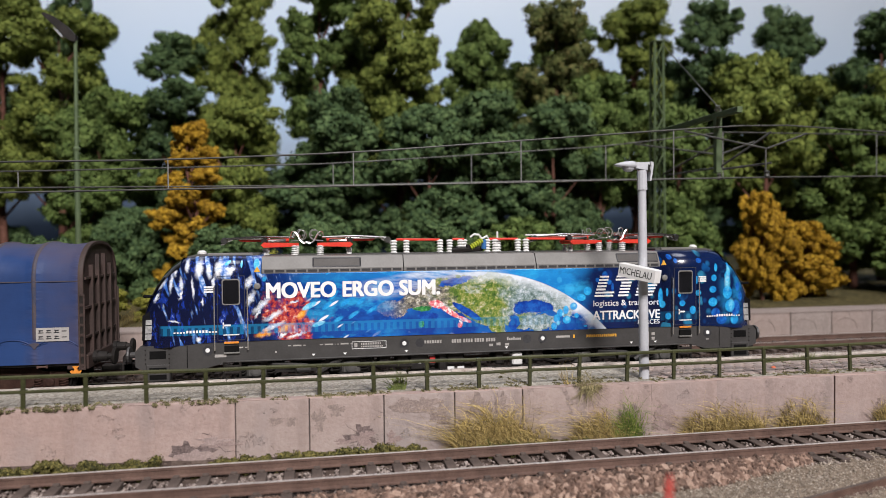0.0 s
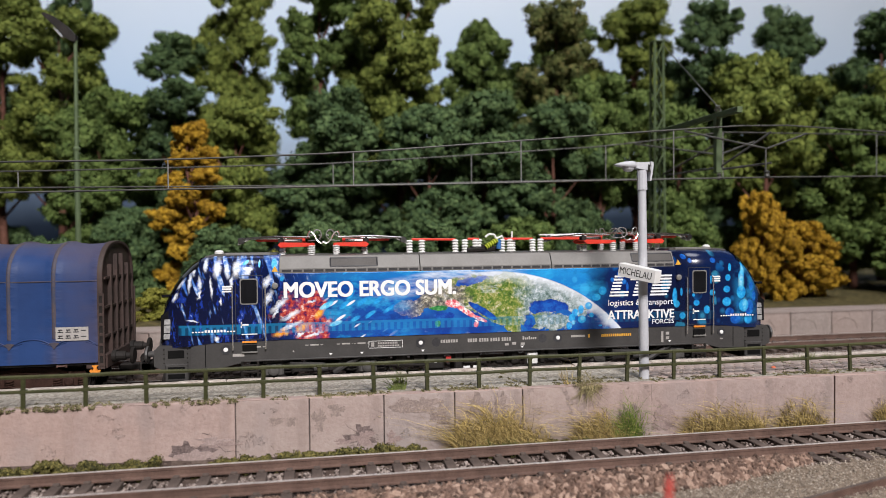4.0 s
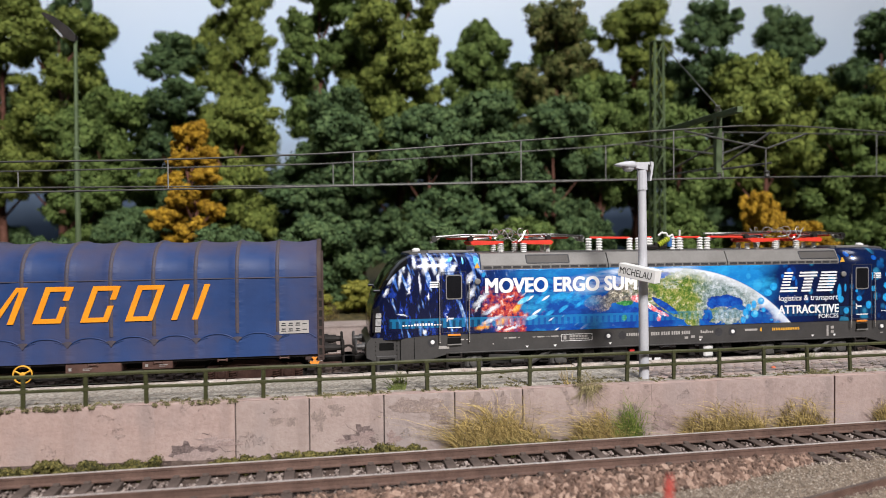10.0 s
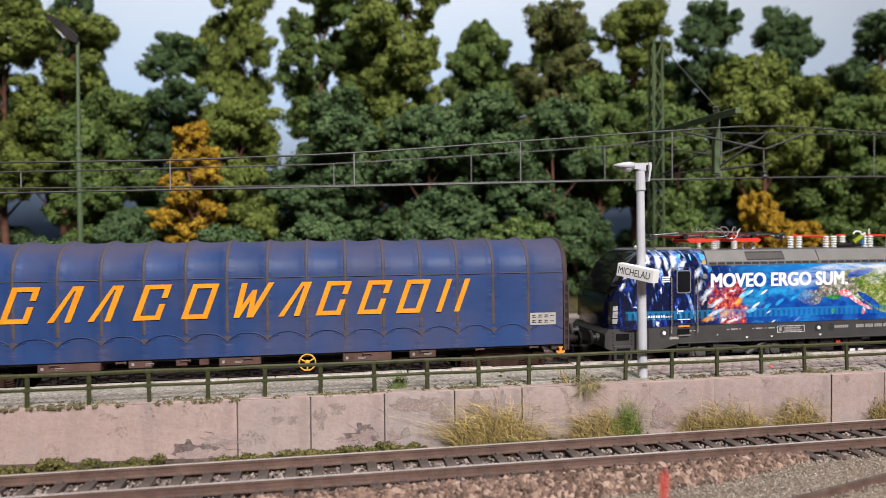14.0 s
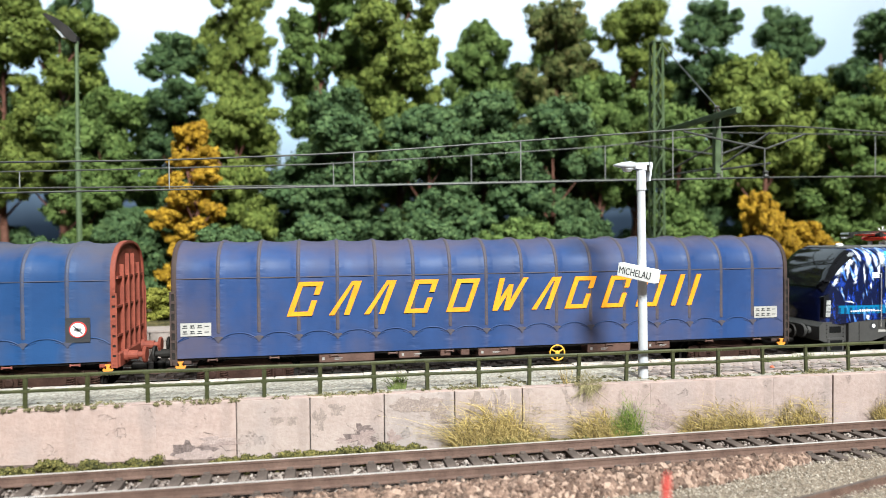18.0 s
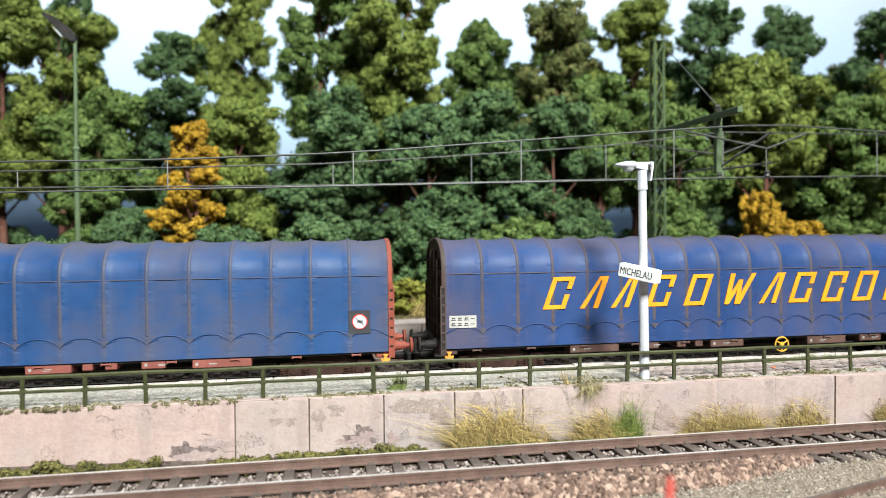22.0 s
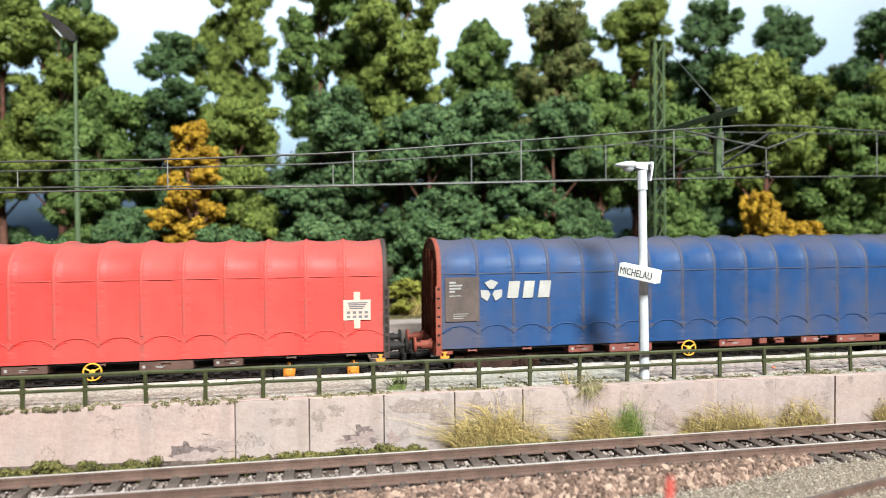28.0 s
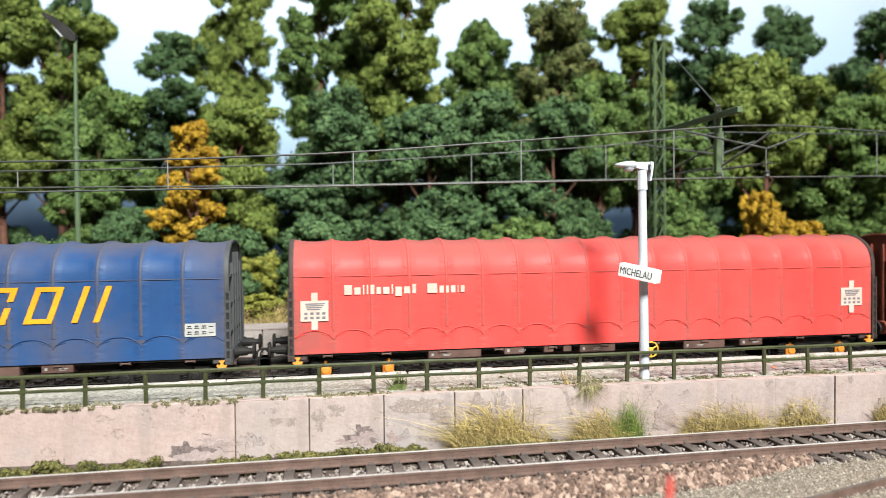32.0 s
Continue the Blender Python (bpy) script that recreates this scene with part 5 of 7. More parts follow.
# ---- the engine ----
def section(hw, zb, zt, r):
    """Near sill over the roof to the far sill: straight sides, rounded shoulders."""
    pts = [(-hw, zb), (-hw, zb + (zt - zb) * 0.25), (-hw, zb + (zt - zb) * 0.5)]
    z1 = max(zt - r * 1.25, zb + (zt - zb) * 0.55)
    pts.append((-hw, z1))
    for i in range(1, 7):
        a = math.pi / 2 * i / 6
        pts.append((-hw + r * 0.95 * (1 - math.cos(a)) * 1.6, z1 + (zt - z1) * math.sin(a)))
    return pts + [(-y, z) for y, z in pts[::-1]]


def loft(sections, material, caps=(True, True)):
    bm = bmesh.new()
    rows = [[bm.verts.new((x, y, z)) for y, z in s] for x, s in sections]
    n = len(rows[0])
    for s, t in zip(rows, rows[1:]):
        for i in range(n - 1):
            bm.faces.new((s[i], s[i + 1], t[i + 1], t[i]))
    for k, c in ((0, caps[0]), (-1, caps[1])):
        if c:
            bm.faces.new(rows[k] if k else rows[k][::-1])
    bmesh.ops.recalc_face_normals(bm, faces=bm.faces)
    return mesh_of(bm, material, True)


def insulator(loco, x, y, z, h=4.2, r=1.15):
    prof = []
    n = 5
    for i in range(n):
        d = h * i / n
        prof += [(d, r * 0.55), (d + h / n * 0.35, r), (d + h / n * 0.55, r), (d + h / n * 0.95, r * 0.55)]
    part("insulator", lathe(bmesh.new(), (x, y, z), (0, 0, 1), prof, 10), PORCELAIN, loco)


def pantograph(loco, x, out, tall=0.0):
    """Folded: red base frame and arms towards out, with bright wire-work horns round x."""
    zr = 43.4
    def at(dx, y, dz):
        return (x + out * dx, y, zr + dz)
    def way(*pts):
        return list(zip(pts, pts[1:]))
    p = part("pantograph", rods(way(at(8, -2.2, 5.2), at(20, -1.6, 5.3), at(23.6, -1.2, 3.4), at(23.6, 1.2, 3.4), at(20, 1.6, 5.3), at(8, 2.2, 5.2)), 0.32), CHROME, loco, "folded metal pantograph")
    bm = bmesh.new()
    for y in (-5.6, 5.6):
        prism(bm, [(x - out * 1.5, zr + 2.6), (x + out * 9.5, zr + 2.3), (x + out * 10.4, zr + 3.2), (x + out * 9.4, zr + 4.0), (x - out * 1.5, zr + 3.7)], "y", y - .6, y + .6)
    for dx in (0.0, 8.6):
        box(bm, min(x + out * dx, x + out * (dx + 1.2)), max(x + out * dx, x + out * (dx + 1.2)), -5.6, 5.6, zr + 2.6, zr + 3.6)
    part("base_frame", bm, PANTO_RED, p, "red base frame")
    bm = bmesh.new()
    prism(bm, [(x + out * 1.5, zr + 4.0), (x + out * 17.5, zr + 4.3), (x + out * 18.2, zr + 4.9), (x + out * 9.0, zr + 5.0), (x + out * 1.5, zr + 5.3)], "y", -1.0, 1.0)
    part("lower_arm", bm, PANTO_RED, p, "red lower arm")
    part("upper_arm", rods(way(at(0, -3.2, 5.6), at(12, -2.6, 5.9), at(22.4, -2.0, 5.2)) + way(at(0, 3.2, 5.6), at(12, 2.6, 5.9), at(22.4, 2.0, 5.2)), 0.38), METAL, p)
    part("arm_joint", lathe(bmesh.new(), at(9.6, -3.4, 4.6), (0, 1, 0), [(0, 0.9), (6.8, 0.9)], 12), STEEL_DARK, p)
    # collector strips across, with smoothly bent horns at both ends
    def bent(pts, r=0.17):
        vs = [Vector(p) for p in pts]
        out_pts = []
        for i in range(len(vs) - 1):
            a, b, c, d = vs[max(i - 1, 0)], vs[i], vs[i + 1], vs[min(i + 2, len(vs) - 1)]
            for k in range(4):
                u = k / 4
                out_pts.append(0.5 * (2 * b + (c - a) * u + (2 * a - 5 * b + 4 * c - d) * u * u + (3 * b - a - 3 * c + d) * u ** 3))
        return tube(bmesh.new(), out_pts + [vs[-1]], r, 5)
    for dx in (-0.6, -3.4):
        part("collector_strip", rods([(at(dx, -8.0, 6.3), at(dx, 8.0, 6.3))], 0.36), CHROME, p)
    for y in (-9.4, 9.4):
        s = y / 9.4
        part("horn", bent((at(0.6, y - s * 2.4, 5.9), at(0.2, y - s * 1.2, 7.2), at(-0.4, y, 7.6), at(-1.6, y + s * .4, 6.6), at(-2.6, y + s * .8, 4.6), at(-4.0, y + s, 3.6), at(-5.2, y + s, 4.3))), CHROME, p)
        part("horn", bent((at(-1.0, y - s * 2.4, 6.2), at(-1.8, y - s, 8.0), at(-3.4, y, 7.9), at(-4.0, y + s * .4, 6.4), at(-3.2, y + s * .6, 5.0), at(-1.6, y + s * .4, 4.6), at(0.4, y - s, 4.4))), CHROME, p)
    part("spring_housing", rods([(at(2.5, -1.6, 4.6), at(8.4, -1.6, 4.4)), (at(2.5, 1.6, 4.6), at(8.4, 1.6, 4.4))], 0.55, 8), METAL, p)
    part("knuckle", lathe(bmesh.new(), at(22.6, -2.6, 4.6), (0, 1, 0), [(0, 1.0), (0.5, 1.15), (4.7, 1.15), (5.2, 1.0)], 12), METAL, p)
    for y in (-5.6, 5.6):
        insulator(loco, x - out * 0.6, y, zr - 0.6, 3.6, 1.25)
        insulator(loco, x + out * 9.2, y * .5, zr - 0.4, 2.4, 1.0)


def loco_cab(loco, s):
    """One cab shell; s is -1 or +1."""
    secs = []
    for x, hw, zb, zt, r in ((68.2, 17.3, 16.4, 43.4, 4.6), (80, 17.3, 16.4, 43.5, 4.6), (88, 17.3, 16.2, 43.4, 4.6), (91.4, 17.2, 15.8, 43.0, 4.5), (94.3, 16.9, 15.4, 41.2, 4.4),
                             (97.2, 16.5, 15.1, 38.4, 4.2), (99.8, 15.9, 15.0, 34.8, 4.0), (102.0, 15.2, 15.0, 30.8, 3.6), (103.4, 14.4, 15.2, 27.6, 3.0), (104.2, 13.4, 15.4, 25.0, 2.4), (104.7, 12.4, 15.8, 22.5, 2.0)):
        secs.append((s * x, section(hw, zb, zt, r)))
    cab = part("cab", loft(secs, WRAP, (True, True)), None, loco, "wrapped driver's cab with raked nose")
    # windscreen on the raked face, drawn round both shoulders
    scr = []
    for x, hw, zt, r in ((92.2, 17.1, 42.6, 4.5), (94.3, 16.9, 41.2, 4.4), (97.2, 16.5, 38.4, 4.2), (99.8, 15.9, 34.8, 4.0), (102.0, 15.2, 30.8, 3.6), (103.1, 14.6, 28.4, 3.2)):
        half = section(hw + 0.12, 15.2, zt, r)[5:10]
        scr.append((s * (x + 0.28), [(y, z + 0.18) for y, z in half] + [(-y, z + 0.18) for y, z in half[::-1]]))
    part("windscreen", loft(scr, BLACK_GLASS, (False, False)), None, cab, "black glass windscreen")
    part("wiper", rods([((s * 101.9, -9.5, 28.8), (s * 97.6, -3.0, 36.6)), ((s * 101.9, 3.0, 28.8), (s * 97.6, 8.6, 36.6))], 0.25, 5), STEEL_DARK, cab)
    part("cab_roof", prism(bmesh.new(), [(s * 69, 43.2), (s * 69, 43.85), (s * 88.5, 43.85), (s * 91.2, 43.3), (s * 91.2, 42.8)], "y", -11.5, 11.5), LOCO_ROOF_DARK, cab, "dark grey cab roof")
    # lamp cluster at the corner
    for y in (-1, 1):
        bm = bmesh.new()
        prism(bm, [(s * 101.3, 17.4), (s * 104.2, 17.4), (s * 104.0, 25.0), (s * 101.6, 26.6), (s * 100.4, 24.6), (s * 100.6, 19)], "y", y * 15.3, y * 13.2)
        h = part("lamp_housing", bm, BLACK_GLASS, cab)
        for k, (z0, z1) in enumerate(((17.6, 19.3), (19.6, 21.9), (22.2, 23.8))):
            bm = prism(bmesh.new(), [(s * (101.5 - .12 * k), z0), (s * (103.3 - .12 * k), z0), (s * (103.2 - .12 * k), z1), (s * (101.3 - .12 * k), z1)], "y", min(y * 15.45, y * 15.1), max(y * 15.45, y * 15.1))
            part("headlight", bm, LENS, h, "clear headlight lens")
        part("rear_view", boxed(min(s * 101.4, s * 103.8), max(s * 101.4, s * 103.8), y * 14.2 - .7, y * 14.2 + .7, 30.6, 31.5, chamfer=0.2), BLACK_GLASS, cab)
    # door with window and grab rails
    y = -17.36
    dx = s * 77.2
    d = part("door", boxed(dx - 4.0, dx + 4.0, y - 0.12, y + 0.2, 17.0, 37.0), WRAP, loco, "printed cab door")
    part("door_joint", rods([((dx - 4.1, y - .05, 17), (dx - 4.1, y - .05, 37.1)), ((dx + 4.1, y - .05, 17), (dx + 4.1, y - .05, 37.1)), ((dx - 4.1, y - .05, 37.1), (dx + 4.1, y - .05, 37.1)), ((dx - 4.1, y - .05, 17), (dx + 4.1, y - .05, 17))], 0.14, 4), PRINT_DARK, d)
    bm = boxed(dx - 2.75, dx + 2.75, y - 0.3, y + 0.1, 28.0, 36.2, chamfer=0.0)
    bmesh.ops.bevel(bm, geom=[e for e in bm.edges if abs(e.verts[0].co.y - e.verts[1].co.y) > 0.2], offset=0.7, segments=3, profile=0.5, affect="EDGES")
    part("window_frame", bm, LOCO_ROOF, d)
    bm = boxed(dx - 2.4, dx + 2.4, y - 0.36, y, 28.4, 35.8)
    bmesh.ops.bevel(bm, geom=[e for e in bm.edges if abs(e.verts[0].co.y - e.verts[1].co.y) > 0.2], offset=0.62, segments=3, profile=0.5, affect="EDGES")
    part("window_pane", bm, BLACK_GLASS, d, "dark door window")
    part("door_handle", prisms([[(dx - 2.6, 21.4), (dx - .2, 21.4), (dx - .2, 21.9), (dx - 2.6, 21.9)], [(dx - 2.6, 20.7), (dx - 2.2, 20.7), (dx - 2.2, 22.6), (dx - 2.6, 22.6)], [(dx - 2.4, 18.5), (dx + 2.4, 18.5), (dx + 2.4, 18.8), (dx - 2.4, 18.8)]], "y", y - .3, y - .1), WHITE, d, "white handle and sill mark")
    for k in (-1, 1):
        xx = dx + k * 5.0
        part("grab_rail", rods([((xx, y - 0.9, 14.0), (xx, y - 0.9, 33.5)), ((xx, y - .9, 33.5), (xx, y, 33.8)), ((xx, y - .9, 14.0), (xx, y, 13.7))], 0.2), CHROME, loco)
    part("step_plate", boxed(dx - 2.2, dx + 2.2, y - 0.25, y + 0.2, 15.9, 16.5), ORANGE, loco)
    part("step_pocket", boxed(dx - 2.2, dx + 2.2, y - 0.22, y + 0.2, 13.2, 15.2), PIT_BLACK, loco)
    part("step_lip", boxed(dx - 2.4, dx + 2.4, y - 0.5, y + 0.2, 12.8, 13.2), LOCO_ROOF, loco)
    part("step_ladder", rods([((dx - 2.4, -16.9, 10.0), (dx - 2.4, -16.9, 4.2)), ((dx + 2.4, -16.9, 10.0), (dx + 2.4, -16.9, 4.2))] + [((dx - 2.4, -16.9, z), (dx + 2.4, -16.9, z)) for z in (4.6, 6.6, 8.6)], 0.42), STEEL_DARK, loco)
    for zz in (32.0, 32.75, 33.5):
        part("cab_mark", boxed(dx + s * 6.6 - 1.5, dx + s * 6.6 + 1.5, y - .1, y + .1, zz, zz + 0.5), WHITE, loco)
    part("mirror_cap", lathe(bmesh.new(), (dx - s * 8.0, y - .2, 33.8), (0, -1, 0), [(0, 1.0), (.5, 1.0), (.7, .5)], 12), LOCO_ROOF, loco)
    part("warning_mark", prism(bmesh.new(), [(dx - s * 8.0 - 1.0, 38.2), (dx - s * 8.0 + 1.0, 38.2), (dx - s * 8.0, 40.0)], "y", -17.3, -16.0), YELLOW, loco)
    part("horn", lathe(bmesh.new(), (s * 88, -4, 43.4), (0, 0, 1), [(0, 1.4), (1.0, 1.5), (1.6, 0.8)], 12), PORCELAIN, loco)
    part("roof_fin", boxed(min(s * 71, s * 85), max(s * 71, s * 85), -12.0, -10.4, 43.3, 44.2, chamfer=0.15), LOCO_ROOF, loco)
    # buffer beam and snow plough
    bm = bmesh.new()
    prism(bm, [(s * 91, 15.6), (s * 104.8, 15.6), (s * 106.2, 14.0), (s * 106.2, 9.2), (s * 104, 8.2), (s * 91, 8.2)], "y", -15.6, 15.6)
    bb = part("buffer_beam", bm, LOCO_GREY, loco, "dark grey buffer beam")
    part("beam_pocket", boxed(min(s * 97.2, s * 102), max(s * 97.2, s * 102), -15.75, -15.5, 11.6, 14.0), PIT_BLACK, bb)
    for z0 in (5.2, 7.4):
        part("step_opening", boxed(min(s * 97.0, s * 102), max(s * 97.0, s * 102), -16.1, -15.9, z0, z0 + 1.5), PIT_BLACK, bb)
    part("beam_bolts", rods([((s * a, -15.5, z), (s * a, -15.85, z)) for a in (96.2, 103.2) for z in (10.2, 11.6, 13.0, 14.4)], 0.22, 6), STEEL_DARK, bb)
    part("beam_step", boxed(min(s * 96.0, s * 103), max(s * 96.0, s * 103), -16.0, -12.5, 4.4, 9.8, chamfer=0.3), LOCO_GREY, bb)
    part("plough", prism(bmesh.new(), [(s * 95, 7.6), (s * 103.5, 7.6), (s * 105.0, 2.2), (s * 102.5, 2.0)], "y", -14.2, 14.2), STEEL_DARK, bb)
    buffers(loco, s * 103.4, s, LOCO_GREY)
    coupler(loco, s * 103.0, s)


def loco_bogie(loco, x):
    for s in (-1, 1):
        y = s * 13.6
        pts = [(-24, 7.5), (-21, 9.4), (-8, 9.4), (-5, 7.8), (5, 7.8), (8, 9.4), (21, 9.4), (24, 7.5), (20, 4.4), (12, 4.2), (8, 5.6), (-8, 5.6), (-12, 4.2), (-20, 4.4)]
        b = part("bogie_frame", prism(bmesh.new(), [(x + a, c) for a, c in pts], "y", y - .8, y + .8), BOGIE_GREY, loco)
        for k in (-15, 15):
            bm = boxed(x + k - 3, x + k + 3, min(y, y + s * 1.6), max(y, y + s * 1.6), 4.4, 8.6, chamfer=0.6)
            lathe(bm, (x + k, y + s * 1.6, 6.6), (0, s, 0), [(0, 1.9), (0.6, 1.8), (0.8, 1.0)], 12)
            part("axle_box", bm, LOCO_ROOF_DARK, b)
            bm = bmesh.new()
            spring(bm, x + k - 4.6, y + s * 0.9, 5.0, 9.6, 1.3)
            spring(bm, x + k + 4.6, y + s * 0.9, 5.0, 9.6, 1.3)
            part("spring", bm, BOGIE_GREY, b)
        part("damper", rods([((x - 10, y + s * 1.8, 8.6), (x + 1, y + s * 1.8, 7.6)), ((x + 4, y + s * 1.6, 5.0), (x + 12, y + s * 1.6, 9.6))], 0.8), LOCO_GREY, b)
        part("sand_pipe", rods([((x - 22, y + s * 1.2, 9), (x - 22.5, y + s * 1.2, 4)), ((x - 22.5, y + s * 1.2, 4), (x - 20.8, y + s * .4, 1.4)), ((x + 22, y + s * 1.2, 9), (x + 22.5, y + s * 1.2, 4)), ((x + 22.5, y + s * 1.2, 4), (x + 20.8, y + s * .4, 1.4))], 0.4), STEEL_DARK, b)
        part("traction_rod", rods([((x - 6, y + s * 1.4, 3.4), (x + 14, y + s * 1.4, 3.0))], 0.55), LOCO_GREY, b)
        part("brake_cylinder", lathe(bmesh.new(), (x - 2.4, y + s * 1.5, 6.6), (1, 0, 0), [(0, 1.2), (4.4, 1.2), (4.6, 0.8)], 12), LOCO_GREY, b)
    for k in (-15, 15):
        wheels(loco, LOCO_WHEELS, x + k, LOCO_R)


def engine(x):
    loco = thing("electric_locomotive", "blue printed electric locomotive with grey frame and folded pantographs", "locomotive", x, 0, 0)
    side = [(-17.3, 16.5), (-17.3, 22), (-17.3, 30), (-17.3, 37.4), (-17.1, 37.6)]
    sec = side + [(-y, z) for y, z in side[::-1]]
    shell = loft([(-68.2 + 136.4 * i / 8, sec) for i in range(9)], WRAP)
    shell.polygons.foreach_set("use_smooth", [False] * len(shell.polygons))
    part("body_shell", shell, None, loco, "glossy printed side with globe")
    # sloped grey roof fairings, in three panels a side, with a slotted gutter
    for k in range(3):
        a, b = -67.8 + 45.3 * k, -67.8 + 45.3 * k + 45.0
        for s in (-1, 1):
            f = part("roof_fairing", prism(bmesh.new(), [(s * 17.1, 37.7), (s * 17.1, 39.1), (s * 15.0, 42.9), (s * 12.0, 43.1), (s * 12.0, 37.7)], "x", a, b), LOCO_ROOF, loco)
            if s < 0:
                for i in range(13):
                    piece("gutter_slot", shared("gutter", lambda m: mesh_of(boxed(-1.4, 1.4, -0.06, 0.06, -0.4, 0.4), m), PRINT_DARK), f, a + 2.2 + 3.4 * i, -17.1, 38.35)
                if k != 1:
                    gx = a + 16 if k == 0 else b - 15.6
                    ob = part("vent_grille", boxed(0, 15, -0.15, 0.15, -1.5, 1.5), GRILLE, f)
                    ob.matrix_basis = pose(gx * MM, -16.05 * MM, 40.9 * MM, -29, 0, 0)
                    ob2 = part("vent_rim", rods([((0, 0, 1.5), (15, 0, 1.5)), ((0, 0, -1.5), (15, 0, -1.5)), ((0, 0, -1.5), (0, 0, 1.5)), ((15, 0, -1.5), (15, 0, 1.5))], 0.3), PRINT_DARK, f)
                    ob2.matrix_basis = ob.matrix_basis
    part("roof_deck", boxed(-67.8, 67.8, -12.0, 12.0, 37.8, 43.2), LOCO_ROOF_DARK, loco)
    for s in (-1, 1):
        loco_cab(loco, s)
    # frame along both sides
    pts = [(-95, 15.0), (-95, 8.2), (-85.5, 8.2), (-79, 9.9), (79, 9.9), (85.5, 8.2), (95, 8.2), (95, 15.0), (90, 16.45), (-90, 16.45)]
    fr = part("frame", prism(bmesh.new(), pts, "y", -17.0, 17.0), LOCO_GREY, loco, "dark grey frame with small print")
    part("frame_lip", rods([((-79, -17.05, 10.1), (79, -17.05, 10.1))], 0.28, 6), LOCO_GREY, fr)
    for a in (-90.6, 90.6):
        part("frame_joint", boxed(a - 0.12, a + 0.12, -17.06, -16.9, 8.6, 15.6), PIT_BLACK, fr)
    y = -17.0
    rows = [(-64, -63.5, 12.4, 12.9)]
    for a in (-60, -50, -45, -78):
        rows += [(a, a + 1.0, 14.3, 14.6), (a + 1.6, a + 4.2, 14.25, 14.7), (a + 4.8, a + 5.6, 14.3, 14.6)]
    rows += [(-39.0, -38.0, 13.2, 14.6)] + [(-36.8 + i * 0.55, -36.45 + i * 0.55, 13.9, 14.6) for i in range(12)] + [(-36.8 + i * 0.55, -36.4 + i * 0.55, 13.1, 13.6) for i in range(13)]
    rows += [(-16.0 + i * 0.85, -15.4 + i * 0.85, 13.6, 14.6) for i in range(7)]                       # maker's plate, as bars
    rows += [(-6.8 + i * 0.85 + .5 * (i // 4), -6.2 + i * 0.85 + .5 * (i // 4), 13.5, 14.7) for i in range(16)]
    rows += [(12.2 + i * 0.72, 12.7 + i * 0.72, 13.7, 14.8 if i in (0, 3) else 14.4) for i in range(7)]
    rows += [(-82.4, -78.9, 11.6, 12.5), (6, 7.3, 11.9, 12.7), (8.5, 9.9, 12.1, 13.0), (11.5, 12.9, 11.9, 12.7), (29.5, 34.5, 13.9, 14.6), (85.5, 86.6, 11.3, 11.7), (78, 80, 12.6, 13.4), (62.8, 63.6, 11.0, 14.8), (64.6, 65.8, 13.6, 14.6), (64.6, 65.8, 12.0, 13.0)]
    tagged(bars(fr, "frame_print", PLATE_WHITE, y, rows), kind="stuff")
    bars(fr, "yellow_print", YELLOW, y, [(35.6, 36.3, 13.6, 14.8)] + [(40.5 + i * 0.7, 40.95 + i * 0.7, 13.7, 14.6) for i in range(16)])
    bars(fr, "number_box", WHITE, y, [(-39.8, -28.6, 14.9, 15.05), (-39.8, -28.6, 12.65, 12.8), (-39.8, -39.65, 12.65, 15.05), (-28.75, -28.6, 12.65, 15.05)])
    for a in (-84.5, -22.7, 24.7, 86.0):
        part("socket_rim", lathe(bmesh.new(), (a, y, 13.9), (0, -1, 0), [(0, 1.6), (0.15, 1.55)], 14), PRINT_DARK, fr)
        part("socket", lathe(bmesh.new(), (a, y - .1, 13.9), (0, -1, 0), [(0, 0.75), (0.25, 0.6)], 12), WHITE, fr)
    for a in (-17.5, 19.2):
        part("frame_hole", lathe(bmesh.new(), (a, y, 13.9), (0, -1, 0), [(0, 1.5), (0.06, 1.5)], 14), PRINT_DARK, fr)
    for a in (-52, -42, -22, 12, 57, 66):
        part("lift_mark", prism(bmesh.new(), [(a - .6, 11.6), (a + .6, 11.6), (a, 10.9)], "y", y - .05, y), WHITE, fr)
    # gear between the bogies
    for a, b, z0 in ((-25, -21, 5.6), (-20.6, -14.6, 4.6), (-11, -8.2, 2.6), (-8.0, -2.2, 5.8), (8.6, 11.3, 5.2), (19.0, 20.8, 5.0), (21.6, 25.6, 5.8), (-31, -27, 6.0)):
        part("gear_box", boxed(a, b, -15.2, -6, z0, 9.9, chamfer=0.4), BOGIE_GREY if a in (-20.6, -11, 21.6) else STEEL_DARK, loco)
    part("white_unit", boxed(14.3, 18.0, -15.8, -12, 4.8, 9.2, chamfer=0.5), PORCELAIN, loco)
    bars(loco, "gear_print", WHITE, -15.25, [(-8.0, -5.7, 2.9, 5.3), (-18, -16.9, 6.8, 7.6), (-4.6, -2.3, 2.9, 5.3)])
    part("red_mark", boxed(-14.0, -12.2, -15.4, -14, 6.8, 8.8), PRINT_RED, loco)
    part("pipe_run", rods([((-40, -15, 7), (-20, -15, 6)), ((20, -15, 8), (30, -15, 5.5)), ((30, -15, 5.5), (44, -15, 7.0)), ((-20, -14, 4.0), (44, -14, 4.0))], 0.5), STEEL_DARK, loco)
    for a in (-55.0, 55.0):
        loco_bogie(loco, a)
    # roof gear
    for xx, out in ((-58.6, -1), (-49.0, 1), (49.4, -1), (59.6, 1)):
        pantograph(loco, xx, out)
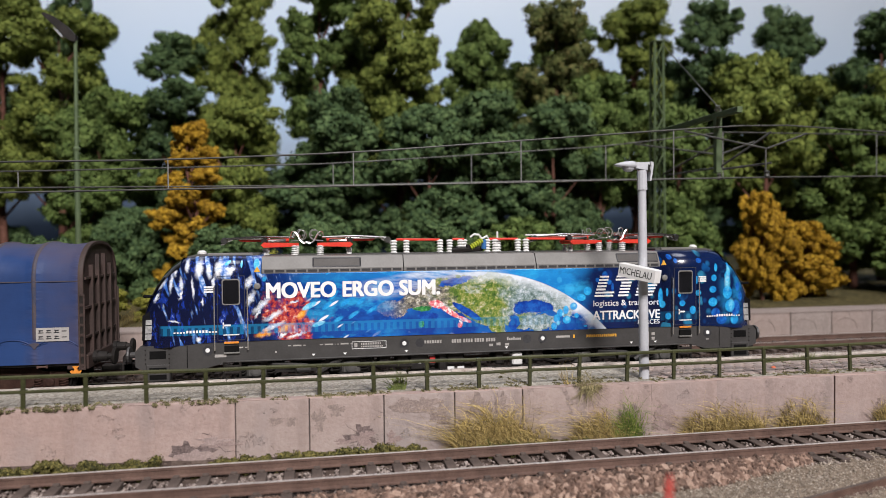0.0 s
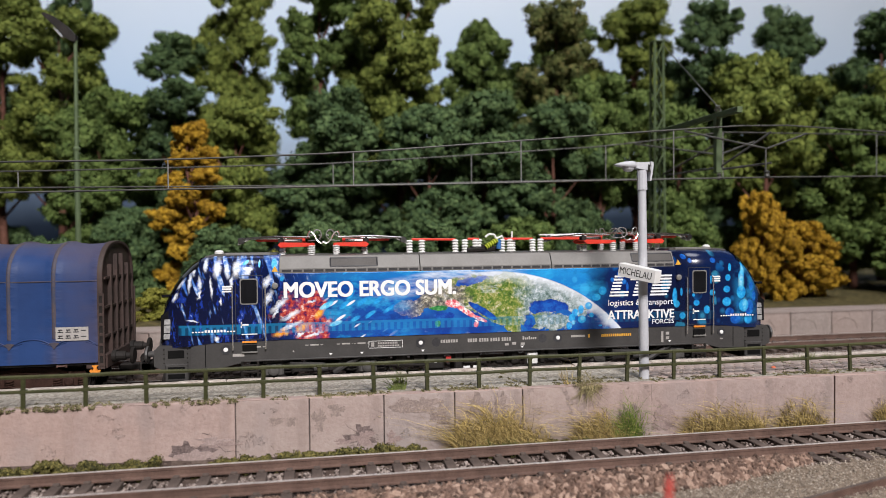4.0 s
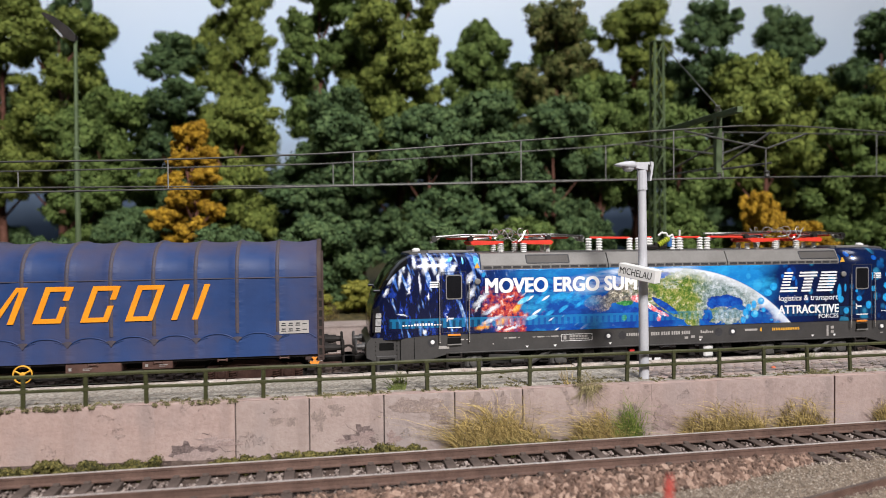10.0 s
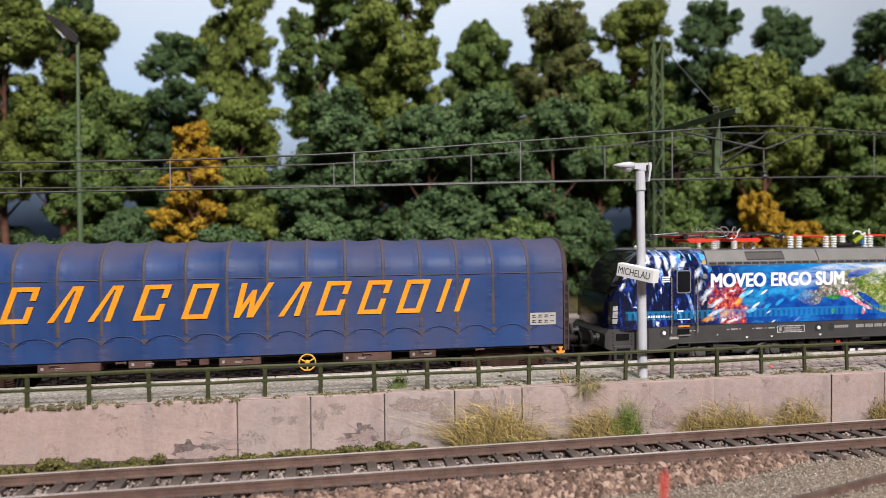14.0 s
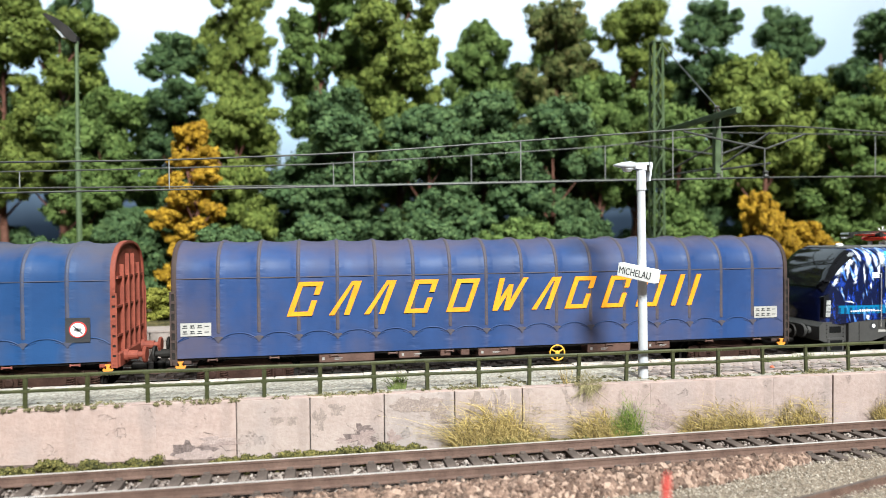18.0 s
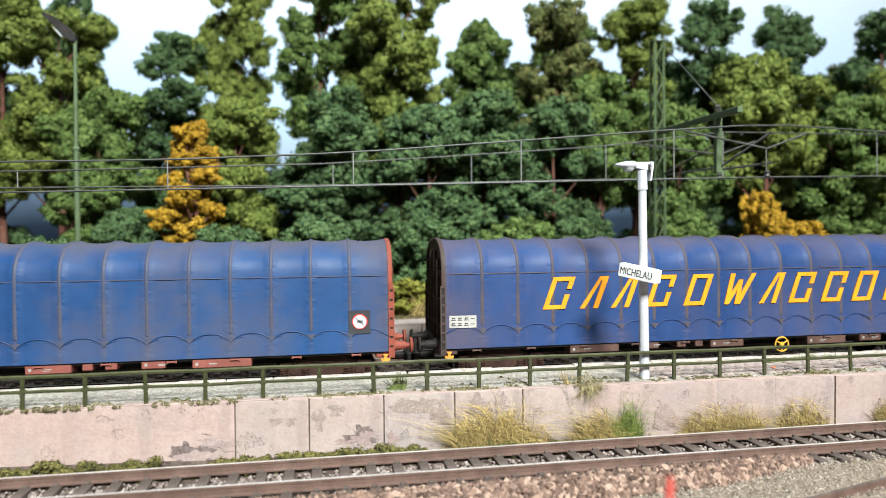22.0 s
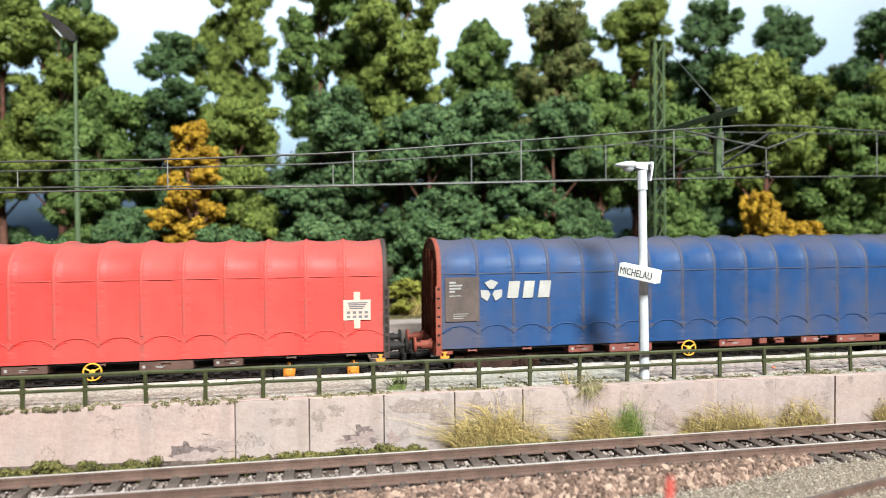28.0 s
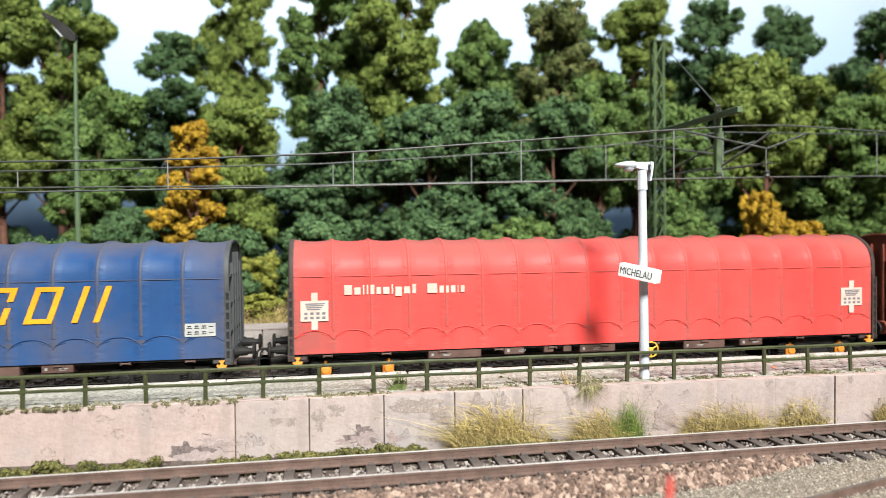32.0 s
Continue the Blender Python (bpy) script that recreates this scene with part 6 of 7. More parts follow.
    bus = [((-23.6, -3, 48.0), (-8.1, -3, 47.8)), ((-3.6, -3, 48.0), (0.5, -3, 47.9)), ((9.6, -3, 47.9), (20.3, -3, 47.8)), ((23.3, -3, 47.9), (38, -3, 47.7))]
    part("roof_busbar", rods(bus, 0.42), PANTO_RED, loco, "red roof conductor")
    for a, yy in ((-20.0, -3), (-8.1, -3), (-4.6, -3), (-0.8, -3), (1.0, -1), (9.0, -3), (11.8, -3), (13.4, -1), (20.3, -3), (23.3, -3), (-24.5, -4)):
        insulator(loco, a, yy, 43.1, 4.8, 1.25)
    part("switch_gear", rods([((-4, -4, 44.0), (6, -4, 44.4)), ((-2, 0, 44.6), (8, 0, 44.4)), ((2, -4, 44.5), (2, -4, 46))], 0.9), STEEL_DARK, loco)
    bm = bmesh.new()
    lathe(bm, (2.6, -4.6, 45.0), (1, 0, 0.62), [(i * 0.45, 0.75 if i % 2 else 1.15) for i in range(12)], 10)
    part("green_isolator", bm, WIRE_GREEN, loco, "ribbed green insulator")
    part("blue_isolator", lathe(bmesh.new(), (7.6, -3.6, 44.4), (0, 0, 1), [(0, .9), (3, .9), (3.4, .5)], 10), WIRE_BLUE, loco)
    part("earth_wire", rods([((2.4, -5, 48.6), (3.6, -5, 49.6)), ((3.6, -5, 49.6), (5.6, -5, 49.4)), ((5.6, -5, 49.4), (6.4, -5, 48.0)), ((6.4, -5, 48.0), (8.6, -4, 48.9)), ((8.6, -4, 48.9), (9.4, -3, 48.0)), ((13.2, -1, 47.5), (13.2, -1, 50.6))], 0.36), PORCELAIN, loco)
    part("roof_strip", boxed(23.6, 38, -1.2, 0.2, 49.0, 49.5), PORCELAIN, loco)
    # lettering and shapes of the wrap
    y = -17.34
    writing("MOVEO ERGO SUM.", 6.9, -66.3, y, 29.9, WHITE, loco, "slogan", bold=0.25, width=55.4)
    for i in range(7):
        z0 = 27.6 + i * 1.1
        bm = bmesh.new()
        k = 0.32 * i
        for a, b in ((43.4, 50.2) if i < 2 else (43.4, 46.8), (52.0, 55.8) if i < 5 else (49.6, 57.0), (58.4, 65.6 - 0.25 * abs(i - 3))):
            box(bm, a + k, b + k, y - 0.05, y + .05, z0, z0 + 0.62)
        part("emblem_stripe", bm, WHITE, loco, "plain white emblem stripe")
    writing("logistics & transport", 2.9, 43.0, y, 24.4, WHITE, loco, "line_of_text", width=24.2)
    writing("ATTRACKTIVE", 4.3, 42.8, y, 19.7, WHITE, loco, "line_of_text", bold=0.09, width=24.7)
    writing("FORCES", 2.2, 59.3, y, 17.7, WHITE, loco, "line_of_text", width=8.2)
    for a in (-94.5, 85.5):
        bars(loco, "web_line", WHITE, y - .05, [(a + 0.95 * i, a + 0.6 + 0.95 * i, 19.5, 19.9 if i < 4 or i > 10 else 20.3) for i in range(14)])
    return loco


LOCO_X = 9.4
TRAIN = [(engine(LOCO_X), LOCO_X)] + train_wagons()


# ---- trees ----
def clump(rng, c, r, n, size, verts, faces):
    """A knob of foam foliage: many small flakes on a lumpy ball round a dark core."""
    ph = [rng.uniform(0, 6.28) for _ in range(6)]
    d = np.random.normal(size=(n, 3))
    d /= np.linalg.norm(d, axis=1)[:, None]
    lump = 1 + 0.22 * np.sin(5 * d[:, 0] + ph[0]) * np.sin(5 * d[:, 1] + ph[1]) + 0.16 * np.sin(9 * d[:, 2] + ph[2]) * np.sin(8 * d[:, 0] + ph[3])
    rad = r * lump * np.random.uniform(0.80, 1.06, n)
    p = np.array(c) + d * rad[:, None] * np.array([1, 1, 0.82])
    t1 = np.cross(d, np.random.normal(size=(n, 3)))
    t1 /= np.linalg.norm(t1, axis=1)[:, None]
    t2 = np.cross(d, t1) + d * np.random.uniform(-0.8, 0.8, (n, 1))
    s = size * np.random.uniform(0.55, 1.25, (n, 1))
    base = len(verts)
    quad = np.stack([p - t1 * s - t2 * s * .8, p + t1 * s - t2 * s, p + t1 * s * .8 + t2 * s + d * s * .5, p - t1 * s + t2 * s * .9], 1).reshape(-1, 3)
    verts.extend(map(tuple, quad))
    faces.extend((base + 4 * i, base + 4 * i + 1, base + 4 * i + 2, base + 4 * i + 3) for i in range(n))
    # core
    b = len(verts)
    ico = [(0, 0, 1), (0.89, 0, .45), (.28, .85, .45), (-.72, .53, .45), (-.72, -.53, .45), (.28, -.85, .45), (.72, .53, -.45), (-.28, .85, -.45), (-.89, 0, -.45), (-.28, -.85, -.45), (.72, -.53, -.45), (0, 0, -1)]
    verts.extend((c[0] + a * r * .72, c[1] + e * r * .72, c[2] + f * r * .6) for a, e, f in ico)
    for q in ((0, 1, 2), (0, 2, 3), (0, 3, 4), (0, 4, 5), (0, 5, 1), (1, 6, 2), (2, 7, 3), (3, 8, 4), (4, 9, 5), (5, 10, 1), (6, 7, 2), (7, 8, 3), (8, 9, 4), (9, 10, 5), (10, 6, 1), (11, 7, 6), (11, 8, 7), (11, 9, 8), (11, 10, 9), (11, 6, 10)):
        faces.append(tuple(b + i for i in q))


def tree_meshes(seed, material, height=240.0, width=80.0, boughs=12, first=0.16, knob=8.0, flakes=300, size=0.85, top=0.5, bough=0.24):
    """Crown of big boughs, each a heap of foam knobs, on a trunk with limbs."""
    rng = random.Random(seed)
    np.random.seed(seed)
    verts, faces, limbs = [], [], []
    for i in range(boughs):
        u = first + (1 - first) * (i + 0.4) / boughs
        R = width * bough * rng.uniform(0.78, 1.2)
        reach = max(0.0, width / 2 - R * 0.8) * (1 - (1 - top) * max(0.0, (u - 0.55) / 0.45) ** 1.5)
        a = i * 2.399 + rng.uniform(-0.6, 0.6)
        d = reach * rng.uniform(0.55, 1.05) if i < boughs - 1 else 0.1 * reach
        c = (d * math.cos(a), d * math.sin(a), min(u * height, height - R * 0.75))
        limbs.append(((0, 0, max(6, c[2] - d * 0.9 - R * .5)), c))
        n = max(5, int(9 * (R / knob / 2.3) ** 2))
        for k in range(n):
            ph, ct = k * 2.399 + rng.uniform(-.4, .4), 1 - 2 * (k + .5) / n
            sn = math.sqrt(1 - ct * ct)
            rr = R * rng.uniform(0.5, 0.95)
            q = knob * rng.uniform(0.6, 1.15)
            p = (c[0] + rr * sn * math.cos(ph), c[1] + rr * sn * math.sin(ph), c[2] + rr * ct * 0.72)
            clump(rng, p, q, int(flakes * (q / knob) ** 1.7), size, verts, faces)
            for _ in range(2):
                o = Vector((rng.uniform(-1, 1), rng.uniform(-1, 1), rng.uniform(-.6, 1))).normalized()
                j = q * rng.uniform(0.38, 0.55)
                clump(rng, (p[0] + o.x * q, p[1] + o.y * q, p[2] + o.z * q * .85), j, int(flakes * (j / knob) ** 1.6), size, verts, faces)
    crown = from_arrays(None, verts, faces, material)
    bm = bmesh.new()
    lean = rng.uniform(-3, 3)
    thick = 0.9 + height / 90
    pts = [(lean * math.sin(k * 1.3), lean * math.cos(k), height * 0.9 * k / 7) for k in range(8)]
    for k in range(7):
        rod(bm, pts[k], pts[k + 1], max(0.5, thick * (1 - k / 7.5)), max(0.4, thick * (1 - (k + 1) / 7.5)), n=9, caps=False)
    for p, q in limbs:
        rod(bm, p, q, thick * 0.3, 0.4, n=5, caps=False)
    return mesh_of(bm, BARK, True), crown


KINDS = {}


def tree(kind, label, x, y, z, tall, wide, turn, name="tree", category="tree"):
    seed, mat, extra = kind
    key = (seed, mat.name)
    if key not in KINDS:
        KINDS[key] = tree_meshes(seed, mat, **extra)
    t = thing(name, label, category, x, y, z, turn)
    h, w = extra.get("height", 240.0), extra.get("width", 80.0)
    t.scale = (wide / w, wide / w, tall / h)
    part("trunk", KINDS[key][0], None, t)
    part("crown", KINDS[key][1], None, t)
    return t


def woods():
    tall, mid_size = dict(height=240.0, boughs=15, top=0.58, flakes=260), dict(height=130.0, width=74.0, boughs=9, first=0.12, bough=0.25, top=0.6)
    D1, D2, D3 = (11, LEAF_DARK, tall), (12, LEAF_DARK, dict(height=215.0, boughs=14, top=0.58, flakes=260)), (13, LEAF_DARK, mid_size)
    M1, M2, M3 = (21, LEAF_MID, tall), (22, LEAF_MID, dict(height=205.0, boughs=13, top=0.58, flakes=260)), (23, LEAF_MID, mid_size)
    O1, O2, O3 = (31, LEAF_OLIVE, tall), (32, LEAF_OLIVE, dict(height=210.0, boughs=13, width=92.0, top=0.7, flakes=250)), (33, LEAF_OLIVE, mid_size)
    O4, O5 = (34, LEAF_OLIVE, dict(height=210.0, boughs=12, width=92.0, first=0.34, top=0.7, flakes=250)), (35, LEAF_OLIVE, dict(height=240.0, boughs=14, first=0.30, top=0.58, flakes=260))
    M4, O6 = (24, LEAF_MID, dict(mid_size, first=0.46, boughs=8)), (36, LEAF_OLIVE, dict(mid_size, first=0.42, boughs=8))
    B1, D4 = (41, LEAF_BROWN, dict(height=215.0, boughs=14, top=0.58, flakes=260)), (14, LEAF_DARK, mid_size)
    green, dark, olive = "dense mid-green foam-leaved model tree", "dense dark green foam-leaved model tree", "tall olive green foam-leaved model tree"
    back = [(D2, dark, -292, 300, 205, 76), (O4, olive, -224, 284, 204, 96), (D1, dark, -232, 345, 268, 54), (D2, dark, -148, 292, 190, 70),
            (O1, olive, -106, 305, 272, 72), (M1, green, -41, 273, 262, 82), (O1, olive, 14, 243, 254, 76), (M2, green, 79, 262, 200, 70),
            (B1, "tall green tree with brownish crown", 132, 242, 210, 76), (O5, olive, 203, 260, 222, 72), (D2, dark, 254, 241, 217, 70), (D1, dark, 326, 249, 217, 70), (D2, dark, 386, 219, 204, 84),
            (O5, olive, -262, 286, 225, 72), (M1, green, 160, 300, 222, 64),
            (O1, olive, -9, 300, 212, 80), (M2, green, 112, 292, 178, 84), (O4, olive, 179, 296, 182, 84), (D2, dark, 249, 292, 184, 84), (M2, green, 323, 290, 178, 84), (O2, olive, 396, 270, 178, 90)]
    for i, (k, lab, x, y, h, w) in enumerate(back):
        tree(k, lab, x, y, 11.5, h, w, 47 * i)
    mid = [(O6, olive, 266, 188, 163, 84), (M3, green, 319, 169, 134, 82), (D3, dark, -30, 200, 133, 78), (D4, dark, 26, 180, 123, 74), (D3, dark, 63, 183, 131, 84),
           (D4, dark, 109, 185, 129, 72), (O3, olive, -96, 221, 133, 68), (M3, green, 195, 180, 127, 66), (M3, green, -190, 234, 88, 58), (D4, dark, -152, 222, 60, 62),
           (M4, green, 150, 205, 150, 72), (O3, olive, 375, 175, 165, 84), (D3, dark, -60, 235, 86, 70), (M4, green, -185, 260, 140, 78)]
    for i, (k, lab, x, y, h, w) in enumerate(mid):
        tree(k, lab, x, y, 11.0, h, w, 71 * i + 20)
    bush = dict(height=60.0, width=60.0, boughs=6, first=0.1, knob=6.5, flakes=260, size=0.8, bough=0.27, top=0.7)
    slim = dict(height=110.0, width=42.0, boughs=26, first=0.0, knob=3.2, flakes=140, size=0.6, bough=0.19, top=0.10)
    thorn = dict(height=60.0, width=60.0, boughs=11, first=0.06, knob=4.0, flakes=170, size=0.62, bough=0.19, top=0.25)
    tree((51, LEAF_GOLD, slim), "slender golden autumn tree before the woods", -115, 174, 11, 106, 42, 0)
    tree((52, LEAF_GOLD, thorn), "tall golden autumn bush under the trees", 211, 116, 9.5, 64, 38, 0, "bush", "bush")
    tree((52, LEAF_GOLD, thorn), "low golden autumn bush beside the track", 240, 120, 9.5, 47, 52, 70, "bush", "bush")
    low = (53, LEAF_MID, bush)
    lod = (54, LEAF_DARK, bush)
    lime = (55, LEAF_LIME, bush)
    for i, (k, lab, x, y, h, w) in enumerate([(lod, "low dark green bush in the woods", -150, 190, 56, 50),
                                              (lime, "lime green bush beside the track", -72, 152, 32, 32), (lod, "dark green bush under the trees", -40, 150, 52, 54),
                                              (lod, "dark green bush under the trees", 20, 148, 50, 56), (low, "green bush under the trees", 75, 150, 50, 54),
                                              (lod, "dark green bush under the trees", 112, 150, 50, 46), (lod, "dark green bush under the trees", -95, 150, 46, 50),
                                              (low, "green bush under the trees", 180, 150, 54, 54), (lod, "dark green bush beside the track", -180, 140, 40, 48), (low, "green bush behind the platform", 330, 130, 46, 62)]):
        tree(k, lab, x, y, 10, h, w, 33 * i, "bush", "bush")
    for i in range(9):
        tree(lime, "yellow-green scrub along the far platform", -190 + 24 * i, 104 + 5 * math.sin(i * 2.1), 9, 16 + 3 * math.sin(i), 26, 57 * i, "bush", "bush")


woods()


# ---- far platform edge ----
def far_edge():
    w = thing("far_platform_edge", "pale concrete edge wall with arched relief behind the tracks", "wall", kind="structure")
    me = bmesh.new()
    box(me, -11.3, 11.3, -1, 1, -3, 9.8, chamfer=0.2)
    for a in range(8):
        t0, t1 = math.pi * a / 8, math.pi * (a + 1) / 8
        rod(me, (-4 + 7 * math.cos(t0), -1, 1.2 + 5.5 * math.sin(t0)), (-4 + 7 * math.cos(t1), -1, 1.2 + 5.5 * math.sin(t1)), 0.3, n=4)
    m = mesh_of(me, PALE_CONCRETE)
    for i in range(34):
        piece("edge_panel", m, w, -330 + 23 * i, 61.0, 0)
    part("edge_cap", boxed(-345, 450, 59.6, 76, 9.85, 10.5), PALE_CONCRETE, w)


far_edge()


# ---- overhead line ----
def wires():
    def line(y, contact, carrier, drops, r, group):
        t = thing("overhead_line", "dark thin overhead contact wire with droppers", "wire", group=group)
        def lerp(tab, x):
            return float(np.interp(x, [p[0] for p in tab], [p[1] for p in tab]))
        xs = [-420 + 20 * i for i in range(46)]
        for nm, tab, rr in (("contact_wire", contact, r), ("carrier_wire", carrier, r)):
            part(nm, tube(bmesh.new(), [(a, y, lerp(tab, a)) for a in xs], rr, 5), WIRE, t)
        for x in drops:
            part("dropper", rods([((x, y, lerp(contact, x)), (x, y, lerp(carrier, x)))], r * 0.7, 5), DROPPER, t)
        return t

    line(0.0, [(-420, 58), (-140.7, 64.2), (-35.5, 66.65), (65, 69.2), (135, 71), (184.5, 71.6), (480, 73)],
         [(-420, 74), (-140, 74.0), (-90, 75.2), (-28.5, 78.4), (32, 83.5), (90, 88.4), (131.9, 91.5), (184.5, 89.4), (480, 80)], [-89.7, -28.5, 32, 92, 190], 0.32, "overhead lines")
    line(43.0, [(-420, 67), (-159, 68.8), (-35, 70.3), (84, 73.4), (225, 76), (480, 77)],
         [(-420, 74), (-153, 75.0), (-35, 79.2), (23, 83.4), (83, 88.0), (140, 95.2), (225, 95.6), (480, 84)], [-153, -35, 23, 83.5, 140, 220], 0.3, "overhead lines")


wires()


def mast():
    """Lattice mast with a boom across both tracks, drop post and two registration arms."""
    m = thing("catenary_mast", "green lattice catenary mast with boom and arms", "mast", 126.2, 78.0, 0)
    H = 145.0
    def half(z):
        return 3.0 - 0.8 * z / H
    for sx in (-1, 1):
        for sy in (-1, 1):
            part("corner_angle", rods([((sx * half(9), sy * half(9), 9), (sx * half(H), sy * half(H), H))], 0.65, 5), GREEN_PAINT, m)
    for i in range(15):
        z0, z1 = 9 + 9 * i, 18 + 9 * i
        s = 1 if i % 2 else -1
        part("brace", rods([((s * half(z0), k * half(z0), z0), (-s * half(z1), k * half(z1), z1)) for k in (-1, 1)] +
                           [((k * half(z0), s * half(z0), z0), (k * half(z1), -s * half(z1), z1)) for k in (-1, 1)], 0.42, 5), GREEN_PAINT, m)
    part("mast_cap", boxed(-3.1, 3.1, -3.1, 3.1, H, H + 0.6, chamfer=0.2), GREEN_PAINT, m)
    part("foot_block", boxed(-8, 8, -8, 8, 6, 11, chamfer=0.5), PALE_CONCRETE, m)
    # boom from the mast towards the viewer
    ob = part("boom", boxed(-1.1, 1.1, -79, -3, -1.2, 1.2, chamfer=0.2), GREEN_PAINT, m)
    ob.matrix_basis = pose(0, 0, 100.0 * MM, 2.3, 0, -5.0)
    part("stay_wire", rods([((2, -3, H - 2), (-5.4, -64, 99))], 0.25, 4), WIRE, m)
    d = part("drop_post", boxed(-1.3, 1.3, -1.2, 1.2, 74.0, 98.5, chamfer=0.2), GREEN_PAINT, m)
    d.matrix_basis = pose(-5.2 * MM, -61 * MM, 0)
    part("boom_insulator", lathe(bmesh.new(), (0, 0, 99.2), (0, 0, 1), [(0, 1.0), (0.8, 1.6), (1.4, 0.8), (2.2, 1.4), (2.6, 0.6)], 10), METAL, d)
    # arms in the near track's plane and in the far track's
    for dx, dy, y0, y1, z in ((0, 0, -61, -78, 0), (7, 0, -2, -35, 3)):
        def seg(*p):
            return [((p[i] + dx, p[i + 1], p[i + 2] + z), (p[i + 3] + dx, p[i + 4], p[i + 5] + z)) for i in range(0, len(p), 6)]
        part("support_tube", rods(seg(-5, y0, 76, 7, y1, 88.5), 0.45, 6), WIRE, m)
        part("top_tube", rods(seg(-20, y0, 91, 5, y1, 82), 0.4, 6), WIRE, m)
        part("steady_arm", rods(seg(5, y1, 82, 24, y1 + 2, 88.5), 0.4, 6), WIRE, m)
        part("register_tube", rods(seg(-4, y0, 75.5, 7, y1, 76.5), 0.45, 6), WIRE, m)
        part("dropper_tube", rods(seg(4.5, y1, 82, 4.5, y1, 71.5), 0.35, 6), WIRE, m)
        part("clamp", lathe(bmesh.new(), (5 + dx, y1, 70.6 + z), (0, 0, 1), [(0, 0.7), (0.7, 1.3), (1.6, 0.8), (2.4, 1.2), (3, 0.5)], 8), WIRE, m)
    return m


mast()


def green_lamp():
    l = thing("street_lamp", "dark green lamp post with angled head behind the tracks", "lamp", -143.0, 75.0, 0)
    bm = bmesh.new()
    rod(bm, (0, 0, 6), (0, 0, 88), 1.25, 1.1, 10)
    rod(bm, (0, 0, 88), (0.3, 0, 134), 0.85, 0.8, 10)
    part("post", bm, GREEN_PAINT, l)
    part("post_collar", lathe(bmesh.new(), (0, 0, 87), (0, 0, 1), [(0, 1.3), (1, 1.6), (2, 0.9)], 10), GREEN_PAINT, l)
    for i in range(14):
        part("step_bolt", rods([((0, -0.6, 60 + 5.2 * i), (1.9, -0.6, 60 + 5.2 * i))], 0.25, 4), GREEN_PAINT, l)
    bm = bmesh.new()
    prism(bm, [(0.7, 133.2), (0.9, 136.0), (-2.9, 140.2), (-7.2, 143.4), (-11.4, 145.2), (-12.4, 144.4), (-9.8, 141.8), (-7.0, 139.0), (-4.2, 135.6), (-1.2, 133.6)], "y", -1.7, 1.7)
    part("lamp_head", bm, STEEL_DARK, l, "dark angled lamp head")
    part("lamp_glass", prism(bmesh.new(), [(-4.4, 135.4), (-7.2, 138.8), (-8.0, 139.4), (-7.6, 138.2), (-4.8, 134.9)], "y", -1.4, 1.4), LENS, l)
    part("post_foot", boxed(-2.5, 2.5, -2.5, 2.5, 5, 11, chamfer=0.4), GREEN_PAINT, l)
    s = part("name_board", boxed(-6.0, 6.4, -1.5, 1.5, -2.2, 2.2, chamfer=0.12), SIGN_WHITE, l, "white board with station name")
    s.matrix_basis = pose(0.6 * MM, -2.4 * MM, 40.6 * MM, 0, -3, 52)
    writing("MICHELAU", 3.0, -5.4, -1.53, -1.05, PRINT_DARK, s, "name_text", width=10.6)


green_lamp()


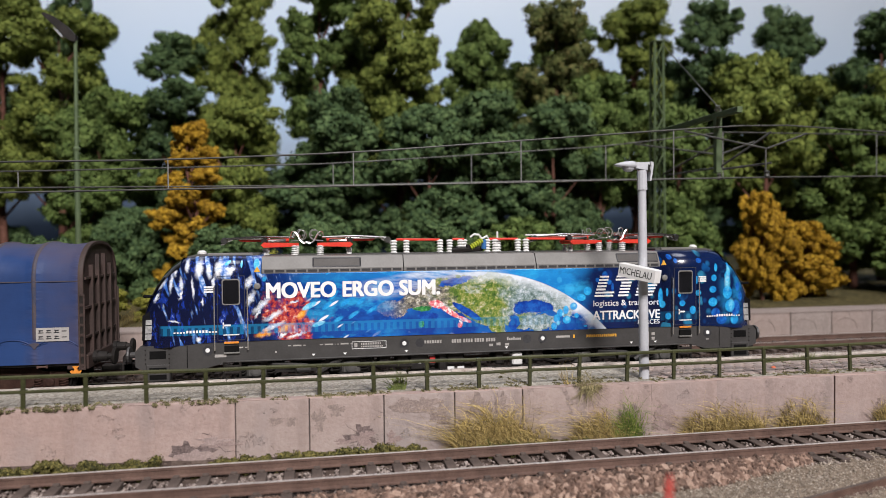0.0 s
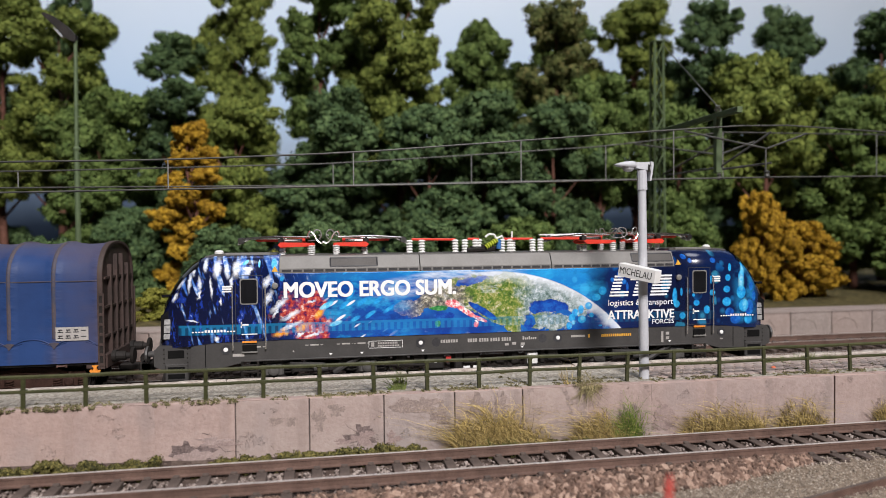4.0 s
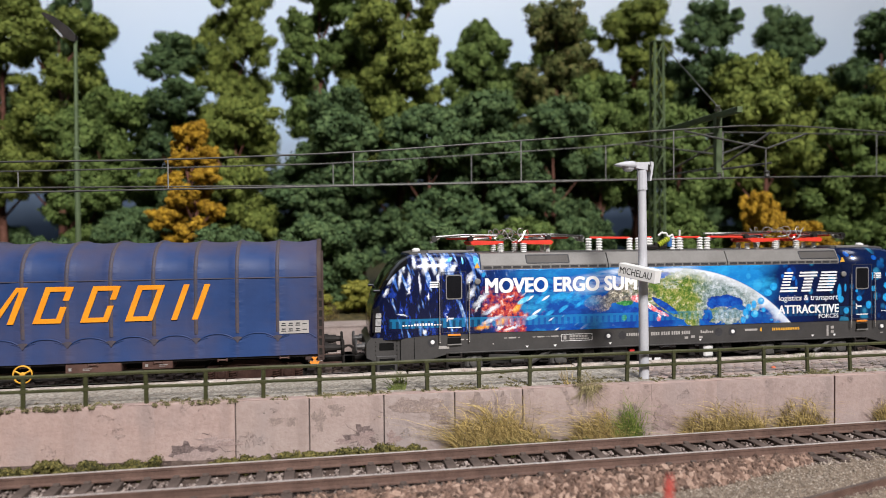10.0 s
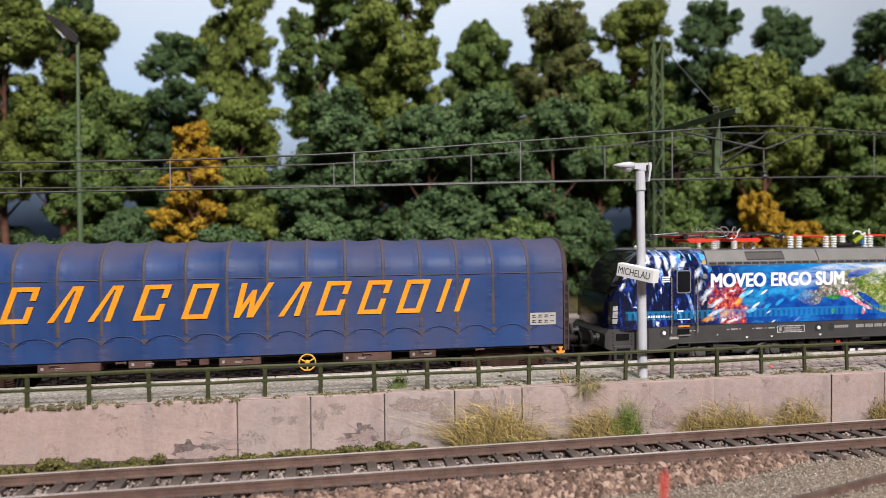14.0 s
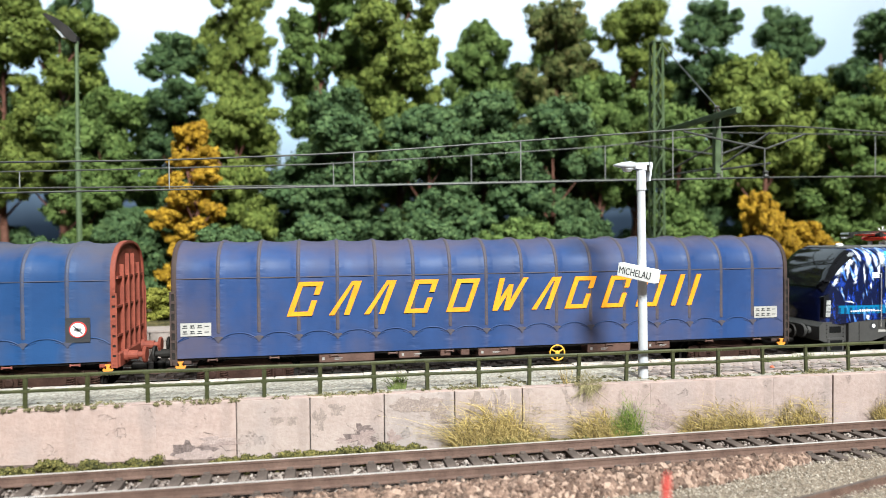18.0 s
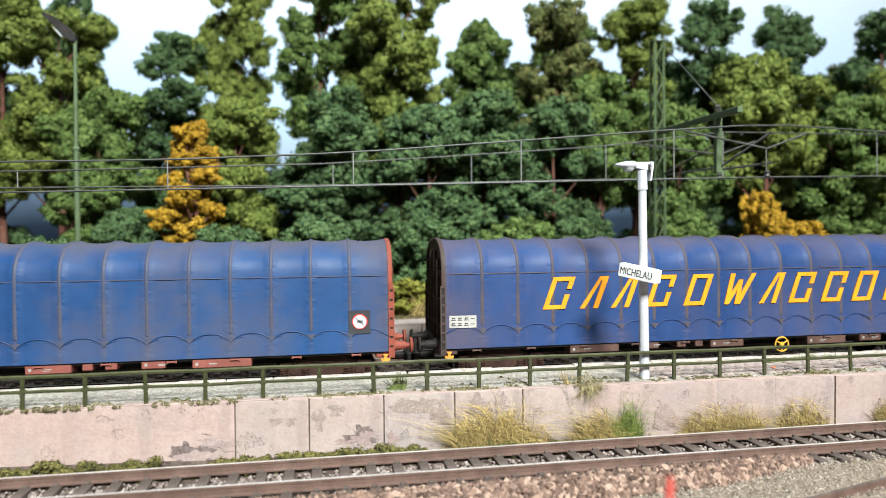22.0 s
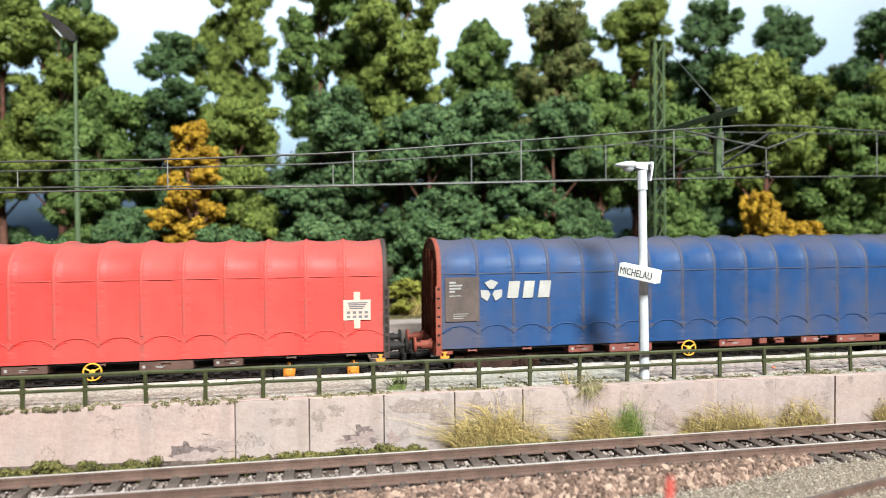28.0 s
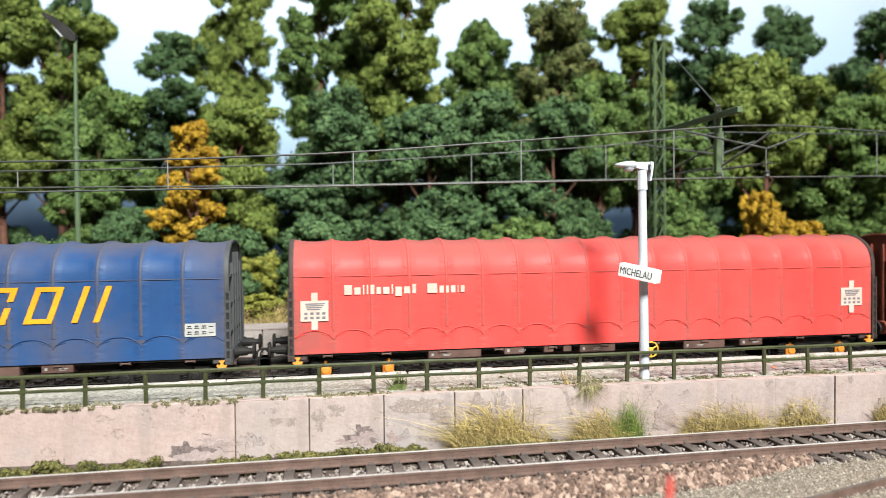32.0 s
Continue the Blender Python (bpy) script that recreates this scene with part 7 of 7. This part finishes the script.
def station_sign():
    l = thing("platform_lamp", "pale grey platform lamp post with station name board", "lamp", 57.2, -44.9, 5.0)
    bm = bmesh.new()
    rod(bm, (0, 0, 0), (-0.55, 0, 58.5), 1.5, 1.25, 24)
    part("post", bm, POST_GREY, l)
    bm = bmesh.new()
    rod(bm, (-0.5, 0, 57.5), (-0.55, 0, 63.5), 1.6, 1.45, 12)
    part("post_head", bm, POST_GREY, l)
    bm = bmesh.new()
    prism(bm, [(2.0, 63.3), (2.3, 65.2), (1.7, 65.9), (-3.4, 65.75), (-3.6, 64.1), (0.2, 63.5)], "y", -1.35, 1.35)
    part("arm", bm, POST_GREY, l)
    part("bracket", prism(bmesh.new(), [(1.25, 60.2), (1.75, 60.2), (2.5, 64.9), (2.45, 65.8), (1.6, 66.05), (1.5, 65.3), (1.75, 64.6)], "y", -1.7, 1.7), POST_GREY, l)
    part("arm_slot", boxed(0.75, 1.5, -1.42, -1.3, 62.9, 65.1), STEEL_DARK, l)
    bm = bmesh.new()
    rows = [[bm.verts.new((x, y * k, z)) for y, z in ((-1, lo), (-.75, hi), (.75, hi), (1, lo))] for x, k, lo, hi in
            ((-2.9, 1.5, 64.3, 65.9), (-4.6, 2.1, 64.3, 66.1), (-6.6, 2.1, 64.5, 65.9), (-8.2, 1.6, 64.7, 65.6), (-9.3, 0.8, 64.85, 65.2))]
    for a, b in zip(rows, rows[1:]):
        for i in range(3):
            bm.faces.new((a[i], a[i + 1], b[i + 1], b[i]))
        bm.faces.new((a[3], a[0], b[0], b[3]))
    bm.faces.new(rows[0]), bm.faces.new(rows[-1])
    bmesh.ops.recalc_face_normals(bm, faces=bm.faces)
    part("lamp_head", bm, POST_GREY, l, smooth=True)
    part("lamp_glass", lathe(bmesh.new(), (-4.9, 0, 64.5), (0, 0, -1), [(0, 1.8), (0.7, 1.75), (1.3, 1.2), (1.5, 0.4)], 14), POST_GREY, l, "pale lamp bowl")
    s = part("name_board", boxed(-6.0, 6.4, -1.7, 1.7, -2.0, 2.0, chamfer=0.12), SIGN_WHITE, l, "white board with station name")
    s.matrix_basis = pose(-2.6 * MM, -1.9 * MM, 32.4 * MM, 0, 9.5, -56)
    writing("MICHELAU", 3.0, -5.4, -1.73, -1.05, PRINT_DARK, s, "name_text", width=10.6)


station_sign()


# ---- weeds, stones ----
def tuft_mesh(seed, material, n, tall, spread, lean=0.5, wide=0.16):
    """Bent blades that fan out, cross and fall over one another."""
    rng = random.Random(seed)
    verts, faces = [], []
    for _ in range(n):
        d = spread * rng.uniform(-1, 1)
        x, y = d, rng.uniform(-1.0, 0.5)
        dome = math.sqrt(max(0.05, 1 - (d / spread) ** 2)) * (0.8 + 0.3 * math.sin(d * 0.9 + seed))
        h = tall * rng.uniform(0.30, 1.0) * dome
        b = rng.uniform(0, 6.283)
        w = wide * rng.uniform(0.45, 1.0)
        out = lean * h * rng.uniform(0.1, 1.4)
        vx, vy = math.cos(b) * out, math.sin(b) * out * 0.30
        droop = rng.uniform(0.0, 0.75) * min(1.0, out / h)
        rise = 0.0
        if rng.random() < 0.5 and n > 250:
            # blades that lie tangled across the others
            rise = rng.uniform(0.1, 0.62) * tall * dome
            h = tall * rng.uniform(0.15, 0.42)
            vx, vy, droop = vx * 0.9 + rng.uniform(-0.35, 0.35) * tall, vy * 0.6 - 0.5, rng.uniform(0.3, 1.1)
        side = rng.uniform(-0.25, 0.25) * h
        i = len(verts)
        for k in range(5):
            s = k / 4
            c = (x + vx * s ** 1.5 + side * math.sin(math.pi * s), y + vy * s ** 1.6, max(0.0, rise + h * (s - droop * s ** 2.5)))
            ww = w * (1 - 0.85 * s)
            verts += [(c[0] - ww, c[1] - ww * .3, c[2]), (c[0] + ww, c[1] + ww * .3, c[2] + ww * .4)]
        faces += [(i + 2 * k, i + 2 * k + 1, i + 2 * k + 3, i + 2 * k + 2) for k in range(4)]
    return from_arrays(None, verts, faces, material)


def weeds():
    def tuft(label, material, seed, x, y, z, n, tall, spread, lean=0.9, rx=0, wide=0.16, rz=0):
        ob = new("grass_tuft", tuft_mesh(seed, material, n, tall, spread, lean, wide))
        ob.matrix_basis = pose(x * MM, y * MM, z * MM, rx, 0, rz)
        tagged(ob, label, "grass", "weeds along the wall")
    d, g = "straw-coloured dry grass tuft against the wall", "fresh green grass tuft against the wall"
    tuft(d, GRASS_DRY, 60, 7.5, -53.0, -11.4, 1500, 19.0, 11.5, 1.5, 0, 0.15)
    tuft("low olive grass at the foot of the wall", GRASS_DUSTY, 61, 8.5, -54.0, -11.6, 420, 5.0, 13.0, 1.2)
    tuft(d, GRASS_DRY, 62, 19.5, -53.6, -11.4, 300, 10.0, 5.0, 1.3)
    tuft(d, GRASS_DRY, 63, 38.5, -53.4, -11.4, 700, 15.5, 6.5, 1.4, 0, 0.14)
    tuft(g, GRASS_GREEN, 64, 47.6, -53.8, -11.4, 420, 15.5, 4.6, 0.55, wide=0.2)
    tuft(d, GRASS_DRY, 65, 44.5, -54.2, -11.4, 200, 12.0, 5.0, 1.1)
    tuft(d, GRASS_DRY, 66, 77.5, -54.2, -11.2, 1100, 14.0, 12.5, 1.5, 0, 0.14)
    tuft(d, GRASS_DRY, 67, 87.5, -54.4, -11.0, 200, 16.0, 4.0, 1.3)
    tuft(d, GRASS_DRY, 68, 103.5, -55.0, -10.6, 600, 14.0, 8.5, 1.2)
    tuft(d, GRASS_DRY, 69, 134.5, -55.4, -10.4, 420, 14.5, 5.5, 0.8)
    tuft("small green weed on the platform", GRASS_DUSTY, 70, -18.5, -43.5, 4.8, 130, 8.0, 2.6, 0.8)
    w = "tangled dry weed on the wall top"
    tuft(w, GRASS_HAY, 71, 36.5, -50.9, 4.2, 260, 7.0, 4.2, 1.7, 0, 0.12)
    tuft(w, GRASS_HAY, 72, 37.2, -51.9, 5.2, 170, 8.5, 3.2, 1.2, 165, 0.12)
    tuft("thin dry stalks behind the fence", GRASS_DRY, 73, 31.6, -47.5, 4.8, 14, 17.0, 1.2, 0.35, 0, 0.13)
    for k, (x, y) in enumerate(((112, -31), (119, -30), (126, -29), (133, -30))):
        tuft("small dusty green weed on the platform", GRASS_DUSTY, 80 + k, x, y, 5.2, 120, 3.6, 4.5, 1.1)
    for i in range(12):
        tuft("yellow dry grass along the far platform", GRASS_DRY, 90 + i % 3, -170 + 22 * i, 84 + 5 * math.sin(i), 10.0, 330, 14.0, 10.5, 1.2, 0, 0.16, 40 * i)
    # moss cushions at the wall foot and on the platform: uncountable
    rng = random.Random(31)
    np.random.seed(31)
    verts, faces = [], []
    for a, b, n, high in ((-122, -82, 120, 3.2), (-69, -54, 52, 2.2), (-51, -12, 150, 3.2), (22, 35, 40, 2.0), (-155, -120, 80, 3.0), (50, 60, 10, 1.0)):
        for _ in range(n):
            x = rng.uniform(a, b)
            r = rng.uniform(0.5, 1.5)
            up = high * (0.35 + 0.65 * abs(math.sin(x * 0.33) * math.sin(x * 0.11 + 1))) * rng.random()
            clump(rng, (x, -52.0 - (x - 6) * .0272 - rng.uniform(0, 2.0), -11.4 + up), r, 90, 0.20, verts, faces)
    for _ in range(560):
        x, r = rng.uniform(-155, 36), rng.uniform(0.4, 0.9)
        if math.sin(x * 0.21) + math.sin(x * 0.083 + 2) + (0.6 if x < -10 else -0.4) < rng.uniform(-0.9, 0.5):
            continue
        clump(rng, (x, rng.uniform(-57.6, -52), -11.9 + r * .3), r, 40, 0.2, verts, faces)
    ob = from_arrays("moss", verts, faces, MOSS)
    tagged(ob, "low olive green moss cushions along the foot of the wall", "moss", kind="stuff")
    verts, faces = [], []
    for n in range(2300):
        x = rng.uniform(-150, 190) if n < 1200 else rng.uniform(-150, 20) if n < 1700 else rng.uniform(58, 190)
        y = -47.4 - (x + 120) * .0155 + abs(rng.gauss(0, (2.4 if n < 1200 else 1.2) if x < 10 else 5.0 if n < 1200 else 10.0))
        if y > -25 or math.sin(x * 0.45) + math.sin(x * 0.17 + 1) < rng.uniform(-1.3, 1.0):
            continue
        r = rng.uniform(0.3, 0.9)
        clump(rng, (x, y, 4.75), r, 30, 0.17, verts, faces)
    ob = from_arrays("platform_moss", verts, faces, MOSS_DUSTY)
    tagged(ob, "scattered olive moss on the platform gravel", "moss", kind="stuff")


weeds()


def stone_field(name, label, material, n, area, size, seed, fine=False, flat=0.8):
    """Loose stones over a stretch of ground: uncountable."""
    rng = np.random.RandomState(seed)
    cube = np.array([(0, 0, 1), (0.89, 0, .45), (.28, .85, .45), (-.72, .53, .45), (-.72, -.53, .45), (.28, -.85, .45), (.72, .53, -.45), (-.28, .85, -.45), (-.89, 0, -.45), (-.28, -.85, -.45), (.72, -.53, -.45)], float)
    quads = [(0, 1, 2), (0, 2, 3), (0, 3, 4), (0, 4, 5), (0, 5, 1), (1, 6, 2), (2, 7, 3), (3, 8, 4), (4, 9, 5), (5, 10, 1), (6, 7, 2), (7, 8, 3), (8, 9, 4), (9, 10, 5), (10, 6, 1)]
    if fine:
        cube, quads = cube[[0, 1, 3, 4, 2]] * (1, 1, 1.2), [(0, 1, 4), (0, 4, 2), (0, 2, 3), (0, 3, 1)]
    verts, faces = [], []
    for i in range(n):
        x, y, z = area(rng)
        s = size * rng.uniform(0.5, 1.35)
        c = cube * rng.uniform(0.5, 1.05, (len(cube), 1)) * (s * 0.55 * rng.uniform(0.6, 1), s * 0.55, s * 0.55 * flat)
        a, b = rng.uniform(0, 6.28), rng.uniform(-0.6, 0.6)
        ca, sa, cb, sb = math.cos(a), math.sin(a), math.cos(b), math.sin(b)
        R = np.array([(ca, -sa * cb, sa * sb), (sa, ca * cb, -ca * sb), (0, sb, cb)])
        k = len(verts)
        verts.extend(c @ R.T + (x, y, z))
        faces.extend(tuple(k + j for j in q) for q in quads)
    ob = from_arrays(name, verts, faces, material)
    return tagged(ob, label, "gravel", kind="stuff")


def gravel():
    solo("sand", prism(bmesh.new(), [(-40, -330), (200, -330), (200, -73.5), (140, -74), (96, -74.5), (82, -79), (56, -84), (14, -88), (-40, -95)], "z", -13.2, -12.3), SAND_BED, "pale sand strip at the front edge of the layout", "ground", kind="structure")
    def along(y0, y1, z, x0=-150, x1=190, rough=0.3):
        return lambda r: (r.uniform(x0, x1), r.uniform(y0, y1), z + r.uniform(-rough, rough))
    stone_field("track_ballast", "grey-brown ballast stones between the sleepers", STONE_TRACK, 6400, along(-79.5, -58, -12.45), 1.2, 1)
    def litter(r):
        x = r.uniform(-60, 88)
        near = float(np.interp(x, [-60, 14.6, 56, 82, 96], [-96, -92, -87.5, -79.5, -77]))
        y = -75.4 - (-75.4 - near) * r.rand() ** 0.8
        s = (y - near) / (-75.4 - near)
        return x, y, -12.3 + 2.9 * math.sin(math.pi * min(1, max(0, s)) ** 0.8) * (0.3 + 0.7 * r.rand()) * float(np.interp(x, [-60, -10, 20, 70, 90], [.4, .6, 1, 1, .3]))
    stone_field("stone_debris", "coarse brown stone debris before the track", STONE_BROWN, 4600, litter, 2.5, 2, False, 1.0)
    stone_field("pale_gravel", "pale fine gravel at the layout's front edge", STONE_PALE, 26000,
                lambda r: (lambda x: (x, r.uniform(-118, float(np.interp(x, [-40, 14.6, 56, 82, 96, 140], [-94, -88, -84, -79, -74.5, -74]))), -12.3 + r.uniform(-.2, .5)))(r.uniform(-20, 140)), 0.66, 3, True)
    stone_field("wall_foot_stones", "brown stones between wall and track", STONE_BROWN, 2000, along(-57.0, -51.5, -11.2, 62, 190, 0.6), 1.4, 4)
    # stones here are coloured darker to stand in for the train's shade
    stone_field("platform_track_ballast", "brown ballast along the platform track with shade in its colour", STONE_BED_SHADED, 6000, along(-19, 60, -3.2, -170, 260), 1.5, 5)


gravel()
solo("marker_peg", lathe(bmesh.new(), (0, 0, 0), (0.05, 0, 1), [(0, 0.6), (33.0, 0.38), (34.2, 0.2)], 10), RED_POST, "slender bright red marker peg at the layout's front edge", "peg", -2.2, -165.9, -12.6)


solo("pebble", lathe(bmesh.new(), (0, 0, 0), (0.1, 0.1, 1), [(0, 0.5), (0.3, 0.75), (0.7, 0.6), (0.95, 0.2)], 9), ORANGE_RED, "small orange-red pebble on the platform paving", "pebble", 104.0, -41.0, 5.1)


# ---- what moves: the train rolls off, gathering speed ----
RUN = [(0, 0), (2.5, 0), (3.0, 0.5), (3.5, 1.7), (4.5, 10.8), (5.5, 21.6), (6.5, 32.4), (7.5, 43.3), (8.5, 54.2), (9.5, 64.9), (10.0, 71.2), (10.5, 79.9), (11.0, 90.9),
       (11.5, 101.6), (12.5, 123.0), (13.5, 144.1), (14.5, 164.8), (16.5, 207.1), (17.5, 228.4), (18.5, 249.4), (19.5, 270.5), (20.5, 291.3), (21.5, 312.7), (22.0, 324.3),
       (22.5, 338.1), (23.0, 355.2), (24.0, 389.0), (25.0, 423.8), (25.5, 441.8), (26.5, 484.6), (27.5, 530.3), (28.5, 575.7), (29.5, 622.0), (30.5, 667.8), (31.5, 713.4), (32.0, 735.4)]


def travelled(t):
    return float(np.interp(t, [r[0] for r in RUN], [r[1] for r in RUN]))


def motions():
    for ob, x in TRAIN:
        walk(ob, [(t, pose((x + d) * MM, 0, 0)) for t, d in RUN])
    # wheels turn with the way covered
    times, last = [0.0], 0.0
    for k in range(1, 961):
        d = travelled(k / 30)
        if d - last >= 6.0 or k == 960:
            times.append(k / 30)
            last = d
    for ob, x, r in TURNING:
        walk(ob, [(t, pose(x * MM, 0, r * MM, 0, math.degrees(travelled(t) / r), 0)) for t in times])


motions()
